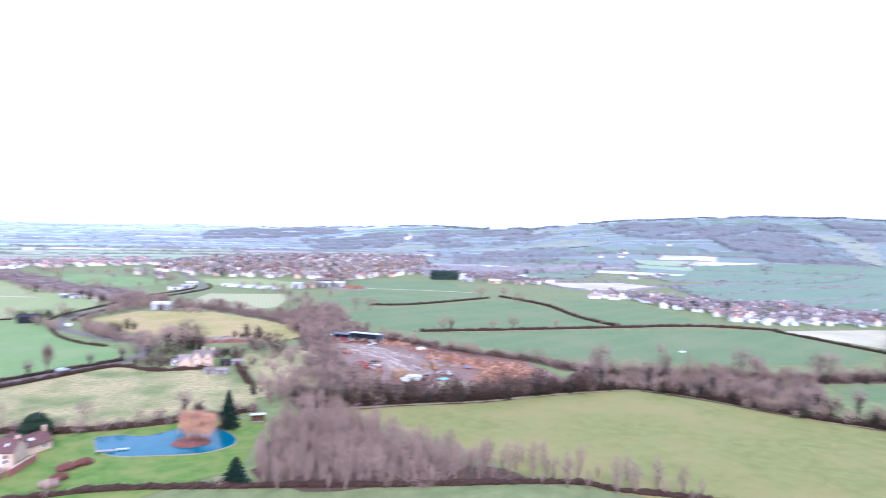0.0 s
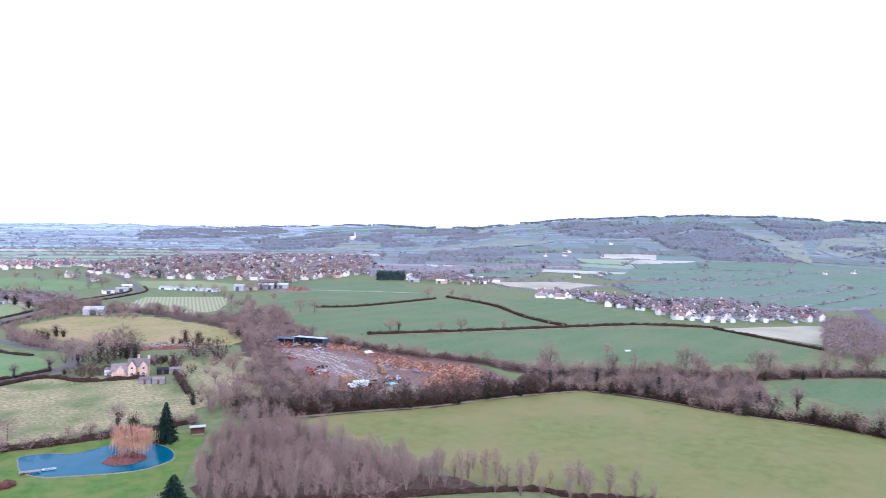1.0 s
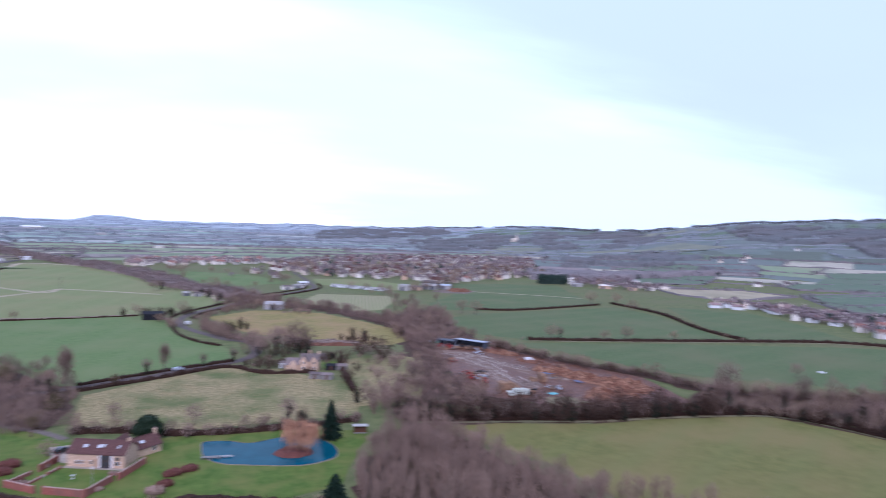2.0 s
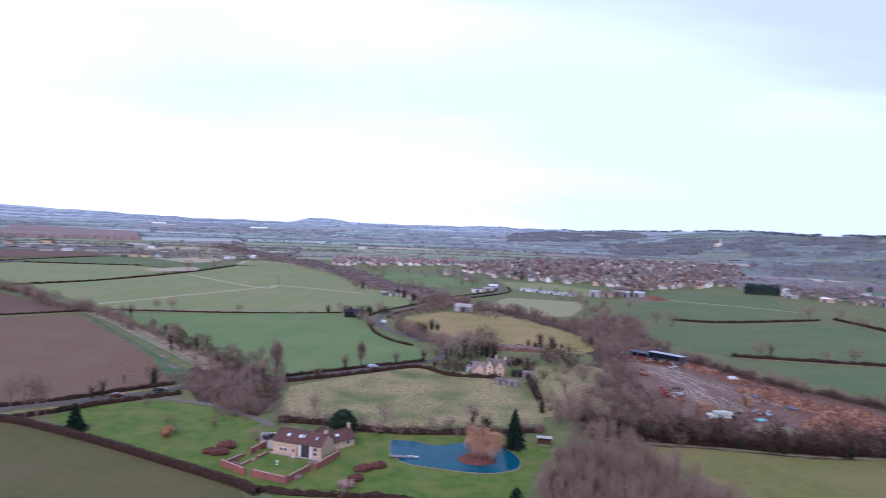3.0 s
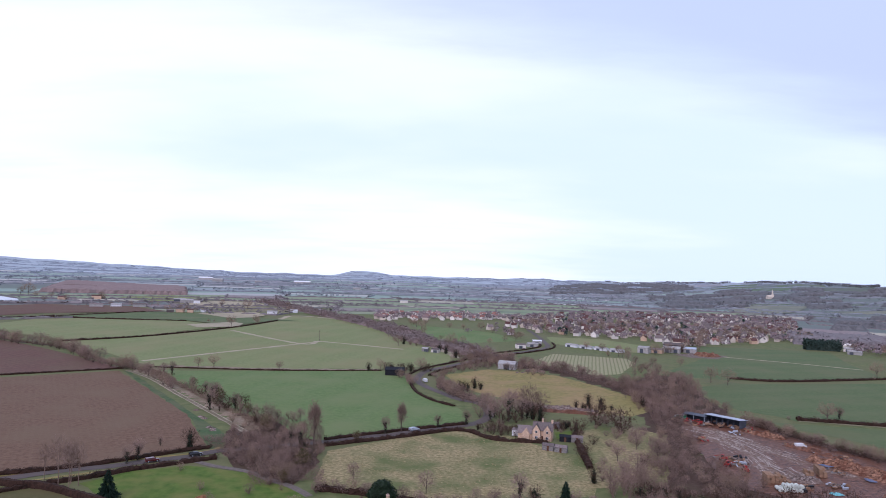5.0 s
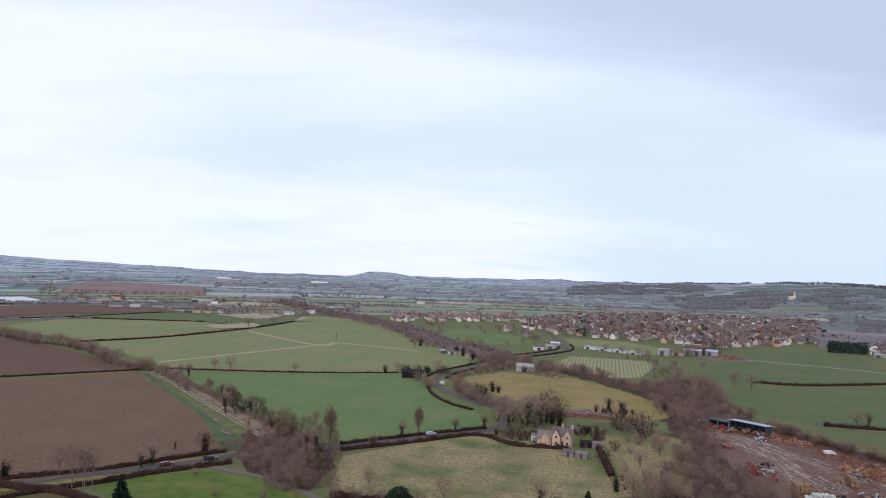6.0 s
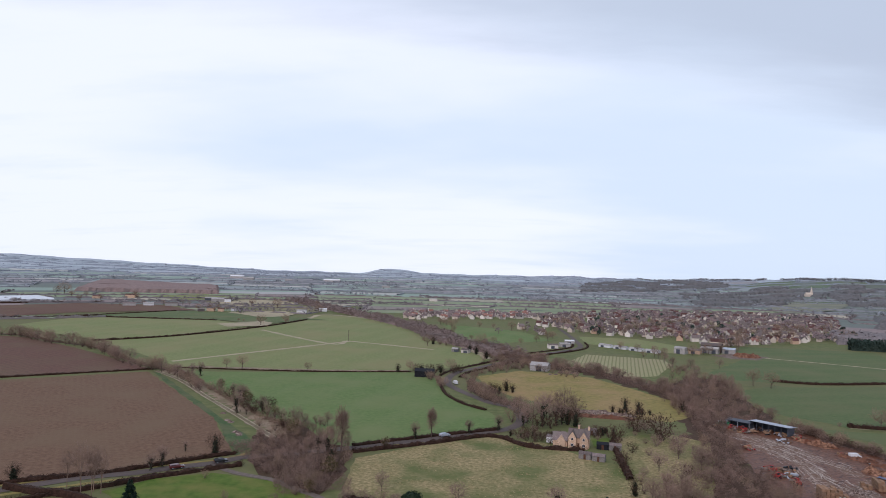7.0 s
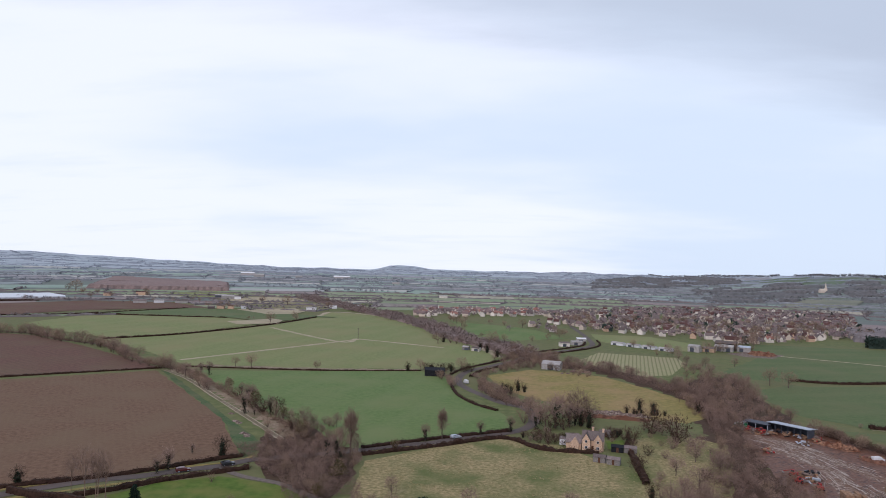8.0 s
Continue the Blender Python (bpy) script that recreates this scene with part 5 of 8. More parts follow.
def fir(x, y, height, spread, label, seed):
    """A conifer: straight trunk and tiers of drooping needle sprays."""
    t = thing("fir_tree", (x, y), 0, label, "tree", "conifers")
    s = Sticks()
    s.branch(Vector((0, 0, -0.2)), Vector((0, 0, height * 0.97)), height * 0.022, 0.02, 6)
    part("trunk", s.mesh(), BARK, t)
    n = Sticks()
    rr = random.Random(seed)
    tiers = int(height * 2.2)
    for k in range(tiers):
        u = k / tiers
        z = height * (0.05 + 0.95 * u)
        reach = spread * (1 - u) ** 0.85 * rr.uniform(0.85, 1.1) + 0.15
        for a in range(int(10 + 22 * (1 - u))):
            th = rr.uniform(0, 2 * math.pi)
            q = reach * rr.uniform(0.75, 1.08)
            tip = Vector((math.cos(th) * q, math.sin(th) * q, z - 0.22 * q + rr.uniform(-0.15, 0.15)))
            root = Vector((math.cos(th) * q * 0.25, math.sin(th) * q * 0.25, z + 0.25))
            n.twig(root, tip, 0.24 + 0.16 * q / max(spread, 0.1), rr)
            n.twig(root.lerp(tip, 0.3) + Vector((0, 0, -0.3)), tip + Vector((rr.uniform(-0.25, 0.25), rr.uniform(-0.25, 0.25), -0.22)), 0.17, rr)
            n.leaf(tip + Vector((0, 0, 0.05)), 0.42, rr)
    part("crown", n.mesh(), NEEDLE, t)


fir(27.2, 183.2, 11.4, 3.7, "tall narrow dark green conifer beside the pond", 1)
fir(-96.3, 185.2, 8.0, 3.5, "broad dark green fir on the lawn", 2)
fir(22.4, 140.6, 6.2, 4.2, "low spreading blue-green pine at the lawn's edge", 3)


def weeping_willow(x, y):
    t = thing("weeping_willow", (x, y, 0.8), 0, "orange-tan weeping willow on the pond island", "tree")
    wood, wands = Sticks(), Sticks()
    rr = random.Random(8)
    wood.branch(Vector((0, 0, -0.5)), Vector((0.1, 0, 2.2)), 0.42, 0.34, 7)
    for k in range(22):
        th, up = rr.uniform(0, 2 * math.pi), rr.uniform(3.6, 6.4)
        q = rr.uniform(2.2, 5.4) * (1.15 - 0.07 * up)
        mid = Vector((math.cos(th) * q * 0.5, math.sin(th) * q * 0.5, up))
        end = Vector((math.cos(th) * q, math.sin(th) * q, up + 0.1))
        limb = Sticks()
        limb.branch(Vector((0.1, 0, 2.1)), mid, 0.2, 0.09, 4)
        limb.branch(mid, end, 0.09, 0.04, 3)
        part("limb", limb.mesh(), BARK, t)
        for _ in range(85):
            p = mid.lerp(end, rr.random()) + Vector((rr.gauss(0, 0.6), rr.gauss(0, 0.6), rr.gauss(0.2, 0.3)))
            out = Vector((p.x, p.y, 0))
            out = out.normalized() if out.length > 0.01 else Vector((1, 0, 0))
            elbow = p + out * rr.uniform(0.3, 0.9) + Vector((0, 0, rr.uniform(-0.3, 0.35)))
            wands.twig(p, elbow, 0.035, rr)
            low = elbow + out * rr.uniform(0, 0.35) + Vector((rr.gauss(0, 0.15), rr.gauss(0, 0.15), -rr.uniform(0.9, min(4.2, max(1.0, elbow.z - 0.6)))))
            wands.twig(elbow, low, 0.04, rr)
    part("trunk", wood.mesh(), BARK, t)
    part("weeping_crown", wands.mesh(), WEEP, t, "hanging orange-tan wands")
    t.matrix_basis = t.matrix_basis @ Matrix.Diagonal((1.25, 1.25, 1.02, 1))


weeping_willow(17.4, 173.8)
lamp = thing("garden_pole", (-29.6, 157.0), 0, "slim grey garden pole with a white bird box", "pole")
part("pole", boxed(-0.07, -0.07, -0.2, 0.07, 0.07, 5.6), GREYWOOD, lamp)
part("bird_box", boxed(-0.22, -0.2, 5.0, 0.22, 0.2, 5.5, bevel=0.03), WHITE, lamp)
bird = thing("bird_bath", (-35.1, 165.0), 0, "small white stone bird bath on the grass", "ornament")
bm = bmesh.new()
for r1, r2, z0, z1 in ((0.3, 0.22, 0.05, 0.2), (0.12, 0.1, 0.2, 0.8), (0.2, 0.42, 0.8, 1.0)):
    bmesh.ops.create_cone(bm, segments=10, radius1=r1, radius2=r2, depth=z1 - z0, cap_ends=True, matrix=Matrix.Translation((0, 0, (z0 + z1) / 2)))
part("bowl", bm, WHITE, bird)


# ---- vehicles ----
def car(x, y, turn, paint, label, l=4.3, w=1.78, h=1.45, van=False, z=0.14):
    c = thing("van" if van else "car", (x, y, z), turn, label, "van" if van else "car", "vehicles")
    bm = bmesh.new()
    prof = ((-0.5, 0.28), (-0.5, 0.62), (-0.47, 0.94), (-0.2, 1.0), (0.12, 0.98), (0.27, 0.66), (0.48, 0.56), (0.5, 0.28)) if not van else \
           ((-0.5, 0.2), (-0.5, 0.96), (-0.46, 1.0), (0.22, 1.0), (0.36, 0.62), (0.48, 0.52), (0.5, 0.2))
    sides = []
    for s in (-1, 1):
        sides.append([bm.verts.new((px * l, s * w / 2 * (1.0 if pz < 0.7 else 0.86), pz * h)) for px, pz in prof])
    a, b = sides
    bm.faces.new(a), bm.faces.new(b[::-1])
    for k in range(len(prof)):
        bm.faces.new((a[k], a[(k + 1) % len(prof)], b[(k + 1) % len(prof)], b[k]))
    bmesh.ops.recalc_face_normals(bm, faces=bm.faces)
    bmesh.ops.bevel(bm, geom=bm.edges[:], offset=0.05, segments=1, affect="EDGES")
    part("body", bm, paint, c)
    for s in (-1, 1):
        x0, x1 = (-0.38, 0.12) if not van else (0.16, 0.3)
        part("side_window", boxed(x0 * l, s * w * 0.445 - 0.02, h * 0.68, x1 * l, s * w * 0.445 + 0.02, h * 0.92), GLASS, c)
    bm = boxed(-0.03, -w * 0.4, 0, 0.03, w * 0.4, h * 0.36)
    bm.transform(pose((0.215 if not van else 0.3) * l, 0, h * (0.66 if not van else 0.64), 0, -42 if not van else -28, 0))
    part("windscreen", bm, GLASS, c)
    for px in (-0.3, 0.31):
        for s in (-1, 1):
            bm = bmesh.new()
            bmesh.ops.create_cone(bm, segments=14, radius1=0.32, radius2=0.32, depth=0.2, cap_ends=True, matrix=Matrix.Translation((px * l, s * w * 0.46, 0.32)) @ Matrix.Rotation(radians(90), 4, "X"))
            wh = part("wheel", bm, RUBBER, c)
            bm = bmesh.new()
            bmesh.ops.create_cone(bm, segments=10, radius1=0.18, radius2=0.18, depth=0.23, cap_ends=True, matrix=Matrix.Translation((px * l, s * w * 0.46, 0.32)) @ Matrix.Rotation(radians(90), 4, "X"))
            part("rim", bm, SHEET, wh)
    for s in (-1, 1):
        part("headlight", boxed(0.485 * l, s * w * 0.36 - 0.16, h * 0.42, 0.505 * l, s * w * 0.36 + 0.16, h * 0.52), WHITE, c)
        part("tail_light", boxed(-0.505 * l, s * w * 0.4 - 0.1, h * 0.45, -0.485 * l, s * w * 0.4 + 0.1, h * 0.6), RED, c)


car(-100.6, 219.8, 36, MAROON, "maroon hatchback driving on the country road")
car(-89.9, 228.4, 36, DARKCAR, "black hatchback driving on the country road")
car(-24.4, 391.5, 112, WHITE, "white van on the road bend", 4.6, 1.8, 2.0, van=True)
car(-41.6, 184.4, 60, DARKCAR, "black car parked beside the barn house", z=0.12)
car(-20.5, 276.2, 37, SHEET, "silver car on the country road")

# ---- cottage ----
cot = thing("stone_cottage", (30.6, 272.6), -12, "cream stone cottage with twin front gables", "house")
part("wall", gable(9.4, 6.0, 4.6, 7.6), STONE, cot)
part("roof", roof_slabs(9.4, 6.0, 4.6, 7.6), SLATE, cot)
ridge_tiles(cot, 9.4, 7.6, SLATE)
for x in (-2.7, 2.4):
    bm = gable(4.2, 3.6, 4.6, 7.3)
    bm.transform(pose(x, -2.6, 0, 0, 0, 90))
    part("front_gable", bm, STONE, cot)
    bm = roof_slabs(4.2, 3.6, 4.6, 7.3, over=0.2)
    bm.transform(pose(x, -2.6, 0.004, 0, 0, 90))
    part("gable_roof", bm, SLATE, cot)
    window(cot, x, 0.9, 1.3, 1.2, -4.7)
    window(cot, x, 3.5, 1.0, 1.1, -4.7)
part("door", boxed(-0.5, -3.12, 0, 0.5, -2.98, 2.05), OAK, cot)
chimney(cot, -0.2, 0.2, 7.0, 9.2, STONE)
chimney(cot, 4.3, 0, 6.4, 8.9, STONE)
cot.matrix_basis = cot.matrix_basis @ Matrix.Diagonal((0.82, 0.82, 0.85, 1))
lean = thing("cottage_wing", (23.8, 273.2), -12, "low stone side wing with a slate roof", "outbuilding")
part("wall", gable(5.4, 4.4, 2.6, 4.7), STONE, lean)
part("roof", roof_slabs(5.4, 4.4, 2.6, 4.7), SLATE, lean)
bm = gable(2.2, 3.0, 2.5, 4.2)
bm.transform(pose(0.4, -2.0, 0, 0, 0, 90))
part("front_gable", bm, STONE, lean)
gar = thing("white_garage", (20.4, 277.6), -12, "small white garage with a grey roof", "garage")
part("wall", boxed(-1.4, -1.9, -0.2, 1.4, 1.9, 2.2, bevel=0.02), WHITE, gar)
part("door", boxed(-1.1, -1.96, 0, 1.1, -1.903, 1.9), WHITE, gar)
part("roof", boxed(-1.6, -2.1, 2.2, 1.6, 2.1, 2.36), SLATE, gar)
draped("cottage_lawn", [(36.5, 284), (36, 273), (45, 274), (43.5, 287)], LAWN, 0.1, "small green cottage lawn", "lawn", ragged=0.3)
for x, y, l, w, a, m, label in ((31.0, 256.6, 4.2, 2.8, -18, SLATE, "grey felt-roofed garden shed"), (35.4, 254.6, 4.4, 2.8, -18, GREYWOOD, "weathered timber hen house"),
                                (39.1, 270.8, 4.4, 3, -10, BLACKWOOD, "dark timber garden shed by a hedge"), (43.6, 270.2, 4.4, 2.6, -10, SLATE, "grey-roofed garden shed by a hedge"),
                                (37.5, 292, 4.4, 3, 4, GREYWOOD, "weathered timber garden shed"), (24, 284, 5, 3.4, 0, SLATE, "grey-roofed shed behind the cottage")):
    sh = thing("garden_shed", (x, y), a, label, "shed", "cottage sheds")
    part("wall", gable(l, w, 1.9, 2.5), GREYWOOD if m is not BLACKWOOD else BLACKWOOD, sh)
    part("roof", roof_slabs(l, w, 1.9, 2.5, over=0.2, thick=0.08), m if m is not GREYWOOD else SLATE, sh)
    part("door", boxed(-0.4, -w / 2 - 0.05, 0, 0.4, -w / 2 - 0.003, 1.8), OAK, sh)

# ---- barns ----
bb = thing("black_barn", (-44.2, 413), 0, "black tarred timber barn at the field corner", "barn")
part("wall", gable(11.2, 7, 3.4, 4.6), BLACKWOOD, bb)
part("roof", roof_slabs(11.2, 7, 3.4, 4.6), BLACKWOOD, bb)
for k in range(22):
    part("batten", boxed(-5.4 + k * 0.5, -3.57, 0, -5.32 + k * 0.5, -3.503, 3.35), BLACKWOOD, bb)
wb = thing("farm_barn", (26.2, 457), -16, "pale sheet-clad farm barn with a ribbed roof", "barn")
part("wall", gable(11.5, 9, 3.5, 5.0), GREYROOF, wb)
part("roof", roof_slabs(11.5, 9, 3.5, 5.0, over=0.3), GREYROOF, wb)
for k in range(12):
    part("rib", boxed(-5.5 + k, -4.56, 0, -5.4 + k, -4.503, 3.4), SHEET, wb)
part("door", boxed(-1.8, -4.58, 0, 1.8, -4.51, 3.0), CLADDING, wb)
for k, (x, y, l, a) in enumerate(((39, 449, 5, 20), (43.5, 447, 4, -30), (47, 448, 6, 10), (35, 441, 2.4, 40), (31.5, 440, 2, 0))):
    mound("rubble_mound", [(x - l / 2, y - 1.8), (x + l / 2, y - 1.6), (x + l / 2, y + 1.8), (x - l / 2, y + 1.6)], 1.6, RUBBLE, "pale rubble heap beside the barn", "heap", seed=k, res=0.7)
mound("rubble_bank", [(27, 330.5), (35, 333), (50, 330.5), (63, 327), (63, 330), (50, 334.5), (36, 337), (27, 336)], 1.6, RUBBLE, "long bank of pale rubble and timber", "heap", res=0.8, rough=0.6)
mound("earth_bank", [(30, 324.5), (60, 320.5), (62, 323.5), (45, 327), (30, 328.5)], 1.3, MUD, "long dark earth bank", "heap", res=0.8, rough=0.3)

# ---- recycling yard ----
shed = thing("open_shed", (115.5, 312.0), -46, "long open-fronted steel yard shed with a pale roof", "shed")
SL, SD = 16.0, 6.0
shed.matrix_basis = shed.matrix_basis @ Matrix.Diagonal((1, 1, 0.8, 1))
part("back_wall", boxed(-SL / 2, SD / 2 - 0.15, -0.2, SL / 2, SD / 2, 4.0), CLADDING, shed)
for x in (-SL / 2, SL / 2 - 0.15):
    part("end_wall", boxed(x, -SD / 2, -0.2, x + 0.15, SD / 2 - 0.15, 4.1), CLADDING, shed)
for k in range(7):
    x = -SL / 2 + 0.3 + k * (SL - 0.6) / 6
    part("post", boxed(x - 0.11, -SD / 2, 0, x + 0.11, -SD / 2 + 0.22, 4.7), CLADDING, shed)
bm = boxed(-SL / 2 - 0.4, -SD / 2 - 0.8, 4.1, SL / 2 + 0.4, SD / 2 + 0.4, 4.22)
for v in bm.verts:
    v.co.z += (SD / 2 - v.co.y) * 0.1
roof = part("roof", bm, SHEET, shed)
for k in range(18):
    bm = boxed(-SL / 2 + k, -SD / 2 - 0.8, 4.23, -SL / 2 + k + 0.12, SD / 2 + 0.4, 4.29)
    for v in bm.verts:
        v.co.z += (SD / 2 - v.co.y) * 0.1
    part("sheet_rib", bm, SHEET, roof)
low_shed = thing("low_shed", (104.6, 318.5), -40, "low open-fronted lean-to shed", "shed")
part("back_wall", boxed(-5, 2.4, -0.2, 5, 2.6, 2.8), CLADDING, low_shed)
part("roof", boxed(-5.3, -2.8, 2.8, 5.3, 2.9, 2.95), CLADDING, low_shed)
for x in (-4.9, 0, 4.9):
    part("post", boxed(x - 0.1, -2.6, 0, x + 0.1, -2.4, 2.8), SHEET, low_shed)

rr = random.Random(21)


def square_bale(x, y, z, turn, l=2.3):
    b = thing("straw_bale", (x, y, z), turn, "weathered rectangular straw bale in a stack", "bale", "straw bales")
    part("straw", boxed(-l / 2, -0.58, 0, l / 2, 0.58, 0.86, bevel=0.06), STRAW, b)


for cx, cy, turn, nx, ny, nz in ((101.2, 231.0, -5, 4, 2, 3), (104.8, 229.5, -5, 1, 3, 2), (117.2, 240.3, -12, 2, 2, 2), (121.8, 241.5, -12, 2, 3, 3)):
    c, s = math.cos(radians(turn)), math.sin(radians(turn))
    for k in range(nz):
        for j in range(ny):
            for i in range(nx):
                if k == nz - 1 and rr.random() < 0.25:
                    continue
                px, py = (i - nx / 2) * 2.34 * 0.55, (j - ny / 2) * 2.4
                square_bale(cx + px * c - py * s + rr.uniform(-0.06, 0.06), cy + px * s + py * c, 0.09 + k * 0.87, turn + 90 + rr.uniform(-3, 3))


def round_bale(x, y, z, material, turn):
    b = thing("wrapped_bale", (x, y, z), turn, "round silage bale in pale green wrap" if material is WRAP else "round silage bale in black wrap", "bale", "wrapped bales")
    bm = bmesh.new()
    prof = ((0.45, -0.6), (0.58, -0.56), (0.62, -0.4), (0.62, 0.4), (0.58, 0.56), (0.45, 0.6))
    rings = [[bm.verts.new((h, r * math.cos(2 * math.pi * k / 14), 0.6 + r * math.sin(2 * math.pi * k / 14) * 0.97)) for k in range(14)] for r, h in prof]
    for p, q in zip(rings, rings[1:]):
        for k in range(14):
            bm.faces.new((p[k], p[(k + 1) % 14], q[(k + 1) % 14], q[k]))
    bm.faces.new(rings[0]), bm.faces.new(rings[-1][::-1])
    part("wrap", bm, material, b)


for j in range(3):
    for i in range(7):
        x, y = 98.2 + i * 1.28 + j * 0.15, 219.6 + j * 1.3 + rr.uniform(-0.1, 0.1)
        m = BLACKWRAP if i == 6 or (i == 5 and j) else WRAP
        round_bale(x, y, 0.09, m, 90 + rr.uniform(-6, 6))
        if 0 < i < 6 and j < 2 and rr.random() < 0.75:
            round_bale(x + 0.62, y + 0.6, 1.15, m, 90 + rr.uniform(-8, 8))
mound("chip_mound", [(112, 228.5), (117, 230), (118, 235), (113, 237), (107.5, 234.5), (108, 230)], 1.2, RUBBLE, "pale heap of stone and chippings", "heap", res=0.6, rough=0.5, seed=3)
mound("spoil_mound", [(127, 262), (134, 256), (141, 247), (149, 234), (158, 226), (160, 219), (152, 213), (143, 222), (137, 236), (131, 249), (124, 258)], 2.6, SPOIL,
      "long ridge of orange-brown wood chip spoil", "heap", res=0.9, rough=0.55, seed=5)
mound("spoil_mound", [(124, 212), (131, 222), (140, 219), (148, 212), (145, 206), (134, 204)], 2.0, SPOIL, "low heap of orange-brown spoil", "heap", res=0.8, rough=0.6, seed=6)
mound("spoil_mound", [(122, 299), (130, 294), (132, 288), (126, 288), (118, 300)], 2.2, SPOIL, "rusty heap of spoil behind the shed", "heap", res=0.8, rough=0.6, seed=7)
mound("earth_bank", [(128, 280), (136, 272), (142, 260), (139, 258), (131, 270), (125, 279)], 1.6, MUD, "dark brown bank of earth", "heap", res=0.8, rough=0.5, seed=8)
lines = ([(97, 302), (103, 288), (107, 272), (108, 255), (105, 240)], [(103, 303), (110, 289), (115, 272), (120, 256)],
         [(96, 290), (102, 278), (104, 262), (103, 250), (98, 238)], [(106, 298), (114, 280), (121, 264), (128, 248)], [(108, 262), (110, 246), (112, 232), (114, 224)])
for k, (pts, w) in enumerate((([(97, 306), (102, 290), (106, 272), (108, 255), (104, 240)], 8.0), ([(104, 303), (112, 286), (117, 268), (122, 252)], 6.0), ([(100, 236), (112, 238), (124, 246), (132, 238)], 5.0))):
    ribbon("wet_mud_track", pts, w, WETMUD, 0.1 + 0.006 * k, "pale trampled wet mud", "mud", wob=0.45, step=2.2)
lift = 0.125
for k, pts in enumerate(lines):
    line = smooth_line(pts, 1.5)
    for j in range(26):
        o, n = rr.uniform(-4.2, 4.2), rr.randint(3, 8)
        i = rr.randint(0, max(1, len(line) - n - 1))
        piece = [(x + o + 1.5 * noise.noise((x * 0.1, y * 0.1, j * 0.35)) + rr.uniform(-0.12, 0.12), y) for x, y in line[i:i + n:2]]
        if len(piece) > 1:
            lift += 0.0012
            ribbon("wheel_rut", piece, rr.choice((0.08, 0.14, 0.22, 0.5)), RUT, lift, "wet shining wheel rut in the mud", "rut", step=0.8, wob=0.95)
draped("puddle", [(133, 235.6), (134, 238), (135.6, 237), (136.2, 234), (135, 233), (133.6, 233.6)], PUDDLE, 0.36, "sky-blue puddle in the mud", "puddle", ragged=0.5)
draped("puddle", [(126, 252), (129, 254), (131, 250), (128, 249)], PUDDLE, 0.36, "small puddle in the mud", "puddle", ragged=0.4)
draped("scrub_floor", [(84, 222), (96, 214), (109, 203), (130, 200), (163, 200), (170, 196), (168, 189), (140, 190), (112, 191), (84, 196)], SHADED_LITTER, 0.05, "brown leaf litter below the yard", "leaf litter", ragged=1.5)
draped("scrub_floor", [(84, 262), (94, 250), (90, 226), (98, 214), (84, 205), (70, 214), (72, 240)], SHADED_LITTER, 0.056, "brown leaf litter below the yard", "leaf litter", ragged=1.5)
draped("yard_grass", [(110, 215), (120, 214), (124, 206), (114, 203), (106, 207)], DRY, 0.1, "patch of rough grass in the yard", "grass", ragged=1.2)
tp = thing("tarpaulin", (115.3, 219.3, 0.09), 20, "crumpled turquoise tarpaulin on the ground", "tarpaulin")
v, f = [], []
for j in range(9):
    for i in range(9):
        x, y = (i - 4) * 0.42, (j - 4) * 0.36
        v.append((x, y, 0.06 + 0.5 * abs(noise.noise((x * 0.9, y * 0.9, 2)))))
        if i and j:
            a = j * 9 + i
            f.append((a - 10, a - 9, a, a - 1))
part("sheet", solid(v, f), TARP, tp)


def loader(x, y, turn, paint, label):
    """A small yard machine: chassis, cab, boom, bucket and four wheels."""
    t = thing("yard_machine", (x, y, 0.09), turn, label, "machine", "yard machines")
    t.scale = (0.72, 0.72, 0.72)
    part("chassis", boxed(-2.2, -0.8, 0.6, 1.6, 0.8, 1.5, bevel=0.12), paint, t)
    part("bonnet", boxed(-2.3, -0.7, 1.45, -0.7, 0.7, 2.0, bevel=0.15), paint, t)
    cab = part("cab", boxed(-0.6, -0.7, 1.45, 0.9, 0.7, 2.9, bevel=0.1), paint, t)
    for s in (-1, 1):
        part("pane", boxed(-0.45, s * 0.71 - 0.02, 1.8, 0.75, s * 0.71 + 0.02, 2.7), GLASS, cab)
    bm = boxed(-2.0, -0.18, -0.16, 2.0, 0.18, 0.16, bevel=0.04)
    bm.transform(pose(2.2, 0, 2.1, 0, 18, 0))
    part("boom", bm, paint, t)
    part("bucket", boxed(3.7, -1.1, 0.5, 4.5, 1.1, 1.3, bevel=0.1), GREYWOOD, t)
    for wx in (-1.5, 1.1):
        for s in (-1, 1):
            bm = bmesh.new()
            bmesh.ops.create_cone(bm, segments=14, radius1=0.62, radius2=0.62, depth=0.42, cap_ends=True, matrix=Matrix.Translation((wx, s * 1.0, 0.62)) @ Matrix.Rotation(radians(90), 4, "X"))
            wh = part("wheel", bm, RUBBER, t)
            bm = bmesh.new()
            bmesh.ops.create_cone(bm, segments=10, radius1=0.3, radius2=0.3, depth=0.46, cap_ends=True, matrix=Matrix.Translation((wx, s * 1.0, 0.62)) @ Matrix.Rotation(radians(90), 4, "X"))
            part("rim", bm, paint, wh)


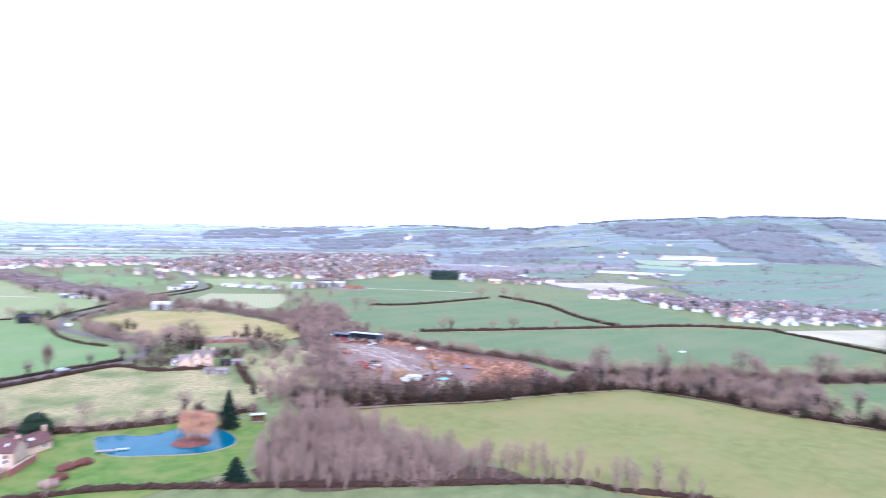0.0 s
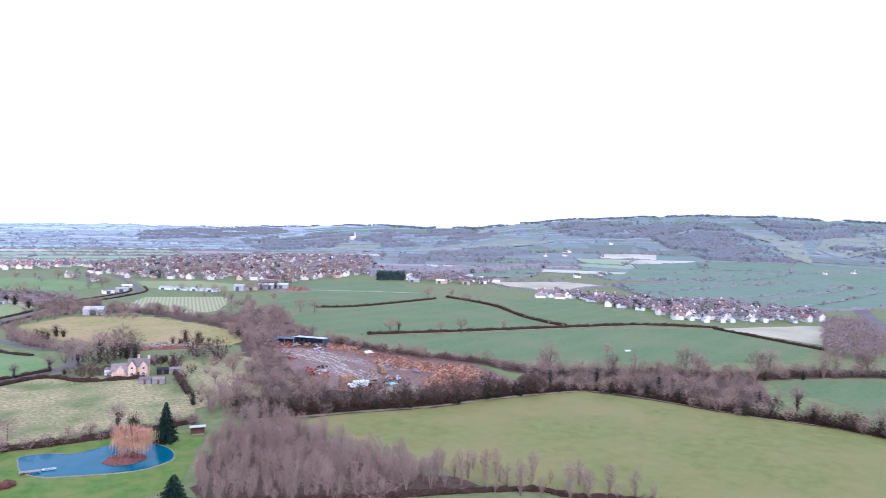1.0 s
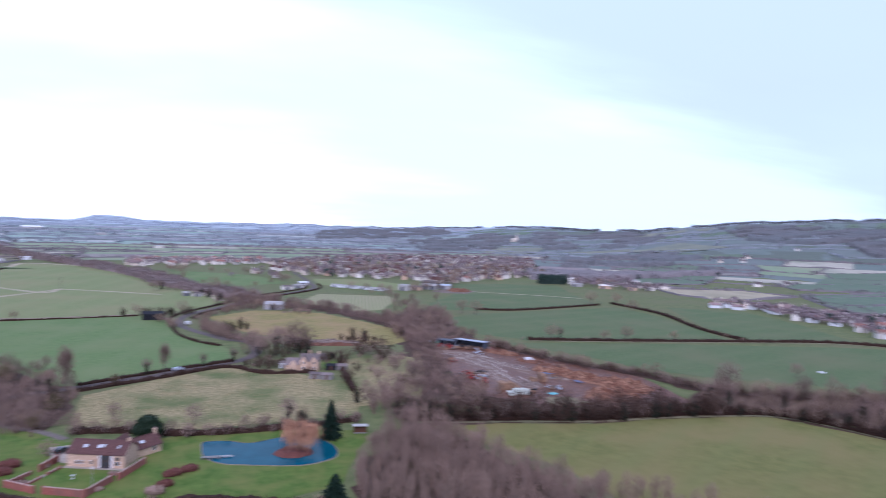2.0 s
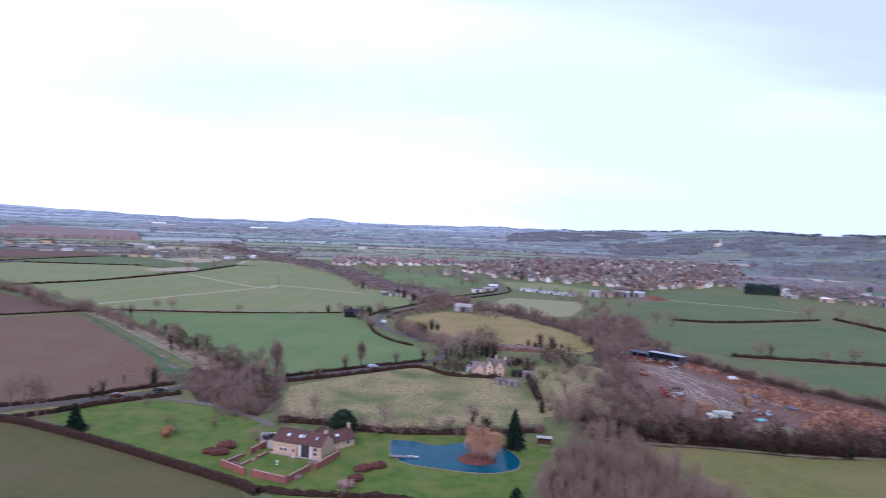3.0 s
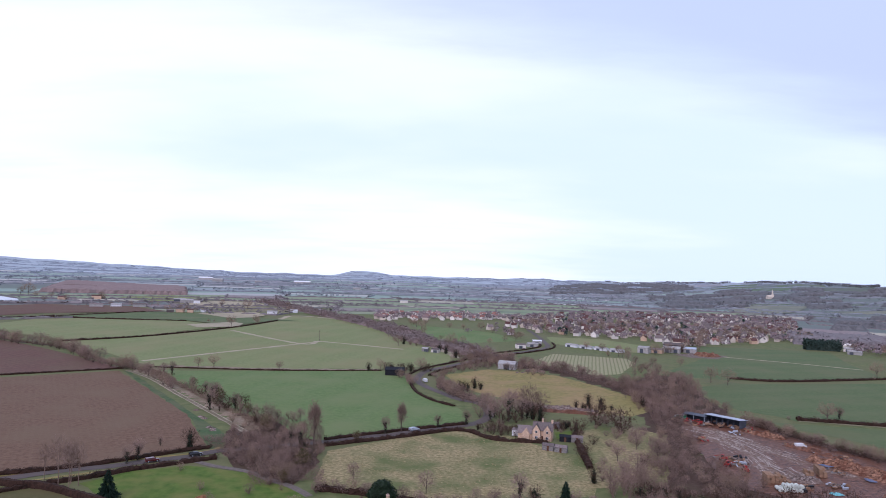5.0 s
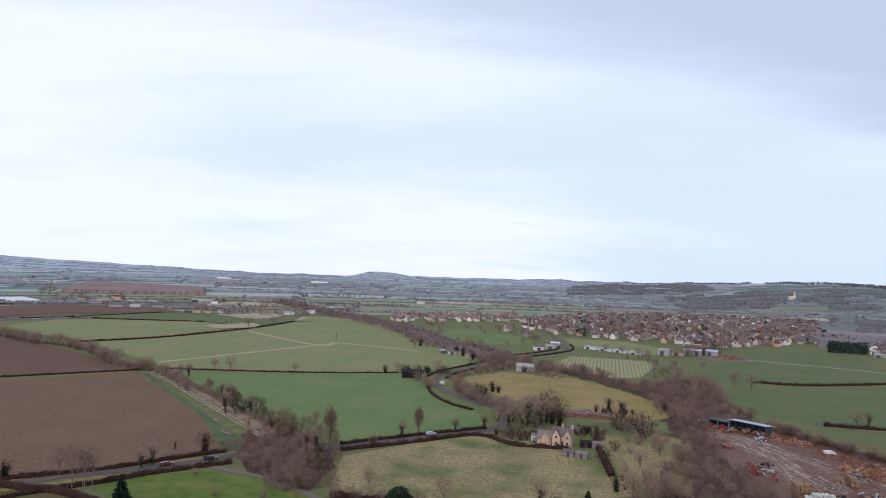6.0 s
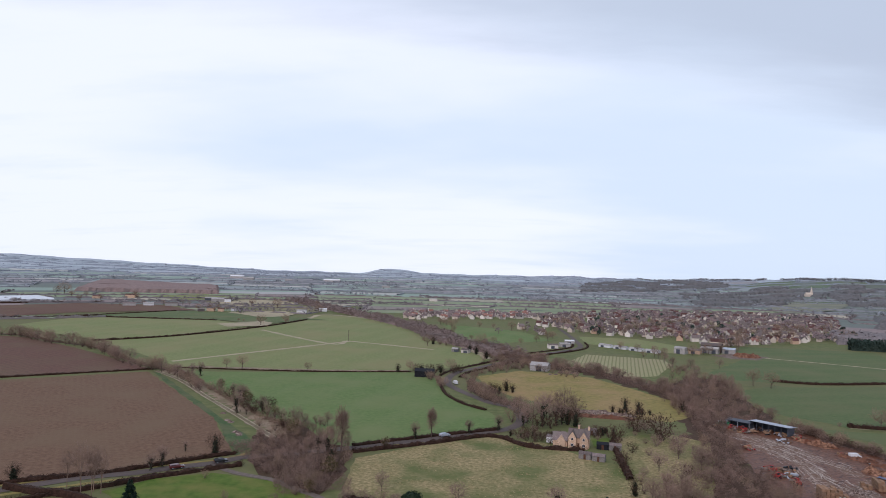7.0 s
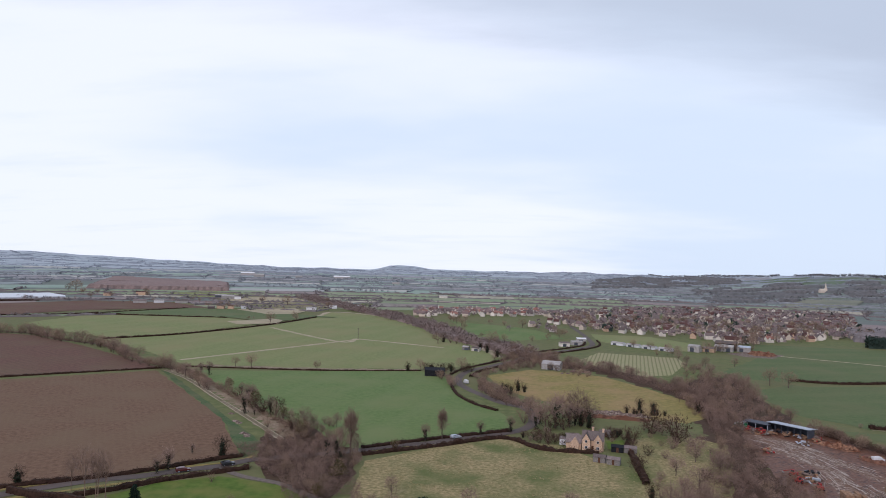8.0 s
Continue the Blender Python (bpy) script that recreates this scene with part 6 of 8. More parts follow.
for x, y, a, m, label in ((93.0, 253.0, 150, RED, "red loader parked in the yard"), (91.6, 245.2, 20, RED, "red loader beside the scrub"), (95.6, 239.6, 100, RED, "red machine beside the scrub"),
                          (99.2, 313.5, 40, RED, "red machine beside the sheds"), (103.6, 311.5, 160, RED, "red tractor beside the sheds"), (99.5, 318.0, 80, GREEN, "green tractor beside the sheds"),
                          (96.5, 319, 10, GREEN, "green machine behind the scrap")):
    loader(x, y, a, m, label)

for x, y, a, m, label in ((97.5, 322, 60, WHITE, "white van parked in the yard"), (101.5, 324, 40, WHITE, "white lorry body in the yard"), (104.2, 327, 15, WHITE, "white van beside the sheds"),
                          (131.3, 276.3, 10, WHITE, "white van beside the earth bank")):
    car(x, y, a, m, label, 4.2, 1.8, 1.8, van=True, z=0.09)


def scrap(x, y, l, w, n, label, seed, materials):
    """A pile of bent sheets, beams and boxes."""
    t = thing("scrap_pile", (x, y, 0.09), rr.uniform(0, 180), label, "scrap", "scrap piles")
    q = random.Random(seed)
    for k in range(n):
        bm = boxed(-q.uniform(0.3, 1.4), -q.uniform(0.1, 0.5), 0, q.uniform(0.3, 1.4), q.uniform(0.1, 0.5), q.uniform(0.08, 0.7))
        bm.transform(pose(q.gauss(0, l / 4), q.gauss(0, w / 4), abs(q.gauss(0, 0.35)), q.uniform(-25, 25), q.uniform(-25, 25), q.uniform(0, 360)))
        part("scrap_piece", bm, materials[k % len(materials)], t)


for k, (x, y, l, w) in enumerate(((100.5, 309, 9, 4), (106, 309.5, 8, 4), (112, 311, 8, 4), (117, 306, 8, 3.5), (122, 303, 6, 4), (95.5, 315, 6, 5), (98.5, 255.5, 7, 4), (97, 248, 6, 4),
                                  (131, 279, 8, 4), (134, 271, 7, 3.5), (139.5, 262, 6, 3.5), (114, 295, 6, 4), (95, 283, 4, 6), (128, 243, 5, 3), (108, 224, 5, 3), (120, 227, 6, 4))):
    scrap(x, y, l, w, 20, "tangled pile of rusty scrap and timber", 60 + k, (RUBBLE, STRAW, (RED, GREYWOOD, BLACKWRAP, SHEET)[k % 4]))
for k, (x, y) in enumerate(((-100.6, 266.4), (-98.6, 265), (-97.6, 262.6), (-111, 284), (-108.6, 281.5), (-118, 296))):
    mound("stone_pile", [(x - 1.3, y - 0.8), (x + 1.2, y - 1), (x + 1.3, y + 0.9), (x - 1.2, y + 1)], 0.9, RUBBLE, "pale pile of stones beside the track", "heap", res=0.35, seed=30 + k)

# ---- town, village and farmsteads ----
HOUSES = {}


def town_house(key, at, turn, w, d, eaves, ridge, wall, roof, label, group, cross=False):
    """A plain two-storey house; kinds are built once and copied."""
    m = pose(at[0], at[1], float(land(at[0], at[1])), 0, 0, turn)
    if key in HOUSES:
        return tagged(copy_thing(HOUSES[key], m), label, "house", group)
    h = new("house")
    h.matrix_basis = m
    tagged(h, label, "house", group)
    part("wall", gable(w, d, eaves, ridge), wall, h)
    part("roof", roof_slabs(w, d, eaves, ridge, over=0.3, thick=0.2), roof, h)
    part("chimney", boxed(w / 2 - 1.1, -0.4, ridge - 0.8, w / 2 - 0.3, 0.4, ridge + 1.1, bevel=0.03), wall if wall is not WHITE else BRICK, h)
    if cross:
        bm = gable(d * 0.6, w * 0.42, eaves, ridge - 0.6)
        bm.transform(pose(-w * 0.2, -d * 0.4, 0, 0, 0, 90))
        part("front_gable", bm, wall, h)
        bm = roof_slabs(d * 0.6, w * 0.42, eaves, ridge - 0.6, over=0.25)
        bm.transform(pose(-w * 0.2, -d * 0.4, 0.004, 0, 0, 90))
        part("gable_roof", bm, roof, h)
    for x in (w * 0.14, w * 0.36):
        part("window", boxed(x - 0.5, -d / 2 - 0.06, 2.5, x + 0.5, -d / 2 - 0.003, 3.4), GLASS, h)
    HOUSES[key] = h
    return h


TYPES = [
    ("stone_a", 6.8, 4.8, 3.4, 5.8, CREAM, SLATE, "stone-built town house with a stone-slate roof", True),
    ("stone_b", 6.0, 4.8, 3.4, 5.7, STONE, TILE, "stone-built town house with a brown tiled roof", True),
    ("pale_a", 6.4, 4.6, 3.4, 5.6, RENDERED, SLATE, "pale rendered town house with a brown roof", True),
    ("pale_b", 8.4, 5.2, 3.6, 6.0, RENDERED, SLATE, "pair of pale rendered houses under a grey roof", False),
    ("brick_a", 6.6, 5.0, 3.6, 6.2, CREAM, REDTILE, "stone-coloured house with a red tiled roof", False),
    ("red_a", 7.0, 5.0, 3.4, 5.6, RENDERED, REDROOF, "pale house with a bright red clay roof", True),
    ("terrace", 12, 5.2, 3.7, 6.2, CREAM, TILE, "terrace of stone-coloured houses with brown roofs", False),
]
hr = random.Random(77)


def settle(poly, count, gap, group, seed, lean, kinds, avoid=()):
    for x, y in spots(poly, count, gap, seed):
        if any(inside((x, y), a) for a in avoid):
            continue
        t = hr.choice(kinds)
        street = lean + 50 * noise.noise((x / 160, y / 160, 1))
        key, w, d, e, rg, wall, roof, label, cross = t
        town_house(key, (x, y), street + hr.choice((0, 0, 90, 180)) + hr.uniform(-6, 6), w, d, e, rg, wall, roof, label, group, cross)


town_spots = [p for p in spots(TOWN_MAIN, 500, 10.2, 31)]
rest = []
for x, y in town_spots:
    street = -20 + 50 * noise.noise((x / 160, y / 160, 1)) + hr.choice((0, 0, 90, 270, 180)) + hr.uniform(-8, 8)
    if y < 720:
        key, w, d, e, rg, wall, roof, label, cross = hr.choice(TYPES[:4] + TYPES[:4] + TYPES)
        town_house(key, (x, y), street, w, d, e, rg, wall, roof, label, "town houses", cross)
    else:
        rest.append((x, y, street, hr.choice((0, 0, 0, 0, 1, 1, 2))))
# the far streets of the town, too small to pick apart
far_wall, far_roof = {}, {}
for x, y, street, k in rest:
    w, d = hr.uniform(5.0, 8.2), hr.uniform(4.2, 5.0)
    for shape, store, m in ((gable(w, d, 3.4, 5.6), far_wall, (CREAM, RENDERED, CREAM)[k]), (roof_slabs(w, d, 3.4, 5.6, over=0.3, thick=0.2), far_roof, (SLATE, TILE, REDTILE)[k])):
        shape.transform(pose(x, y, float(land(x, y)), 0, 0, street))
        v, f = store.setdefault(m.name, ([], [], m))[:2]
        n = len(v)
        shape.verts.index_update()
        v.extend(tuple(q.co) for q in shape.verts)
        f.extend(tuple(q.index + n for q in g.verts) for g in shape.faces)
        shape.free()
for store, name, label in ((far_wall, "far_house_walls", "stone and rendered walls of the far streets"), (far_roof, "far_house_roofs", "brown and grey roofs of the far streets")):
    for v, f, m in store.values():
        tagged(part(name, solid(v, f), m), label, "houses", kind="stuff")
settle(TOWN_EDGE, 64, 8, "west end houses", 32, 0, [TYPES[2], TYPES[3], TYPES[4], TYPES[5], TYPES[5]])
settle(TOWN_MID, 2, 16, "farmstead houses", 33, 30, TYPES[:3])
VILLAGE_TYPES = [("white_a", 7.4, 5.0, 2.7, 4.4, WHITE, SLATE, "white rendered village house with a grey roof", True),
                 ("white_b", 9, 5.0, 2.6, 4.2, WHITE, REDTILE, "white rendered village house with a red roof", False), TYPES[4], TYPES[2]]
settle(VILLAGE_R, 30, 11, "village houses", 34, -40, VILLAGE_TYPES)
settle(CARAVAN_PARK, 30, 10, "village houses", 38, -28, VILLAGE_TYPES[:2] + [TYPES[2], TYPES[3], TYPES[5]])
settle([(365, 470), (420, 490), (428, 455), (380, 440)], 8, 12, "village houses", 35, -30, VILLAGE_TYPES[:2] + [TYPES[0]])
for x, y, w, label in ((856, 970, 16, "large pale house on the hillside"), (880, 985, 9, "pale cottage on the hillside"), (1035, 1030, 14, "large stone house on the hillside"),
                       (800, 960, 10, "pale cottage on the hillside"), (830, 940, 18, "long pale farm building on the hillside"), (590, 640, 12, "pale stone hill farm building"), (640, 650, 16, "pale stone hill farm building"),
                       (1010, 560, 14, "pale farm building on the hillside"), (1060, 545, 12, "pale farm building on the hillside")):
    t = hr.choice((TYPES[0], TYPES[2], TYPES[3]))
    town_house(t[0], (x, y), hr.uniform(-40, 20), *t[1:7], label, "hillside houses", t[8])


def long_shed(x, y, turn, l, w, h, wall, roof, label, group="farm sheds", name="farm_shed"):
    s = thing(name, (x, y), turn, label, "shed", group)
    part("wall", gable(l, w, h, h + w * 0.16), wall, s)
    part("roof", roof_slabs(l, w, h, h + w * 0.16, over=0.25, thick=0.14), roof, s)
    for k in range(max(1, int(l / 7)) if y < 700 else 0):
        part("door", boxed(-l / 2 + 2 + k * 7, -w / 2 - 0.06, 0, -l / 2 + 5 + k * 7, -w / 2 - 0.003, h * 0.8), CLADDING, s)


for k in range(4):
    long_shed(90 + k * 11, 601.5 - k * 9.0, -40 + (k % 2) * 3, 11.5, 5, 1.9, WHITE, GREYROOF, "long low white shed at the town's edge", "white sheds")
for x, y, a, l, w, h, wl, rf, label in (
        (177, 600, -25, 16, 10, 5.5, BLACKWOOD, SLATE, "dark open-sided barn with a grey roof"), (172, 588, -25, 14, 8, 4, GREYROOF, GREYROOF, "grey sheet-clad farm shed"),
        (188, 590, -25, 10, 7, 3.6, GREYROOF, SHEET, "grey workshop beside the barn"), (146, 577, -35, 9, 7, 4.5, GREYROOF, GREYROOF, "grey gabled workshop beside a track"), (158, 580, -30, 9, 6, 3, STONE, SLATE, "stone farm building with slates"),
        (54, 590, 10, 9, 5, 2.8, GREYROOF, GREYROOF, "grey sheet-clad farm shed"), (43, 577, 14, 8, 5, 3, RENDERED, SLATE, "stone farm building with slates"), (60, 612, 5, 8, 5, 3, GREYROOF, WHITE, "pale-roofed farm shed by the road"),
        (-26, 527, -18, 6, 4.5, 2.4, RENDERED, SLATE, "low farm outbuilding beside the road"), (-34, 531, -18, 5, 4, 2.4, GREYWOOD, GREYROOF, "low farm outbuilding beside the road"),
        (-366, 812, 30, 8, 5, 2.6, SLATE, SLATE, "distant grey sheet-roofed farm shed"), (-420, 990, 20, 22, 12, 4.5, GREYROOF, GREYROOF, "distant grey sheet-roofed farm shed"), (-405, 985, 20, 9, 7, 5, WHITE, SLATE, "distant white farmhouse with slates"),
        (-440, 1005, 20, 16, 10, 4.5, CLADDING, GREYROOF, "distant dark-walled farm shed"), (-333, 832, 30, 6, 5, 3.4, WHITE, SLATE, "distant white farmhouse with slates"), (-570, 1010, 10, 14, 9, 5, STONE, TILE, "distant stone barn among trees"),
        (-484, 857, 28, 16, 8, 3.6, GREYROOF, SLATE, "distant farm shed with grey slates"), (-466, 872, 28, 13, 7, 3.0, WHITE, GREYROOF, "distant low white farm building"), (-440, 883, 28, 16, 9, 3.6, GREYROOF, SLATE, "distant farm shed with grey slates"),
        (-357, 820, 8, 9, 6, 3.8, STONE, SLATE, "distant stone farmhouse among trees"), (-345, 822, 8, 7, 5, 3.2, STONE, TILE, "distant stone farmhouse among trees"), (-602, 973, 8, 11, 6, 3.6, STONE, TILE, "distant stone barn beside the plantation"),
        (-250, 845, 10, 12, 6, 3, WHITE, GREYROOF, "white mobile building in the paddocks"), (-232, 880, 15, 10, 5, 3, WHITE, WHITE, "white mobile building in the paddocks"),
        (-205, 905, 15, 10, 6, 2.6, WHITE, WHITE, "white roofed building in the paddocks"), (-520, 2050, 5, 50, 20, 6, GREYROOF, WHITE, "distant white warehouse on the plain"), (-860, 2150, 5, 44, 18, 6, GREYROOF, WHITE, "distant white warehouse on the plain"),
        (-640, 2000, 8, 20, 12, 5, GREYROOF, GREYROOF, "distant pale warehouse on the plain"), (-760, 1990, 8, 30, 16, 7, GREYROOF, GREYROOF, "distant grey warehouse on the plain"), (-300, 1750, 8, 20, 9, 4, GREYROOF, GREYROOF, "distant white building on the plain"),
        (-120, 1200, 8, 14, 7, 4, RENDERED, GREYROOF, "distant pale building on the plain")):
    long_shed(x, y, a, l, w, h, wl, rf, label)
ir = random.Random(9)
for x, y in spots(INDUST_A, 20, 21, 36):
    long_shed(x, y, -35 + ir.choice((0, 90)), ir.uniform(8, 16), ir.uniform(5, 7.5), ir.uniform(2.6, 3.8), ir.choice((RENDERED, STONE, GREYROOF, RENDERED)), ir.choice((GREYROOF, SLATE, SLATE, RENDERED)),
              "pale building on a small industrial estate", "industrial estate", "works_building")
hedge("conifer_screen", [(314, 654), (329, 653), (343, 649)], 9.5, 7, "tall dark clipped conifer screen", density=50, material=FARPINE, leaf=True, rough=0.05, clipped=True)
mound("soil_mound", [(186, 578), (196, 580), (208, 571), (200, 563), (188, 566)], 2.4, SPOIL, "orange soil heap on a building plot", "heap", res=1.2, rough=0.6)
draped("building_plot", [(168, 572), (192, 590), (214, 574), (196, 552), (178, 556)], RUBBLE, 0.11, "bare stony building plot", "plot", ragged=1)
ribbon("farm_track", [(196, 574), (232, 556), (262, 540), (292, 520)], 3, TRACK, 0.1, "pale track across the wheat field", "track", wob=0.3)

first = None
cr = random.Random(4)
for x, y in spots([(399, 297), (388, 317), (420, 330), (470, 300), (500, 288), (464, 266)], 20, 6.6, 37):
    m = pose(x, y, float(land(x, y)), 0, 0, 62 + cr.choice((0, 0, 0, -90)) + cr.uniform(-5, 5))
    if first is None:
        first = new("mobile_home")
        tagged(first, "white static mobile home with a low-pitched roof", "mobile home", "mobile home park")
        part("wall", gable(6.6, 3.4, 2.2, 3.2), WHITE, first)
        part("roof", roof_slabs(6.6, 3.4, 2.2, 3.2, over=0.2, thick=0.08), GREYROOF, first)
        for wx in (-2, 2):
            part("window", boxed(wx - 0.7, -1.76, 1.0, wx + 0.7, -1.703, 1.8), GLASS, first)
        part("skirt", boxed(-3.2, -1.73, -0.2, 3.2, 1.73, 0.4), GREYWOOD, first)
        first.matrix_basis = m
    else:
        copy_thing(first, m)

church = thing("hill_church", (764, 1760), 15, "pale stone church with a spire on the hillside", "church")
part("tower", boxed(-2.6, -2.6, -3, 2.6, 2.6, 11, bevel=0.1), CREAM, church)
bm = bmesh.new()
bmesh.ops.create_cone(bm, segments=8, radius1=2.6, radius2=0.1, depth=14, cap_ends=True, matrix=Matrix.Translation((0, 0, 18)))
part("spire", bm, CREAM, church)
bm = gable(15, 8, 6, 10)
bm.transform(pose(-9, 0, 0))
part("nave", bm, CREAM, church)
glass = thing("glasshouses", (-690, 890), 52, "long pale glasshouses on the plain", "glasshouse")
for k in range(8):
    bm = gable(110, 9, 1.8, 3.2)
    bm.transform(pose(0, (k - 4) * 9.3, 0))
    part("glass_bay", bm, SKYLIGHT, glass)
wood_ps = thing("telegraph_pole", (-127, 572), 0, "tall dark telegraph pole beside the farm track", "pole")
part("pole", boxed(-0.15, -0.15, -0.5, 0.15, 0.15, 9), POLE, wood_ps)
part("crossarm", boxed(-0.9, -0.08, 8.3, 0.9, 0.08, 8.5), POLE, wood_ps)
trig = thing("white_trough", (259.6, 235.0), 0, "small white trough in the wheat field", "trough")
part("tank", boxed(-1.6, -0.6, 0, 1.6, 0.6, 0.7, bevel=0.08), WHITE, trig)

# ---- hedges ----
LOW = "low dark leafless field hedge"
for pts, h, w, label in (
        (H_A, 1.4, 1.5, LOW), (H_B, 1.2, 1.2, LOW), (H_C, 2.0, 2.2, LOW), (H_D, 2.0, 2.4, LOW), (H_E, 2.0, 2.0, LOW),
        (H_NS, 2.0, 1.8, "dark clipped roadside hedge"), (H_SS, 2.0, 1.9, "dark clipped roadside hedge"),
        (H_N2, 1.9, 1.8, "dark clipped roadside hedge"), (H_S2, 2.2, 2.2, "dark roadside hedge beside the pasture"),
        (BEND_H, 1.6, 1.8, "dark hedge round the road bend"), (H_LANE, 2.4, 2.6, "tall dark hedge beside the cottage"),
        (H_R1, 2.4, 2.4, LOW), (H_R2, 2.2, 2.4, LOW), (H_R3, 2.2, 2.2, LOW), (H_R4, 2.6, 2.6, LOW),
        (H_BOT, 1.8, 2.2, "brown hedge along the lower field"), (H_POND, 2.6, 2.6, "dark leafless hedge behind the pond")):
    hedge("hedge", pts, h, w, label)
hedge("garden_hedge", H_GARD, 2.0, 1.9, "long clipped brown beech hedge round the garden", clipped=True, density=90, rough=0.1)
# Undergrowth coloured dark to carry the shade beneath the tree lines.
hedge("tree_line_undergrowth", TL_1, 3.2, 4.5, "dark scrubby undergrowth of the tree line", density=110, rough=0.5, thick=0.05, core=False, category="undergrowth")
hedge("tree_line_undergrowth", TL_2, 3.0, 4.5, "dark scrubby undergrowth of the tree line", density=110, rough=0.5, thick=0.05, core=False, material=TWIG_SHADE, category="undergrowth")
hedge("copse_undergrowth", [(-86, 255), (-75, 240), (-66, 232), (-58, 220), (-52, 206)], 2.2, 22, "brown undergrowth of the roadside copse", density=260, rough=0.5, thick=0.05, core=False, material=TWIG, category="undergrowth")
hedge("thicket_undergrowth", [(50, 186), (58, 165), (66, 142), (74, 128)], 1.8, 30, "pinkish-brown undergrowth of the willow thicket", density=420, rough=0.4, thick=0.04, core=False, material=TWIG_PALE, category="undergrowth")
hedge("hedge", [(-643, 809), (-598, 850), (-547, 901)], 3.2, 4, "dark hedge before the glasshouses", rough=0.3)
# Low dark twig bands added where shade lies at the tree line's foot.
hedge("hedge_bottom", TL_1[:6], 1.5, 2.6, "dark hedge bottom along the field edge", density=30)
hedge("hedge_bottom", TL_1[5:], 1.5, 2.6, "dark hedge bottom along the field edge", density=30)
hedge("ditch_brambles", [(x + 4, y + 3.5) for x, y in DITCH], 1.8, 3.0, "tan brambles along a ditch", density=60, rough=0.7, thick=0.05, core=False, material=TWIG_TAN, category="undergrowth")
hedge("belt_undergrowth", BELT_1[:8], 2.4, 14.0, "brown scrub under a belt of trees", density=110, rough=0.5, thick=0.05, core=False, material=TWIG, category="undergrowth")
hedge("belt_undergrowth", BELT_2, 2.2, 14.0, "brown scrub under a belt of trees", density=130, rough=0.5, thick=0.05, core=False, material=TWIG, category="undergrowth")

side = smooth_line(ROAD_MAIN[22:30], 6)
for s_ in (-1, 1):
    pts = []
    for (x0, y0), (x1, y1) in zip(side[::3], side[3::3]):
        l_ = math.hypot(x1 - x0, y1 - y0)
        pts.append((x0 - (y1 - y0) / l_ * 6.2 * s_, y0 + (x1 - x0) / l_ * 6.2 * s_))
    hedge("hedge", pts, 1.5, 1.8, "dark scrubby hedge beside the road", rough=0.6)

# ---- trees ----
r = random.Random(5)


def pick(*keys):
    return r.choice(keys)


BROAD = ("broad0", "broad1", "broad2", "broad3")
WHIP = ("whip0", "whip1", "whip2")
SCRUB = ("scrub0", "scrub1", "scrub2")
TAN = ("tan0", "tan1")
GREENS = ("evergreen0", "evergreen1")
for x, y in spots(THICKET, 165, 2.5, 3):
    plant(pick(*WHIP), x, y, r.uniform(0.5, 0.85), "willow thicket", tall=1.2)
for x, y in spots(COPSE_ROAD, 58, 3.0, 4):
    plant(pick(*BROAD, *TAN, *TAN, "whip0", "whip1", *SCRUB), x, y, r.uniform(0.48, 0.74), "roadside copse")
for x, y in spots(COPSE_ROAD, 90, 2.0, 5):
    plant(pick(*SCRUB, *TAN), x, y, r.uniform(0.5, 0.95), "roadside copse")
plant("poplar", -54.3, 246.8, 1.05)
for key, x, y, size in (("olive0", -51.7, 221.2, 0.95), ("olive1", -78.2, 267.7, 0.98), ("olive1", -40.4, 256.6, 0.62), ("olive0", -53.5, 205.5, 0.75), ("ivy1", -59, 245.6, 0.74), ("ivy2", -61.5, 243, 0.7),
                        ("broad1", -59.2, 214.1, 0.92), ("evergreen0", -55, 236, 0.95), ("evergreen1", -54, 229, 1.0), ("tan0", -95, 277.1, 1.2), ("tan1", -86.7, 271.8, 1.05), ("ivy0", -112.5, 296.9, 0.92), ("ivy2", -107.3, 294.9, 0.45)):
    plant(key, x, y, size, "roadside copse")
# field edge below the yard: mixed thorns, many of them ivied
for x, y in along(TL_1[:6], 1.7, 6, 6):
    plant(pick("shade0", "shade1", "shade0", *GREENS, *GREENS, "scrub0"), x, y, r.uniform(0.92, 1.34), "field edge tree line")
for x, y in along(TL_1[5:], 2.2, 6, 61):
    plant(pick("shade0", "shade1", *TAN, *TAN, "evergreen0"), x, y, r.uniform(0.79, 1.28), "field edge tree line")
for x, y in along([(p[0] + 6, p[1] + 9) for p in TL_1[5:]], 4.2, 8, 62):
    plant(pick(*TAN, *TAN, *TAN, "whip2", "ivy1"), x, y, r.uniform(0.9, 1.35), "field edge tree line")
for x, y in along(TL_2, 2.3, 7, 7):
    plant(pick(*SCRUB, *SCRUB, *TAN), x, y, r.uniform(0.92, 1.34), "back tree line")
for x, y in along(TL_2[3:], 3.8, 9, 71):
    plant(pick(*TAN, *TAN, *TAN, "whip2", "broad2"), x, y, r.uniform(1.1, 1.7), "back tree line")
for x, y in along(BELT_1[:8], 1.7, 15, 8):
    plant(pick(*SCRUB, *TAN, *BROAD), x, y, r.uniform(0.61, 0.98), "stream belt")
for x, y in spots(SCRUB_MID, 190, 2.9, 20):
    plant(pick(*SCRUB, *SCRUB, *TAN, "whip0", "broad1"), x, y, r.uniform(0.75, 1.15), "stream belt")
for x, y in spots(BETWEEN_LINES, 64, 3.6, 201):
    plant(pick(*SCRUB, *TAN, *TAN, "whip2"), x, y, r.uniform(0.85, 1.35), "back tree line")
for x, y in spots(SCRUB_FARM, 16, 4, 21):
    plant(pick(*SCRUB, "broad0", "tan1"), x, y, r.uniform(0.7, 1.1), "farm trees")
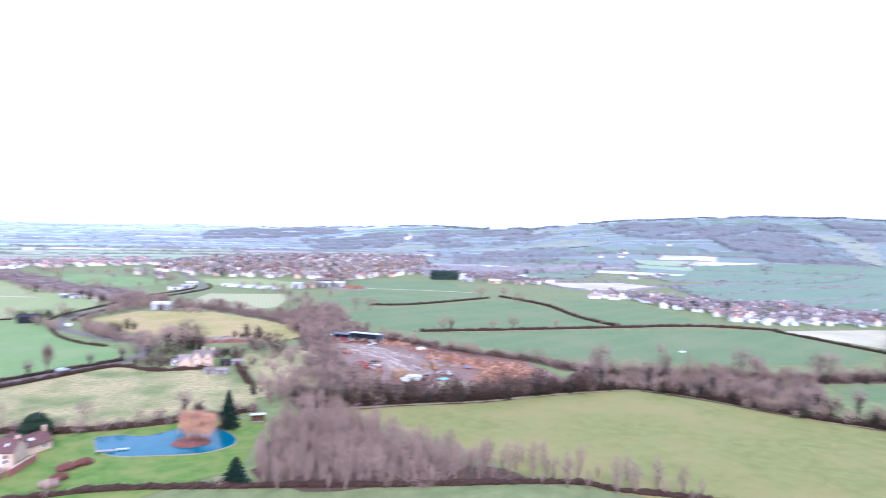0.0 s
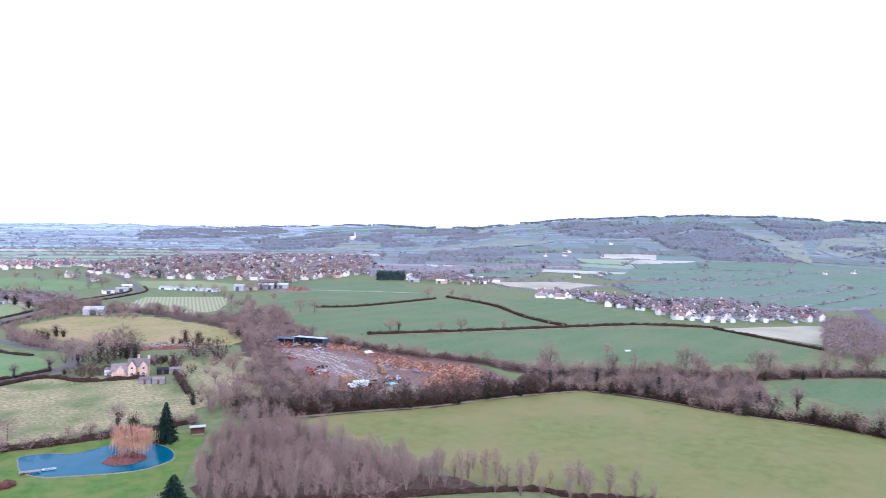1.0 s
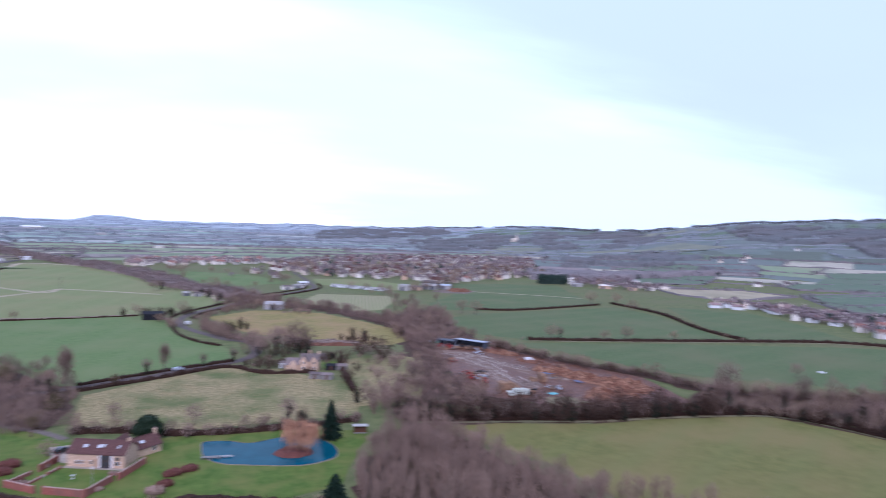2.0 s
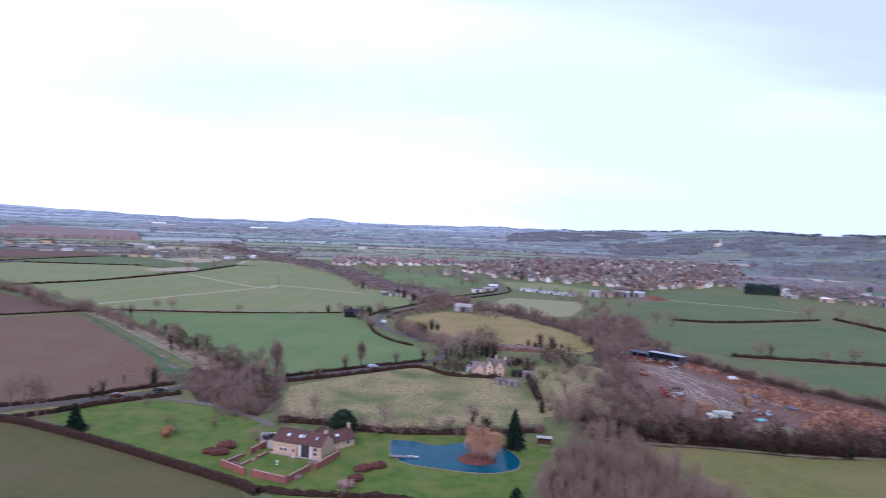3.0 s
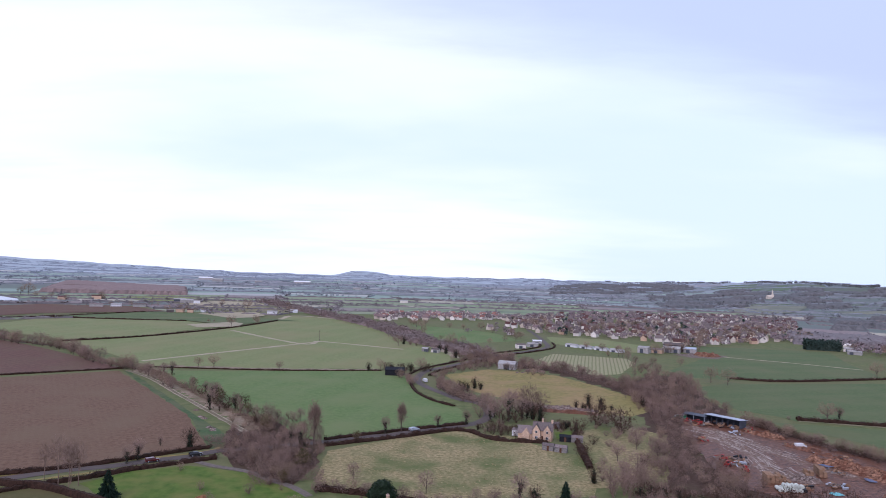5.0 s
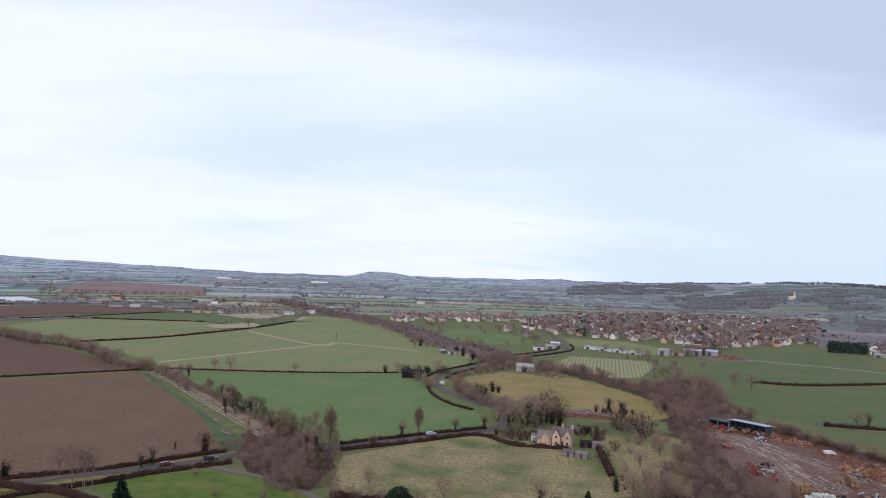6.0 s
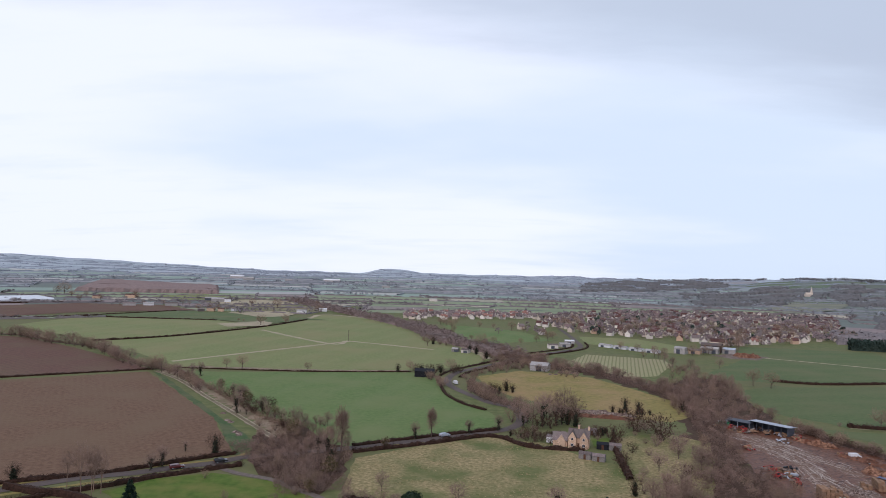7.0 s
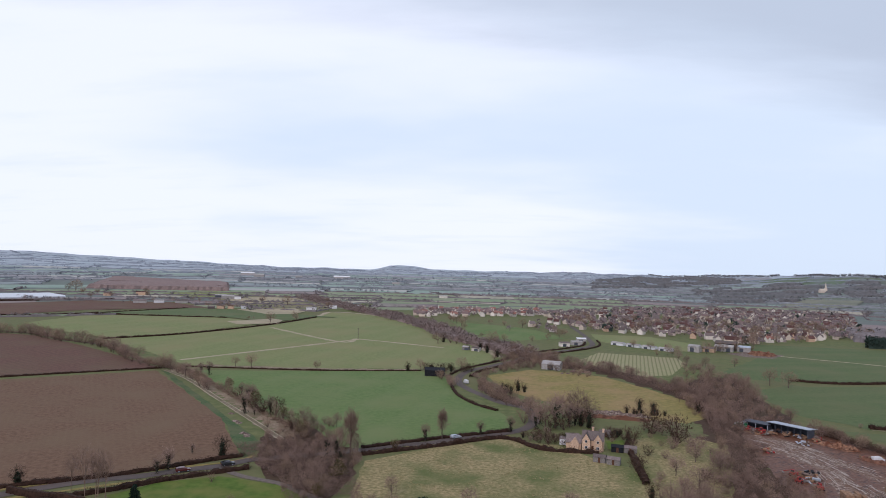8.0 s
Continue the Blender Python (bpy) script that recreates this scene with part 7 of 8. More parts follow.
for x, y in CLUMPS:
    plant(pick("evergreen0", "scrub1", "far0", "evergreen1"), x, y, r.uniform(1.0, 1.4), "field corner clump")
for x, y in ((46, 291), (43.6, 300), (34, 296), (39, 283.5), (47, 284), (24, 280), (28, 284), (12, 281), (8, 279), (15, 283)):
    plant(pick("evergreen0", "scrub0", "scrub1", "tan0"), x, y, r.uniform(0.5, 0.8), "cottage garden bushes")
for x, y in ((118.7, 516), (119.4, 496), (122.6, 480), (198.5, 603), (203, 612), (215.6, 669), (152.4, 500), (208, 640)):
    plant(pick("broad0", "broad2", "tan0"), x, y, r.uniform(0.9, 1.3), "farm trees")
for x, y in along(BELT_2, 2.0, 17, 10):
    plant(pick(*SCRUB, *SCRUB, *TAN), x, y, r.uniform(0.6, 1.05), "yard scrub")
for x, y in spots([(58, 206), (66, 236), (84, 262), (94, 236), (84, 212), (80, 196)], 50, 3.0, 11):
    plant(pick(*SCRUB, *SCRUB, *SCRUB, "tan0"), x, y, r.uniform(0.6, 1.0), "yard scrub")
for x, y in spots([(92, 200), (108, 196), (140, 194), (160, 196), (158, 203), (128, 205), (112, 209), (98, 216)], 44, 3.0, 111):
    plant(pick(*SCRUB, "shade0", "shade1", "tan0"), x, y, r.uniform(0.6, 1.05), "yard scrub")
for x, y in spots([(44, 200), (58, 206), (60, 216), (50, 222), (42, 212)], 14, 3.0, 12):
    plant(pick(*WHIP, *SCRUB, "broad2"), x, y, r.uniform(0.85, 1.16), "yard scrub")
for x, y in spots([(72, 212), (82, 250), (92, 244), (96, 216), (84, 206)], 26, 3.2, 112):
    plant(pick(*SCRUB, *TAN), x, y, r.uniform(0.7, 1.15), "yard scrub")
for key, x, y, size in (("broad0", 47, 192, 0.85), ("broad2", 51, 188, 0.9), ("broad1", 44, 182, 0.75), ("whip1", 42, 174, 1.0), ("whip2", 46, 170, 1.0), ("broad3", 54, 196, 0.85), ("whip0", 37, 168, 0.8)):
    plant(key, x, y, size, "willow thicket")
for x, y in along(DITCH[:7], 4.2, 6, 12):
    plant(pick("scrub0", *TAN, *TAN, *TAN, "broad1"), x, y, r.uniform(1.25, 2.0), "ditch bushes")
for x, y in along(DITCH[6:9], 3.4, 4, 12):
    plant(pick("scrub0", *TAN, *TAN, "broad1"), x, y, r.uniform(1.0, 1.6), "ditch bushes")
for x, y in along(DITCH[8:], 5.0, 3, 12):
    plant(pick("scrub0", "shade0", *TAN, "ivy0", "olive0", "whip0"), x + 5, y + 4, r.uniform(0.7, 1.2), "ditch bushes")
for key, x, y, size in (("ivy1", -124, 318, 0.95), ("ivy2", -134, 330, 0.8), ("olive1", -99, 289, 0.8), ("olive0", -147, 346, 0.8), ("broad2", -128, 324, 0.7), ("shade1", -104, 294, 1.3), ("ivy0", -172, 376, 0.8), ("ivy1", -180, 383, 0.75)):
    plant(key, x + 5, y + 4, size, "ditch bushes")
for key, x, y, size in (("ivy0", 18.6, 300, 1.35), ("ivy1", 27, 306.6, 1.35), ("ivy2", 24.5, 303, 1.3), ("evergreen0", 29.5, 306.2, 1.5), ("evergreen1", 32.5, 303.5, 1.3), ("ivy1", 12.5, 305, 1.05), ("shade0", 22, 299, 1.2), ("shade1", 16, 297, 1.0),
                        ("broad1", 14.5, 301, 1.75), ("broad2", 28.4, 313.9, 1.8), ("broad0", 20, 316, 1.65), ("broad3", 9, 312, 1.4), ("ivy2", 0.2, 289.6, 0.85), ("ivy0", 10.5, 297, 0.75), ("broad0", 34, 318, 1.5), ("tan0", 13, 319, 1.9), ("tan1", 24, 321, 2.0), ("tan0", 33, 316, 1.7), ("tan1", 6, 306, 1.5),
                        ("evergreen0", -2.1, 368.6, 1.05), ("evergreen1", -4.4, 369.5, 1.0), ("evergreen0", 0.2, 367, 1.0), ("evergreen1", 4, 376.2, 1.1), ("evergreen0", 7.2, 374, 0.85)):
    plant(key, x, y, size, "trees beside the cottage")
for x, y in along([(-20, 410), (-14, 424), (-9, 439), (-3, 454), (4, 469), (12, 487), (20, 504), (32, 524)], 2.3, 5, 140):
    plant(pick(*SCRUB, *TAN), x, y, r.uniform(0.62, 1.0), "scrub beside the road")
for x, y in spots([(4, 282), (9, 290), (20, 287), (26, 280), (22, 273), (13, 274)], 30, 1.9, 142):
    plant(pick("shade0", "shade1", "scrub0", "evergreen0"), x, y, r.uniform(0.32, 0.62), "cottage garden bushes")
for x, y in spots([(34, 282), (36, 294), (44, 297), (47, 288), (46, 276), (43.5, 274), (44.5, 286), (38, 287)], 22, 1.9, 143):
    plant(pick("shade0", "evergreen1", "scrub1", "evergreen0"), x, y, r.uniform(0.35, 0.7), "cottage garden bushes")
for x, y in along([(53, 333), (60, 334), (69, 333)], 2.2, 2, 144):
    plant(pick(*GREENS), x, y, r.uniform(0.5, 0.75), "cottage garden bushes")
for x, y in spots([(-13, 494), (2, 529), (21, 515), (37, 480), (55, 466), (46, 429), (21, 450), (5, 456), (-6, 464)], 80, 2.8, 145):
    plant(pick(*SCRUB, *TAN, *TAN, "broad1"), x, y, r.uniform(0.8, 1.25), "scrub beside the road")
for x, y in along([(-52, 430), (-43, 427), (-33, 428), (-24, 432)], 3.2, 4, 146):
    plant(pick("scrub0", "evergreen0", "shade0", "tan0"), x, y, r.uniform(0.6, 1.0), "scrub beside the barn")
for x, y in along([(-40, 402), (-33, 392), (-31, 380)], 3.0, 3, 147):
    plant(pick("scrub0", "tan0", "tan1"), x, y, r.uniform(0.8, 1.2), "scrub beside the barn")
for x, y in along([(-2, 438), (12, 462), (30, 478), (52, 470)], 2.6, 10, 141):
    plant(pick(*SCRUB, *TAN, "broad1"), x, y, r.uniform(0.7, 1.1), "scrub beside the road")
for x, y in spots(BEND_SCRUB, 44, 2.5, 14):
    plant(pick(*SCRUB, *TAN, *TAN, "broad1"), x, y, r.uniform(0.85, 1.3), "scrub inside the bend")
for x, y in along(H_POND, 2.3, 4, 15):
    plant(pick(*SCRUB, *SCRUB, "tan0"), x, y, r.uniform(0.79, 1.22), "bushes behind the pond")
for x, y in along(TOWN_GREEN_2 + TOWN_GREEN_2[:1], 26, 6, 16):
    plant(pick("far0", "far1"), x, y, r.uniform(0.61, 1.10), "paddock trees")
for x, y in spots(ORCHARD, 26, 6, 17):
    plant(pick(*SCRUB, "shade0", "broad3"), x, y, r.uniform(0.6, 1.2), "paddock scrub")
SINGLES = [
    ("scrub1", 14.5, 290.0, 0.8), ("broad1", 34.0, 322.0, 0.8),
    ("shade0", 57.0, 300.0, 1.5), ("scrub2", 61.0, 305.0, 1.6), ("shade1", 64.0, 288.0, 1.5), ("scrub0", 68.0, 282.0, 1.4), ("scrub2", 66.0, 268.0, 1.2), ("scrub1", 60.0, 278.0, 1.2),
    ("ivy1", -31.3, 269.5, 0.72), ("poplar", -25.4, 273.6, 0.62), ("ivy2", -11.3, 282.0, 0.66),
    ("ivy2", -106.9, 238.6, 0.4), ("ivy1", -107.4, 216.5, 0.62), ("ivy0", -106.0, 220.9, 0.6), ("evergreen1", -95.0, 235.3, 1.1), ("evergreen0", -139.9, 199.4, 0.9),
    ("birch", -121.3, 196.3, 1.1), ("birch", -114.3, 191.8, 1.15), ("birch", -113.0, 195.8, 1.0), ("birch", -110.1, 194.6, 0.95), ("birch", -112.0, 193.2, 0.9),
    ("scrub0", -44.4, 182.4, 1.1), ("scrub1", -60.5, 194.9, 0.8), ("scrub2", -69.0, 186.5, 0.9), ("tan0", -75.0, 196.0, 0.6), ("tan1", -88.0, 212.5, 0.5), ("scrub1", -57.0, 203.0, 0.7),
    ("broad0", -10.5, 202.5, 0.8), ("broad2", -33.5, 210.7, 0.62), ("ivy0", 16.5, 199.0, 0.72), ("broad1", 4.0, 198.5, 0.55), ("broad3", 9.5, 197.5, 0.5), ("evergreen0", 20.5, 197.0, 0.9),
    ("broad0", 238.2, 227.8, 0.85), ("far0", 168.5, 329.0, 0.8), ("far1", 196.3, 319.0, 0.7), ("ivy0", 175.0, 331.0, 0.6), ("far0", 212.0, 322.0, 0.75), ("far1", 240.0, 318.0, 0.6),
    ("far0", -115.0, 412.5, 0.5), ("far1", -164.4, 410.0, 0.65), ("far0", -155.0, 411.0, 0.75), ("evergreen1", -62.0, 424.0, 0.8), ("far1", -55.0, 428.0, 0.7), ("evergreen0", -36.0, 428.0, 0.9), ("far0", -30.0, 430.0, 0.8),
    ("far0", -238.0, 668.0, 1.0), ("far1", -222.0, 700.0, 0.6), ("far0", -300.0, 900.0, 1.3), ("far1", -262.0, 960.0, 1.0), ("far0", -350.0, 940.0, 0.9),
    ("evergreen0", 87.5, 345.0, 0.8), ("evergreen1", 60.0, 343.0, 0.9), ("evergreen0", 66.0, 341.0, 0.85), ("tan0", 55.0, 305.0, 1.0), ("broad1", 61.0, 298.0, 0.7), ("scrub0", 66.0, 292.0, 1.3), ("scrub1", 58.0, 300.0, 1.3),
    ("broad2", 118.0, 545.0, 1.0), ("broad0", 127.0, 552.0, 0.9), ("tan0", 110.0, 545.0, 1.2), ("broad3", 190.0, 610.0, 1.2), ("broad1", 196.0, 618.0, 1.2),
    ("evergreen0", 51.0, 201.6, 0.95), ("evergreen1", 53.5, 200.8, 1.0), ("evergreen0", 56.0, 200.5, 0.9), ("evergreen1", 41.0, 219.0, 0.8),
    ("evergreen0", 265.0, 161.0, 0.9), ("evergreen1", 283.0, 155.0, 0.7), ("far0", 292.0, 440.0, 0.8), ("far1", 300.0, 476.0, 1.0), ("far0", 283.0, 487.0, 0.9), ("far1", 150.0, 430.0, 1.0), ("far0", 158.0, 424.0, 0.9)]
for key, x, y, size in SINGLES:
    plant(key, x, y, size * 1.18, "single trees")
for k, pts in enumerate(((H_R1, 14), (H_R3, 16), (H_R4, 9), (H_C, 22), (H_D, 26), (H_BOT, 11))):
    for x, y in along(pts[0], pts[1], 1.5, 120 + k):
        if r.random() < 0.6:
            plant(pick(*SCRUB, "tan0"), x, y, r.uniform(0.4, 0.75), "hedge bushes")
for x, y in spots(WOOD_RIGHT, 85, 4.2, 22):
    plant(pick(*WHIP, "tan0"), x, y, r.uniform(0.8, 1.05), "roadside plantation")
for x, y in spots([(80, 138), (94, 130), (112, 106), (122, 92), (104, 100), (88, 114)], 26, 3.4, 23):
    plant(pick(*WHIP), x, y, r.uniform(0.5, 0.85), "willow thicket")
for x, y in along([(108, 328), (116, 327), (123, 321), (129, 313), (132, 305)], 1.7, 7, 24):
    plant(pick(*SCRUB), x, y, r.uniform(0.75, 1.1), "scrub behind the sheds")
for x, y in spots(TOWN_MAIN, 230, 11, 91):
    if y < 860:
        plant(pick("far0", "far1"), x, y, r.uniform(0.75, 1.15), "town garden trees")
for x, y, size in ((163, 574, 1.0), (168, 578, 0.9), (152, 566, 1.0), (180, 586, 0.9), (120, 540, 1.1), (100, 588, 0.7), (112, 579, 0.7), (352, 640, 1.0), (362, 636, 0.9), (372, 628, 1.1), (390, 600, 1.0), (404, 586, 0.9)):
    plant(pick("far0", "far1", "broad1"), x, y, size, "farm trees")
# farmstead trees beside the far fields
for x, y, size in ((-372, 818, 1.0), (-362, 826, 0.9), (-351, 826, 1.0), (-340, 826, 0.7), (-349, 812, 0.7), (-326, 838, 0.8), (-496, 855, 1.0), (-475, 874, 0.8), (-452, 884, 0.9), (-428, 890, 1.0), (-420, 893, 0.9), (-693, 1031, 2.2), (-682, 1030, 1.5), (-705, 1030, 1.6), (-640, 850, 0.8), (-620, 872, 0.9), (-600, 895, 1.0), (-585, 905, 1.0), (-570, 930, 1.1), (-590, 950, 1.1), (-620, 960, 1.0), (-650, 985, 1.2), (-630, 990, 1.1), (-450, 888, 0.8), (-378, 868, 0.7), (-268, 700, 0.4), (-274, 702, 0.4), (-226, 708, 1.1), (-282, 832, 1.0), (-228, 846, 1.2), (-560, 1010, 1.1), (-575, 1030, 1.3), (-520, 960, 0.7), (-545, 985, 0.8), (-500, 940, 0.8)):
    plant(pick("far0", "far1", "tan0"), x, y, size, "farmstead trees")

# ---- distance: woods, hedgerows and fields ----
def tufts(places, low, high, seed, facets=9, wide=0.5, leaf=0.34, low_share=0.45):
    """Bare tree crowns far off: each a loose dome of small slanting facets with gaps, reaching to the ground, on a thin stem."""
    q = np.random.RandomState(seed)
    p = np.array(places)
    n = len(p)
    h = q.uniform(low, high, n)
    z = land(p[:, 0], p[:, 1])
    d = q.normal(size=(n, facets, 3))
    d[..., 2] = np.abs(d[..., 2]) * 1.1 - low_share
    d /= np.linalg.norm(d, axis=-1, keepdims=True)
    r = q.uniform(0.55, 1.0, (n, facets, 1)) * (1 + 0.16 * np.sin(d[..., :1] * 5 + p[:, :1, None]) * np.cos(d[..., 1:2] * 6 + p[:, 1:, None]))
    c = d * r * np.array([wide, wide, 0.5]) * h[:, None, None] + np.stack([p[:, 0], p[:, 1], z + 0.46 * h], -1)[:, None]
    out = d + np.array([0, 0, 0.35]) + q.normal(size=d.shape) * 0.4
    out /= np.linalg.norm(out, axis=-1, keepdims=True)
    u = np.cross(out, q.normal(size=d.shape))
    u /= np.linalg.norm(u, axis=-1, keepdims=True)
    w = np.cross(out, u)
    turn = q.uniform(0, 0.9, (n, facets, 3, 1)) + np.array([0, 2.1, 4.2])[:, None]
    v = c[:, :, None] + (u[:, :, None] * np.cos(turn) + w[:, :, None] * np.sin(turn)) * (leaf * (12 / facets) ** 0.42 * h)[:, None, None, None] * q.uniform(0.6, 1.1, (n, facets, 3, 1))
    v[..., 2] = np.maximum(v[..., 2], z[:, None, None] - 0.2)
    v[:, 0] = np.stack([p[:, 0], p[:, 1], z], -1)[:, None] + np.array([(-0.03, 0, -0.02), (0.03, 0, -0.02), (0, 0, 0.6)]) * h[:, None, None]
    me = bpy.data.meshes.new("mesh")
    k = n * facets
    me.from_pydata(v.reshape(-1, 3).tolist(), [], np.arange(3 * k).reshape(-1, 3).tolist())
    return me


def canopy(poly, cell, high, seed, even=0.66):
    """The closed roof of a far wood: a lumpy sheet that falls to the ground at its edge."""
    q = np.random.RandomState(seed)
    xs, ys = [p[0] for p in poly], [p[1] for p in poly]
    nx, ny = int((max(xs) - min(xs)) / cell) + 1, int((max(ys) - min(ys)) / cell) + 1
    at, v, f = {}, [], []
    for j in range(ny):
        for i in range(nx):
            x, y = min(xs) + i * cell + q.uniform(-0.35, 0.35) * cell, min(ys) + j * cell + q.uniform(-0.35, 0.35) * cell
            if inside((x, y), poly) and noise.noise((x / 120, y / 80, seed)) > (0.04 if cell > 4.9 else -0.6 if cell < 4 else -0.08):
                at[i, j] = len(v)
                v.append([x, y, 0.0])
    for (i, j), k in at.items():
        rim = any((i + a, j + b) not in at for a in (-1, 0, 1) for b in (-1, 0, 1))
        x, y = v[k][:2]
        v[k][2] = float(land(x, y)) + (-0.3 if rim else high * (q.uniform(even, 1.08) + 0.15 * noise.noise((x / 25, y / 25, 3))))
        if (i + 1, j) in at and (i, j + 1) in at and (i + 1, j + 1) in at:
            f.append((k, at[i + 1, j], at[i + 1, j + 1], at[i, j + 1]))
    return solid(v, f)


def scatter(poly, gap, seed):
    """Jittered rows of places inside an outline."""
    q = np.random.RandomState(seed)
    xs, ys = [p[0] for p in poly], [p[1] for p in poly]
    gx, gy = np.meshgrid(np.arange(min(xs), max(xs), gap), np.arange(min(ys), max(ys), gap))
    gx, gy = gx + q.uniform(-gap, gap, gx.shape) * 0.6, gy + q.uniform(-gap, gap, gy.shape) * 0.6
    return [(a, b) for a, b in zip(gx.ravel(), gy.ravel()) if inside((a, b), poly) and noise.noise((a / 90, b / 60, seed)) > (0.04 if gap > 11 else -0.6)]


WOODS = [(WOOD_HILL_1, 9), (WOOD_HILL_2, 10), (WOOD_HILL_3, 9.5), (WOOD_HILL_4, 12), (WOOD_HILL_5, 9), (WOOD_HILL_6, 13), (WOOD_MID, 14), (WOOD_FOOT, 7.5), (WOOD_RIGHT, 3.6), (WOOD_L, 7.5), (WOOD_RIDGE_1, 13), (WOOD_RIDGE_2, 12)]
CHURCH = (764, 1760)
for k, (poly, gap) in enumerate(WOODS):
    label = "purplish-brown leafless wood on the far hillside" if k < 6 or k > 9 else "purplish-brown leafless wood in the valley"
    trees = [p for p in scatter(poly, gap, k) if abs(p[0] / p[1] - CHURCH[0] / CHURCH[1]) > 0.02 or not 1450 < p[1] < 1790]
    if poly is WOOD_RIGHT:
        tagged(part("plantation_crowns", tufts(trees, 7, 9, k, facets=70, wide=0.42, leaf=0.085, low_share=0.3), PLANTATION), "dense leafless plantation beside the dual carriageway", "wood", kind="stuff")
        continue
    # Both wood colours are greyed with distance to stand for haze.
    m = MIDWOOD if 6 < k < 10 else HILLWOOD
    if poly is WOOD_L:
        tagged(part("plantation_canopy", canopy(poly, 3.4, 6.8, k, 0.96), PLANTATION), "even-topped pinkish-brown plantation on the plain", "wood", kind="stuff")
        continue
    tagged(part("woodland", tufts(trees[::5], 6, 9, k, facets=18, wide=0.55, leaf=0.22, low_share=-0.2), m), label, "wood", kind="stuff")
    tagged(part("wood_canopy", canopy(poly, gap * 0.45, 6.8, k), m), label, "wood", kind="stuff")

KEEP_OUT = [TOWN_MAIN, TOWN_WEST, HILL_A, HILL_B, HILL_C, HILL_D, HILL_E, HILL_G, HILL_H, HILL_I, HILL_J, HILL_K, HILL_L, HILL_M, INDUST_A, FIELD_W3, PALE_2, GLASS_L, FIELD_W2, FIELD_W1, FIELD_TRACKS, HILL_BASE, HILL_BASE_2] + [w for w, _ in WOODS]
# FAR_ field colours are paled and blued to imitate distance haze.
FAR_GREEN = shader("hazed_green_field", ((0.200, 0.280, 0.232), (0.254, 0.330, 0.272)), 40, big=(0.265, 0.323, 0.283), big_size=200)
FAR_PALE = shader("hazed_dry_field", ((0.352, 0.358, 0.331), (0.440, 0.431, 0.400)), 40, big=(0.319, 0.336, 0.327), big_size=200)
FAR_BROWN = shader("hazed_bare_field", ((0.232, 0.224, 0.232), (0.293, 0.282, 0.286)), 40, big=(0.243, 0.258, 0.268), big_size=200)
FAR_DULL = shader("hazed_grey_green_field", ((0.211, 0.258, 0.250), (0.275, 0.319, 0.308)), 40, big=(0.243, 0.274, 0.283), big_size=200)
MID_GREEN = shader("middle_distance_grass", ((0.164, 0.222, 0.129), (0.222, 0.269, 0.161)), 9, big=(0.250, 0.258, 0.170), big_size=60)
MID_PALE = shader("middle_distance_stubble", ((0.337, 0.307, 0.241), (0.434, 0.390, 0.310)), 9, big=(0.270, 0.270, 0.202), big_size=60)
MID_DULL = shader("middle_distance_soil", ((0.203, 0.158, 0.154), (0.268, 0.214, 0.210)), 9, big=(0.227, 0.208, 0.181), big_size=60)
NO_HEDGE = (HILL_BASE, HILL_BASE_2, TOWN_MAIN, TOWN_EDGE, FIELD_W1, FIELD_W2, FIELD_W3, FIELD_TRACKS, GLASS_L, WOOD_L)
fr = random.Random(14)
bands = [800]
while bands[-1] < 4300:
    bands.append(bands[-1] * fr.uniform(1.04, 1.085))
hedge_spots, bush_spots = [], []
hedge_lines = []


def hedge_strip(p, q, high, step=7.0):
    """One far hedge: a rough-topped bank of twigs from p to q."""
    l = math.hypot(q[0] - p[0], q[1] - p[1])
    n = max(2, int(l / step))
    ux, uy = (q[0] - p[0]) / l, (q[1] - p[1]) / l
    bend = fr.gauss(0, 0.02) * l
    verts, faces = [], []
    for k in range(n + 1):
        t = k / n
        o = bend * math.sin(math.pi * t) + fr.gauss(0, 0.4)
        x, y = p[0] + (q[0] - p[0]) * t - uy * o, p[1] + (q[1] - p[1]) * t + ux * o
        z, h = float(land(x, y)), high * (fr.uniform(0.5, 1.3) if fr.random() < 0.9 else 0.25)
        w = 0.5 + 0.4 * h
        for a, b in ((-1, -0.2), (-0.7, h * fr.uniform(0.7, 1)), (0.6, h * fr.uniform(0.7, 1)), (1, -0.2)):
            verts.append((x - uy * w * a, y + ux * w * a, z + b))
        if k:
            faces += [(4 * k - 4 + c, 4 * k + c, 4 * k + c + 1, 4 * k - 3 + c) for c in range(3)]
    return verts, faces
patches = {}
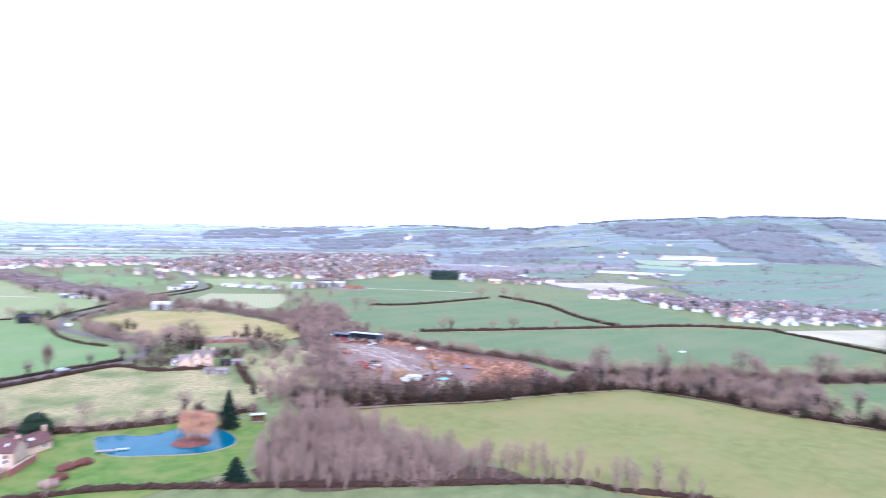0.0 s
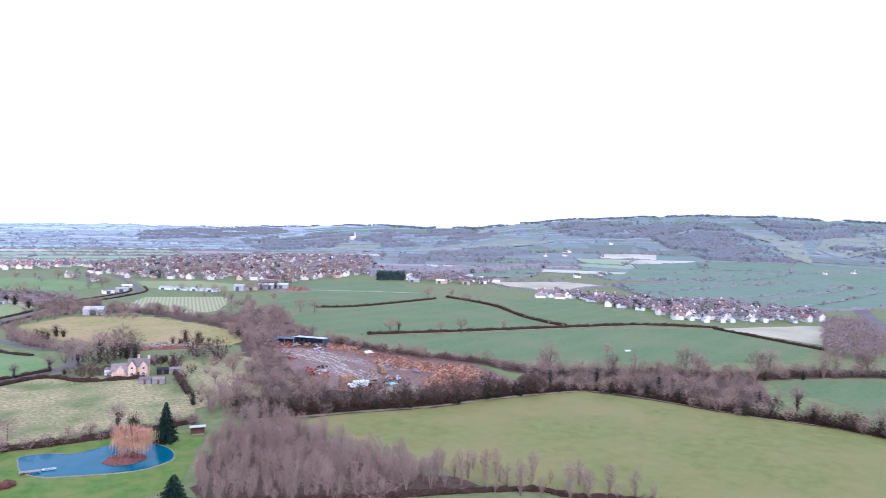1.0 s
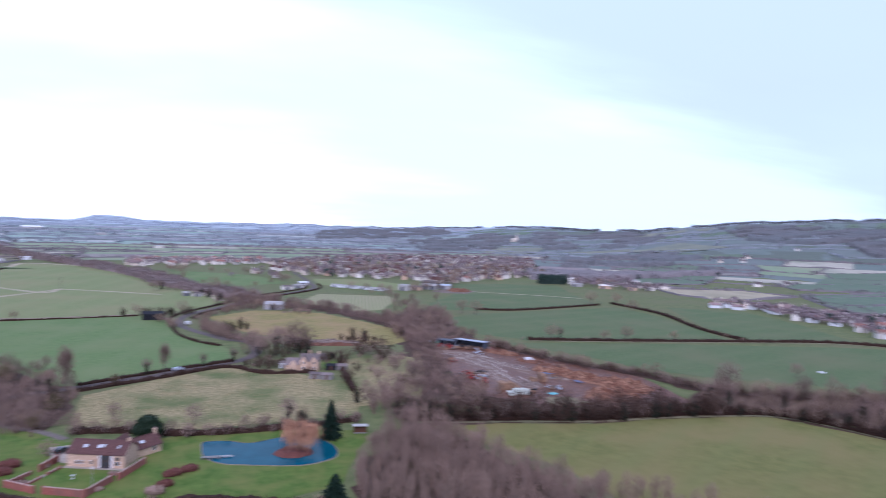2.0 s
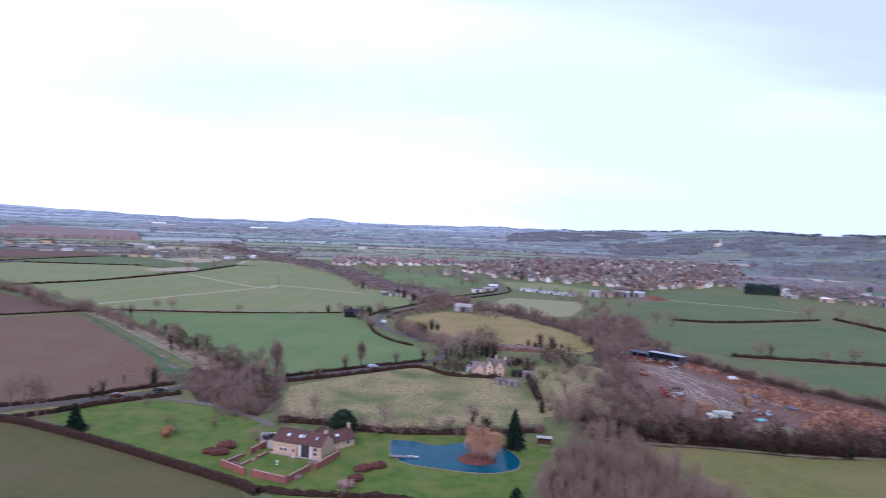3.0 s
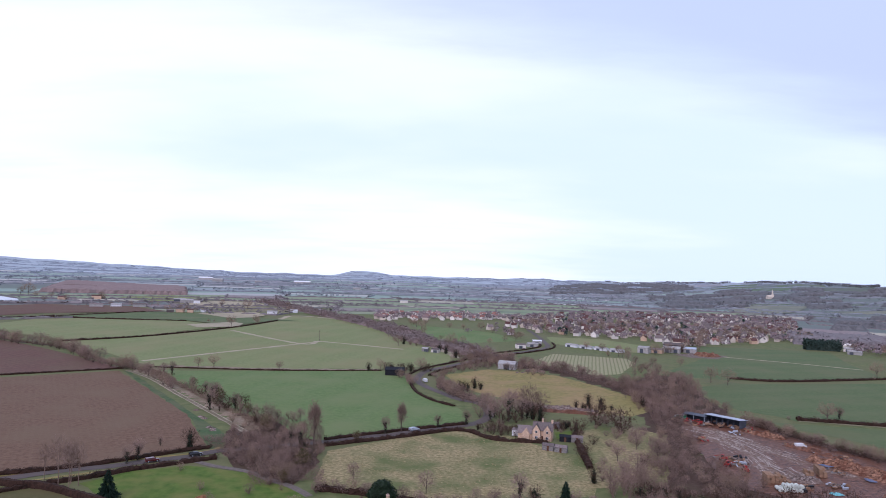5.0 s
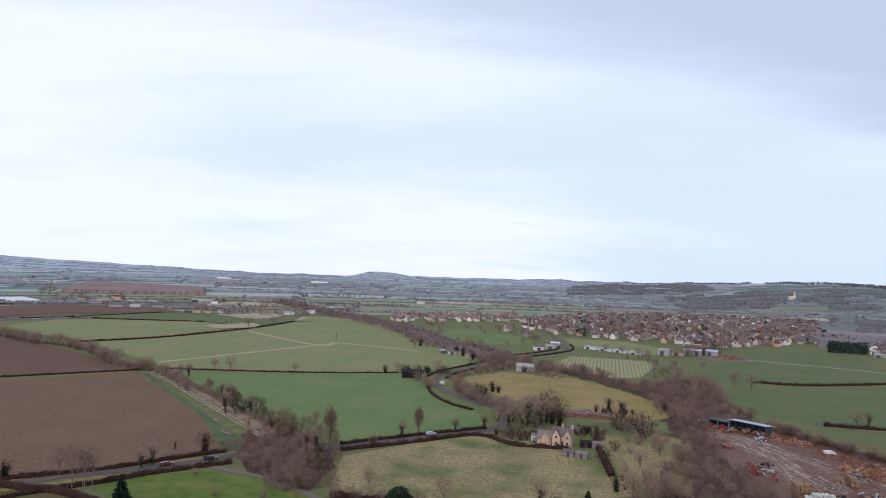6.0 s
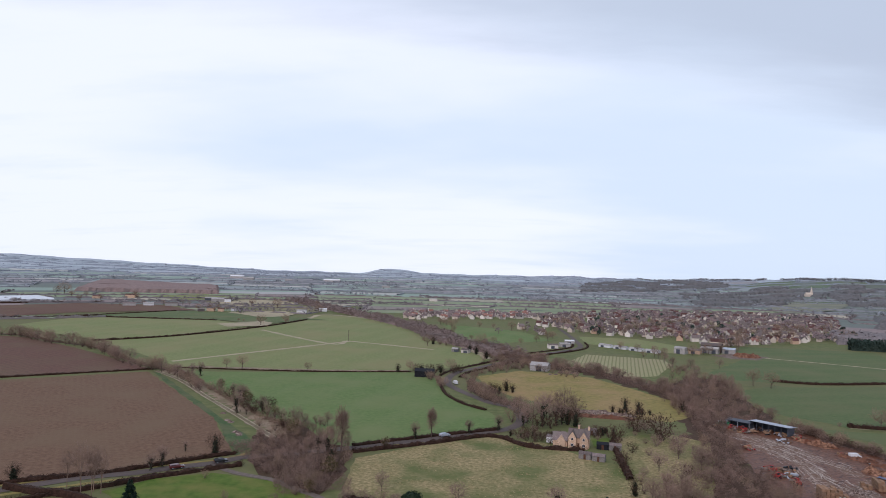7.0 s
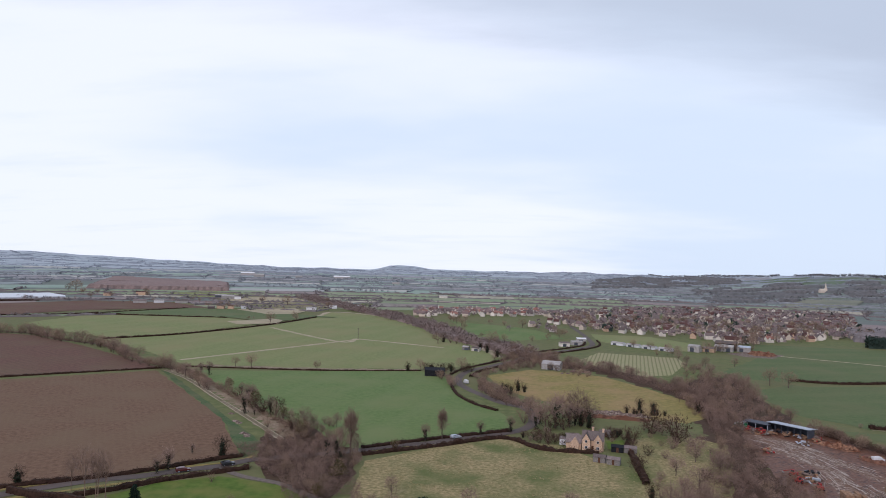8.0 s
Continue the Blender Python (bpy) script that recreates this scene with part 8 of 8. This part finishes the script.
for r0, r1 in zip(bands, bands[1:]):
    width = 70 + 0.055 * r0
    step = math.degrees(width / r0)
    a = -50.0
    while a < 68:
        a1 = a + step * fr.uniform(0.6, 1.9)
        corners = []
        for rr_, aa in ((r0, a), (r0, a1), (r1, a1), (r1, a)):
            rj = rr_ * (1 + 0.05 * noise.noise((aa * 0.2, rr_ * 0.004, 5)))
            aj = aa + step * 0.25 * noise.noise((aa, rr_ * 0.01, 11))
            corners.append((rj * math.sin(radians(aj)), rj * math.cos(radians(aj))))
        cx, cy = sum(p[0] for p in corners) / 4, sum(p[1] for p in corners) / 4
        if r0 < 880 and a1 > -13:
            a = a1
            continue
        if not any(inside((cx, cy), k) for k in KEEP_OUT):
            # From 1250 m out patches take hazed colours, past 2700 m the bluest.
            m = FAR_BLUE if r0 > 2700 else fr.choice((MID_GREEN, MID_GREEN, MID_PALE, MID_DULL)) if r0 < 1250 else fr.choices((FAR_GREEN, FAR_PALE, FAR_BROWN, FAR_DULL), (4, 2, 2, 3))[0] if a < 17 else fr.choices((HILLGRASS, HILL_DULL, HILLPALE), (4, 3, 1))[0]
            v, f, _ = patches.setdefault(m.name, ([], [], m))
            lift = fr.uniform(0.05, 0.36)
            nu, nv = max(2, int(width / 40)), max(2, int((r1 - r0) / 40))
            n0 = len(v)
            for j in range(nv + 1):
                for i in range(nu + 1):
                    s_, t_ = i / nu, j / nv
                    x = (1 - t_) * ((1 - s_) * corners[0][0] + s_ * corners[1][0]) + t_ * ((1 - s_) * corners[3][0] + s_ * corners[2][0])
                    y = (1 - t_) * ((1 - s_) * corners[0][1] + s_ * corners[1][1]) + t_ * ((1 - s_) * corners[3][1] + s_ * corners[2][1])
                    v.append((x, y, float(land(x, y)) + lift))
                    if i and j:
                        k = n0 + j * (nu + 1) + i
                        f.append((k - nu - 2, k - nu - 1, k, k - 1))
        for p, q in ((corners[0], corners[1]), (corners[1], corners[2])):
            if fr.random() < 0.88 and not any(inside(e, w) for e in (p, q, ((p[0] + q[0]) / 2, (p[1] + q[1]) / 2)) for w in NO_HEDGE):
                l = math.hypot(q[0] - p[0], q[1] - p[1])
                hedge_lines.append((p, q, fr.uniform(1.6, 3.0) if r0 < 1300 else fr.uniform(2.2, 4.2)))
                thick = fr.random() < (0.55 if r0 < 2300 else 0.35)
                for k in range(int(l / (6.5 if thick else 60))):
                    t = fr.random()
                    bush_spots.append((p[0] + (q[0] - p[0]) * t + fr.gauss(0, 1 + 3 * thick), p[1] + (q[1] - p[1]) * t + fr.gauss(0, 1 + 3 * thick)))
        if fr.random() < 0.16 and not any(inside((cx, cy), w) for w in KEEP_OUT):
            bx, by = fr.uniform(-0.4, 0.4) * width, fr.uniform(-30, 30)
            bush_spots += [(cx + bx + fr.gauss(0, 40), cy + by + fr.gauss(0, 12)) for _ in range(45)]
        a = a1
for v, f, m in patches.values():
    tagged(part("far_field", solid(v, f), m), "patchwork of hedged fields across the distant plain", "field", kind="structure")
for poly in (HILL_A, HILL_B, HILL_C, HILL_D, HILL_E, HILL_F, HILL_I, HILL_K, HILL_M, HILL_BASE, BEIGE_1, PALE_2):
    for p, q in zip(poly, poly[1:] + poly[:1]):
        hedge_lines.append((p, q, fr.uniform(1.6, 2.8)))
        thick = fr.random() < 0.12
        for k in range(int(math.hypot(q[0] - p[0], q[1] - p[1]) / (8 if thick else 45))):
            t = fr.random()
            bush_spots.append((p[0] + (q[0] - p[0]) * t + fr.gauss(0, 0.8 + 2 * thick), p[1] + (q[1] - p[1]) * t + fr.gauss(0, 0.8 + 2 * thick)))
# Twig colour goes paler and bluer in each band, in place of haze.
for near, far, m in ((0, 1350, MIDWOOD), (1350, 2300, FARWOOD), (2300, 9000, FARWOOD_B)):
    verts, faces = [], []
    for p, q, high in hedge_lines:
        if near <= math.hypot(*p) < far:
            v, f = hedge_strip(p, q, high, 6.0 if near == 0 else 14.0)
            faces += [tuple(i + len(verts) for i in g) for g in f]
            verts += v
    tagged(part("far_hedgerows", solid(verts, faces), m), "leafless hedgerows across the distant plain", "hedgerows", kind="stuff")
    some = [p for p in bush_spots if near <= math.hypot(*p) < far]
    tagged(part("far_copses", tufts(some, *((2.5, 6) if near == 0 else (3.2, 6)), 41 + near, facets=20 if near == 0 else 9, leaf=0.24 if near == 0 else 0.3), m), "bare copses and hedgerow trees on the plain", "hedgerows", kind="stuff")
belt = [p for k in range(7) for p in along(BELT_1[6:], 4.5, 30, 130 + k)]
edge = smooth_line(BELT_1[6:], 20)
bank = []
for s_ in (1, -1):
    row = []
    for (x0, y0), (x1, y1) in zip(edge, edge[1:]):
        l_ = math.hypot(x1 - x0, y1 - y0)
        row.append((x0 - (y1 - y0) / l_ * 13 * s_, y0 + (x1 - x0) / l_ * 13 * s_))
    bank += row[::s_]
tagged(part("stream_wood_canopy", canopy(bank, 2.8, 3.2, 47), NEARWOOD), "continuous belt of bare trees along the stream", "trees", kind="stuff")
tagged(part("stream_wood", tufts(belt, 4, 7.2, 46, facets=46, leaf=0.2, low_share=0.15), NEARWOOD), "continuous belt of bare trees along the stream", "trees", kind="stuff")
ridge_spots = []
for k in range(2600):
    a = fr.uniform(11, 72)
    top = float(np.interp(a, RIDGE[:, 0], RIDGE[:, 2]))
    q = top - abs(fr.gauss(0, 60)) + 10
    if noise.noise((a * 0.5, 2, 2)) > -0.25:
        ridge_spots.append((q * math.sin(radians(a)), q * math.cos(radians(a))))
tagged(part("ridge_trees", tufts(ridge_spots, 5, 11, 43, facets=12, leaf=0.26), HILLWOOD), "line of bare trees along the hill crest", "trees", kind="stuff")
pine_spots = [p for poly, n in ((TOWN_MAIN, 70), (WOOD_FOOT, 12), (VILLAGE_R, 14), (CARAVAN_PARK, 10)) for p in spots(poly, n, 8, 88)]
tagged(part("far_evergreens", tufts(pine_spots, 4, 9, 44, facets=34, wide=0.35), FARPINE), "dark evergreen trees among the houses", "trees", kind="stuff")
town_trees = [p for poly, n, gap in ((TOWN_MAIN, 700, 6), (TOWN_EDGE, 110, 5), (VILLAGE_R, 150, 4.2), (CARAVAN_PARK, 130, 4.2), (TOWN_MID, 12, 5), (INDUST_A, 110, 5)) for p in spots(poly, n, gap, 90)]
tagged(part("town_trees", tufts(town_trees, 4.5, 8.5, 45, facets=40, leaf=0.25, low_share=0.2), TOWNWOOD), "bare trees among the houses", "trees", kind="stuff")
# tussocks of bleached grass in the rough pastures
tq = np.random.RandomState(60)


def tussocks(poly, count, patchy):
    xs, ys = [p[0] for p in poly], [p[1] for p in poly]
    p = np.stack([tq.uniform(min(xs), max(xs), count), tq.uniform(min(ys), max(ys), count)], -1).tolist()
    return [q for q in p if inside(q, poly) and noise.noise((q[0] / 14, q[1] / 9, 4)) > patchy]


for poly, count, patchy, label in ((PASTURE_OUTLINE, 3000, 0.0, "bleached grass tussocks in the pasture"), (ORCHARD, 1200, 0.0, "bleached grass tussocks in the paddock"), (MEADOW_OUTLINE, 1200, 0.12, "dry grass tufts in the meadow")):
    tagged(part("grass_tussocks", tufts(tussocks(poly, count, patchy), 0.1, 0.26, 61, facets=7, wide=1.4, leaf=0.8, low_share=-0.6), TUSSOCK), label, "grass", kind="stuff")
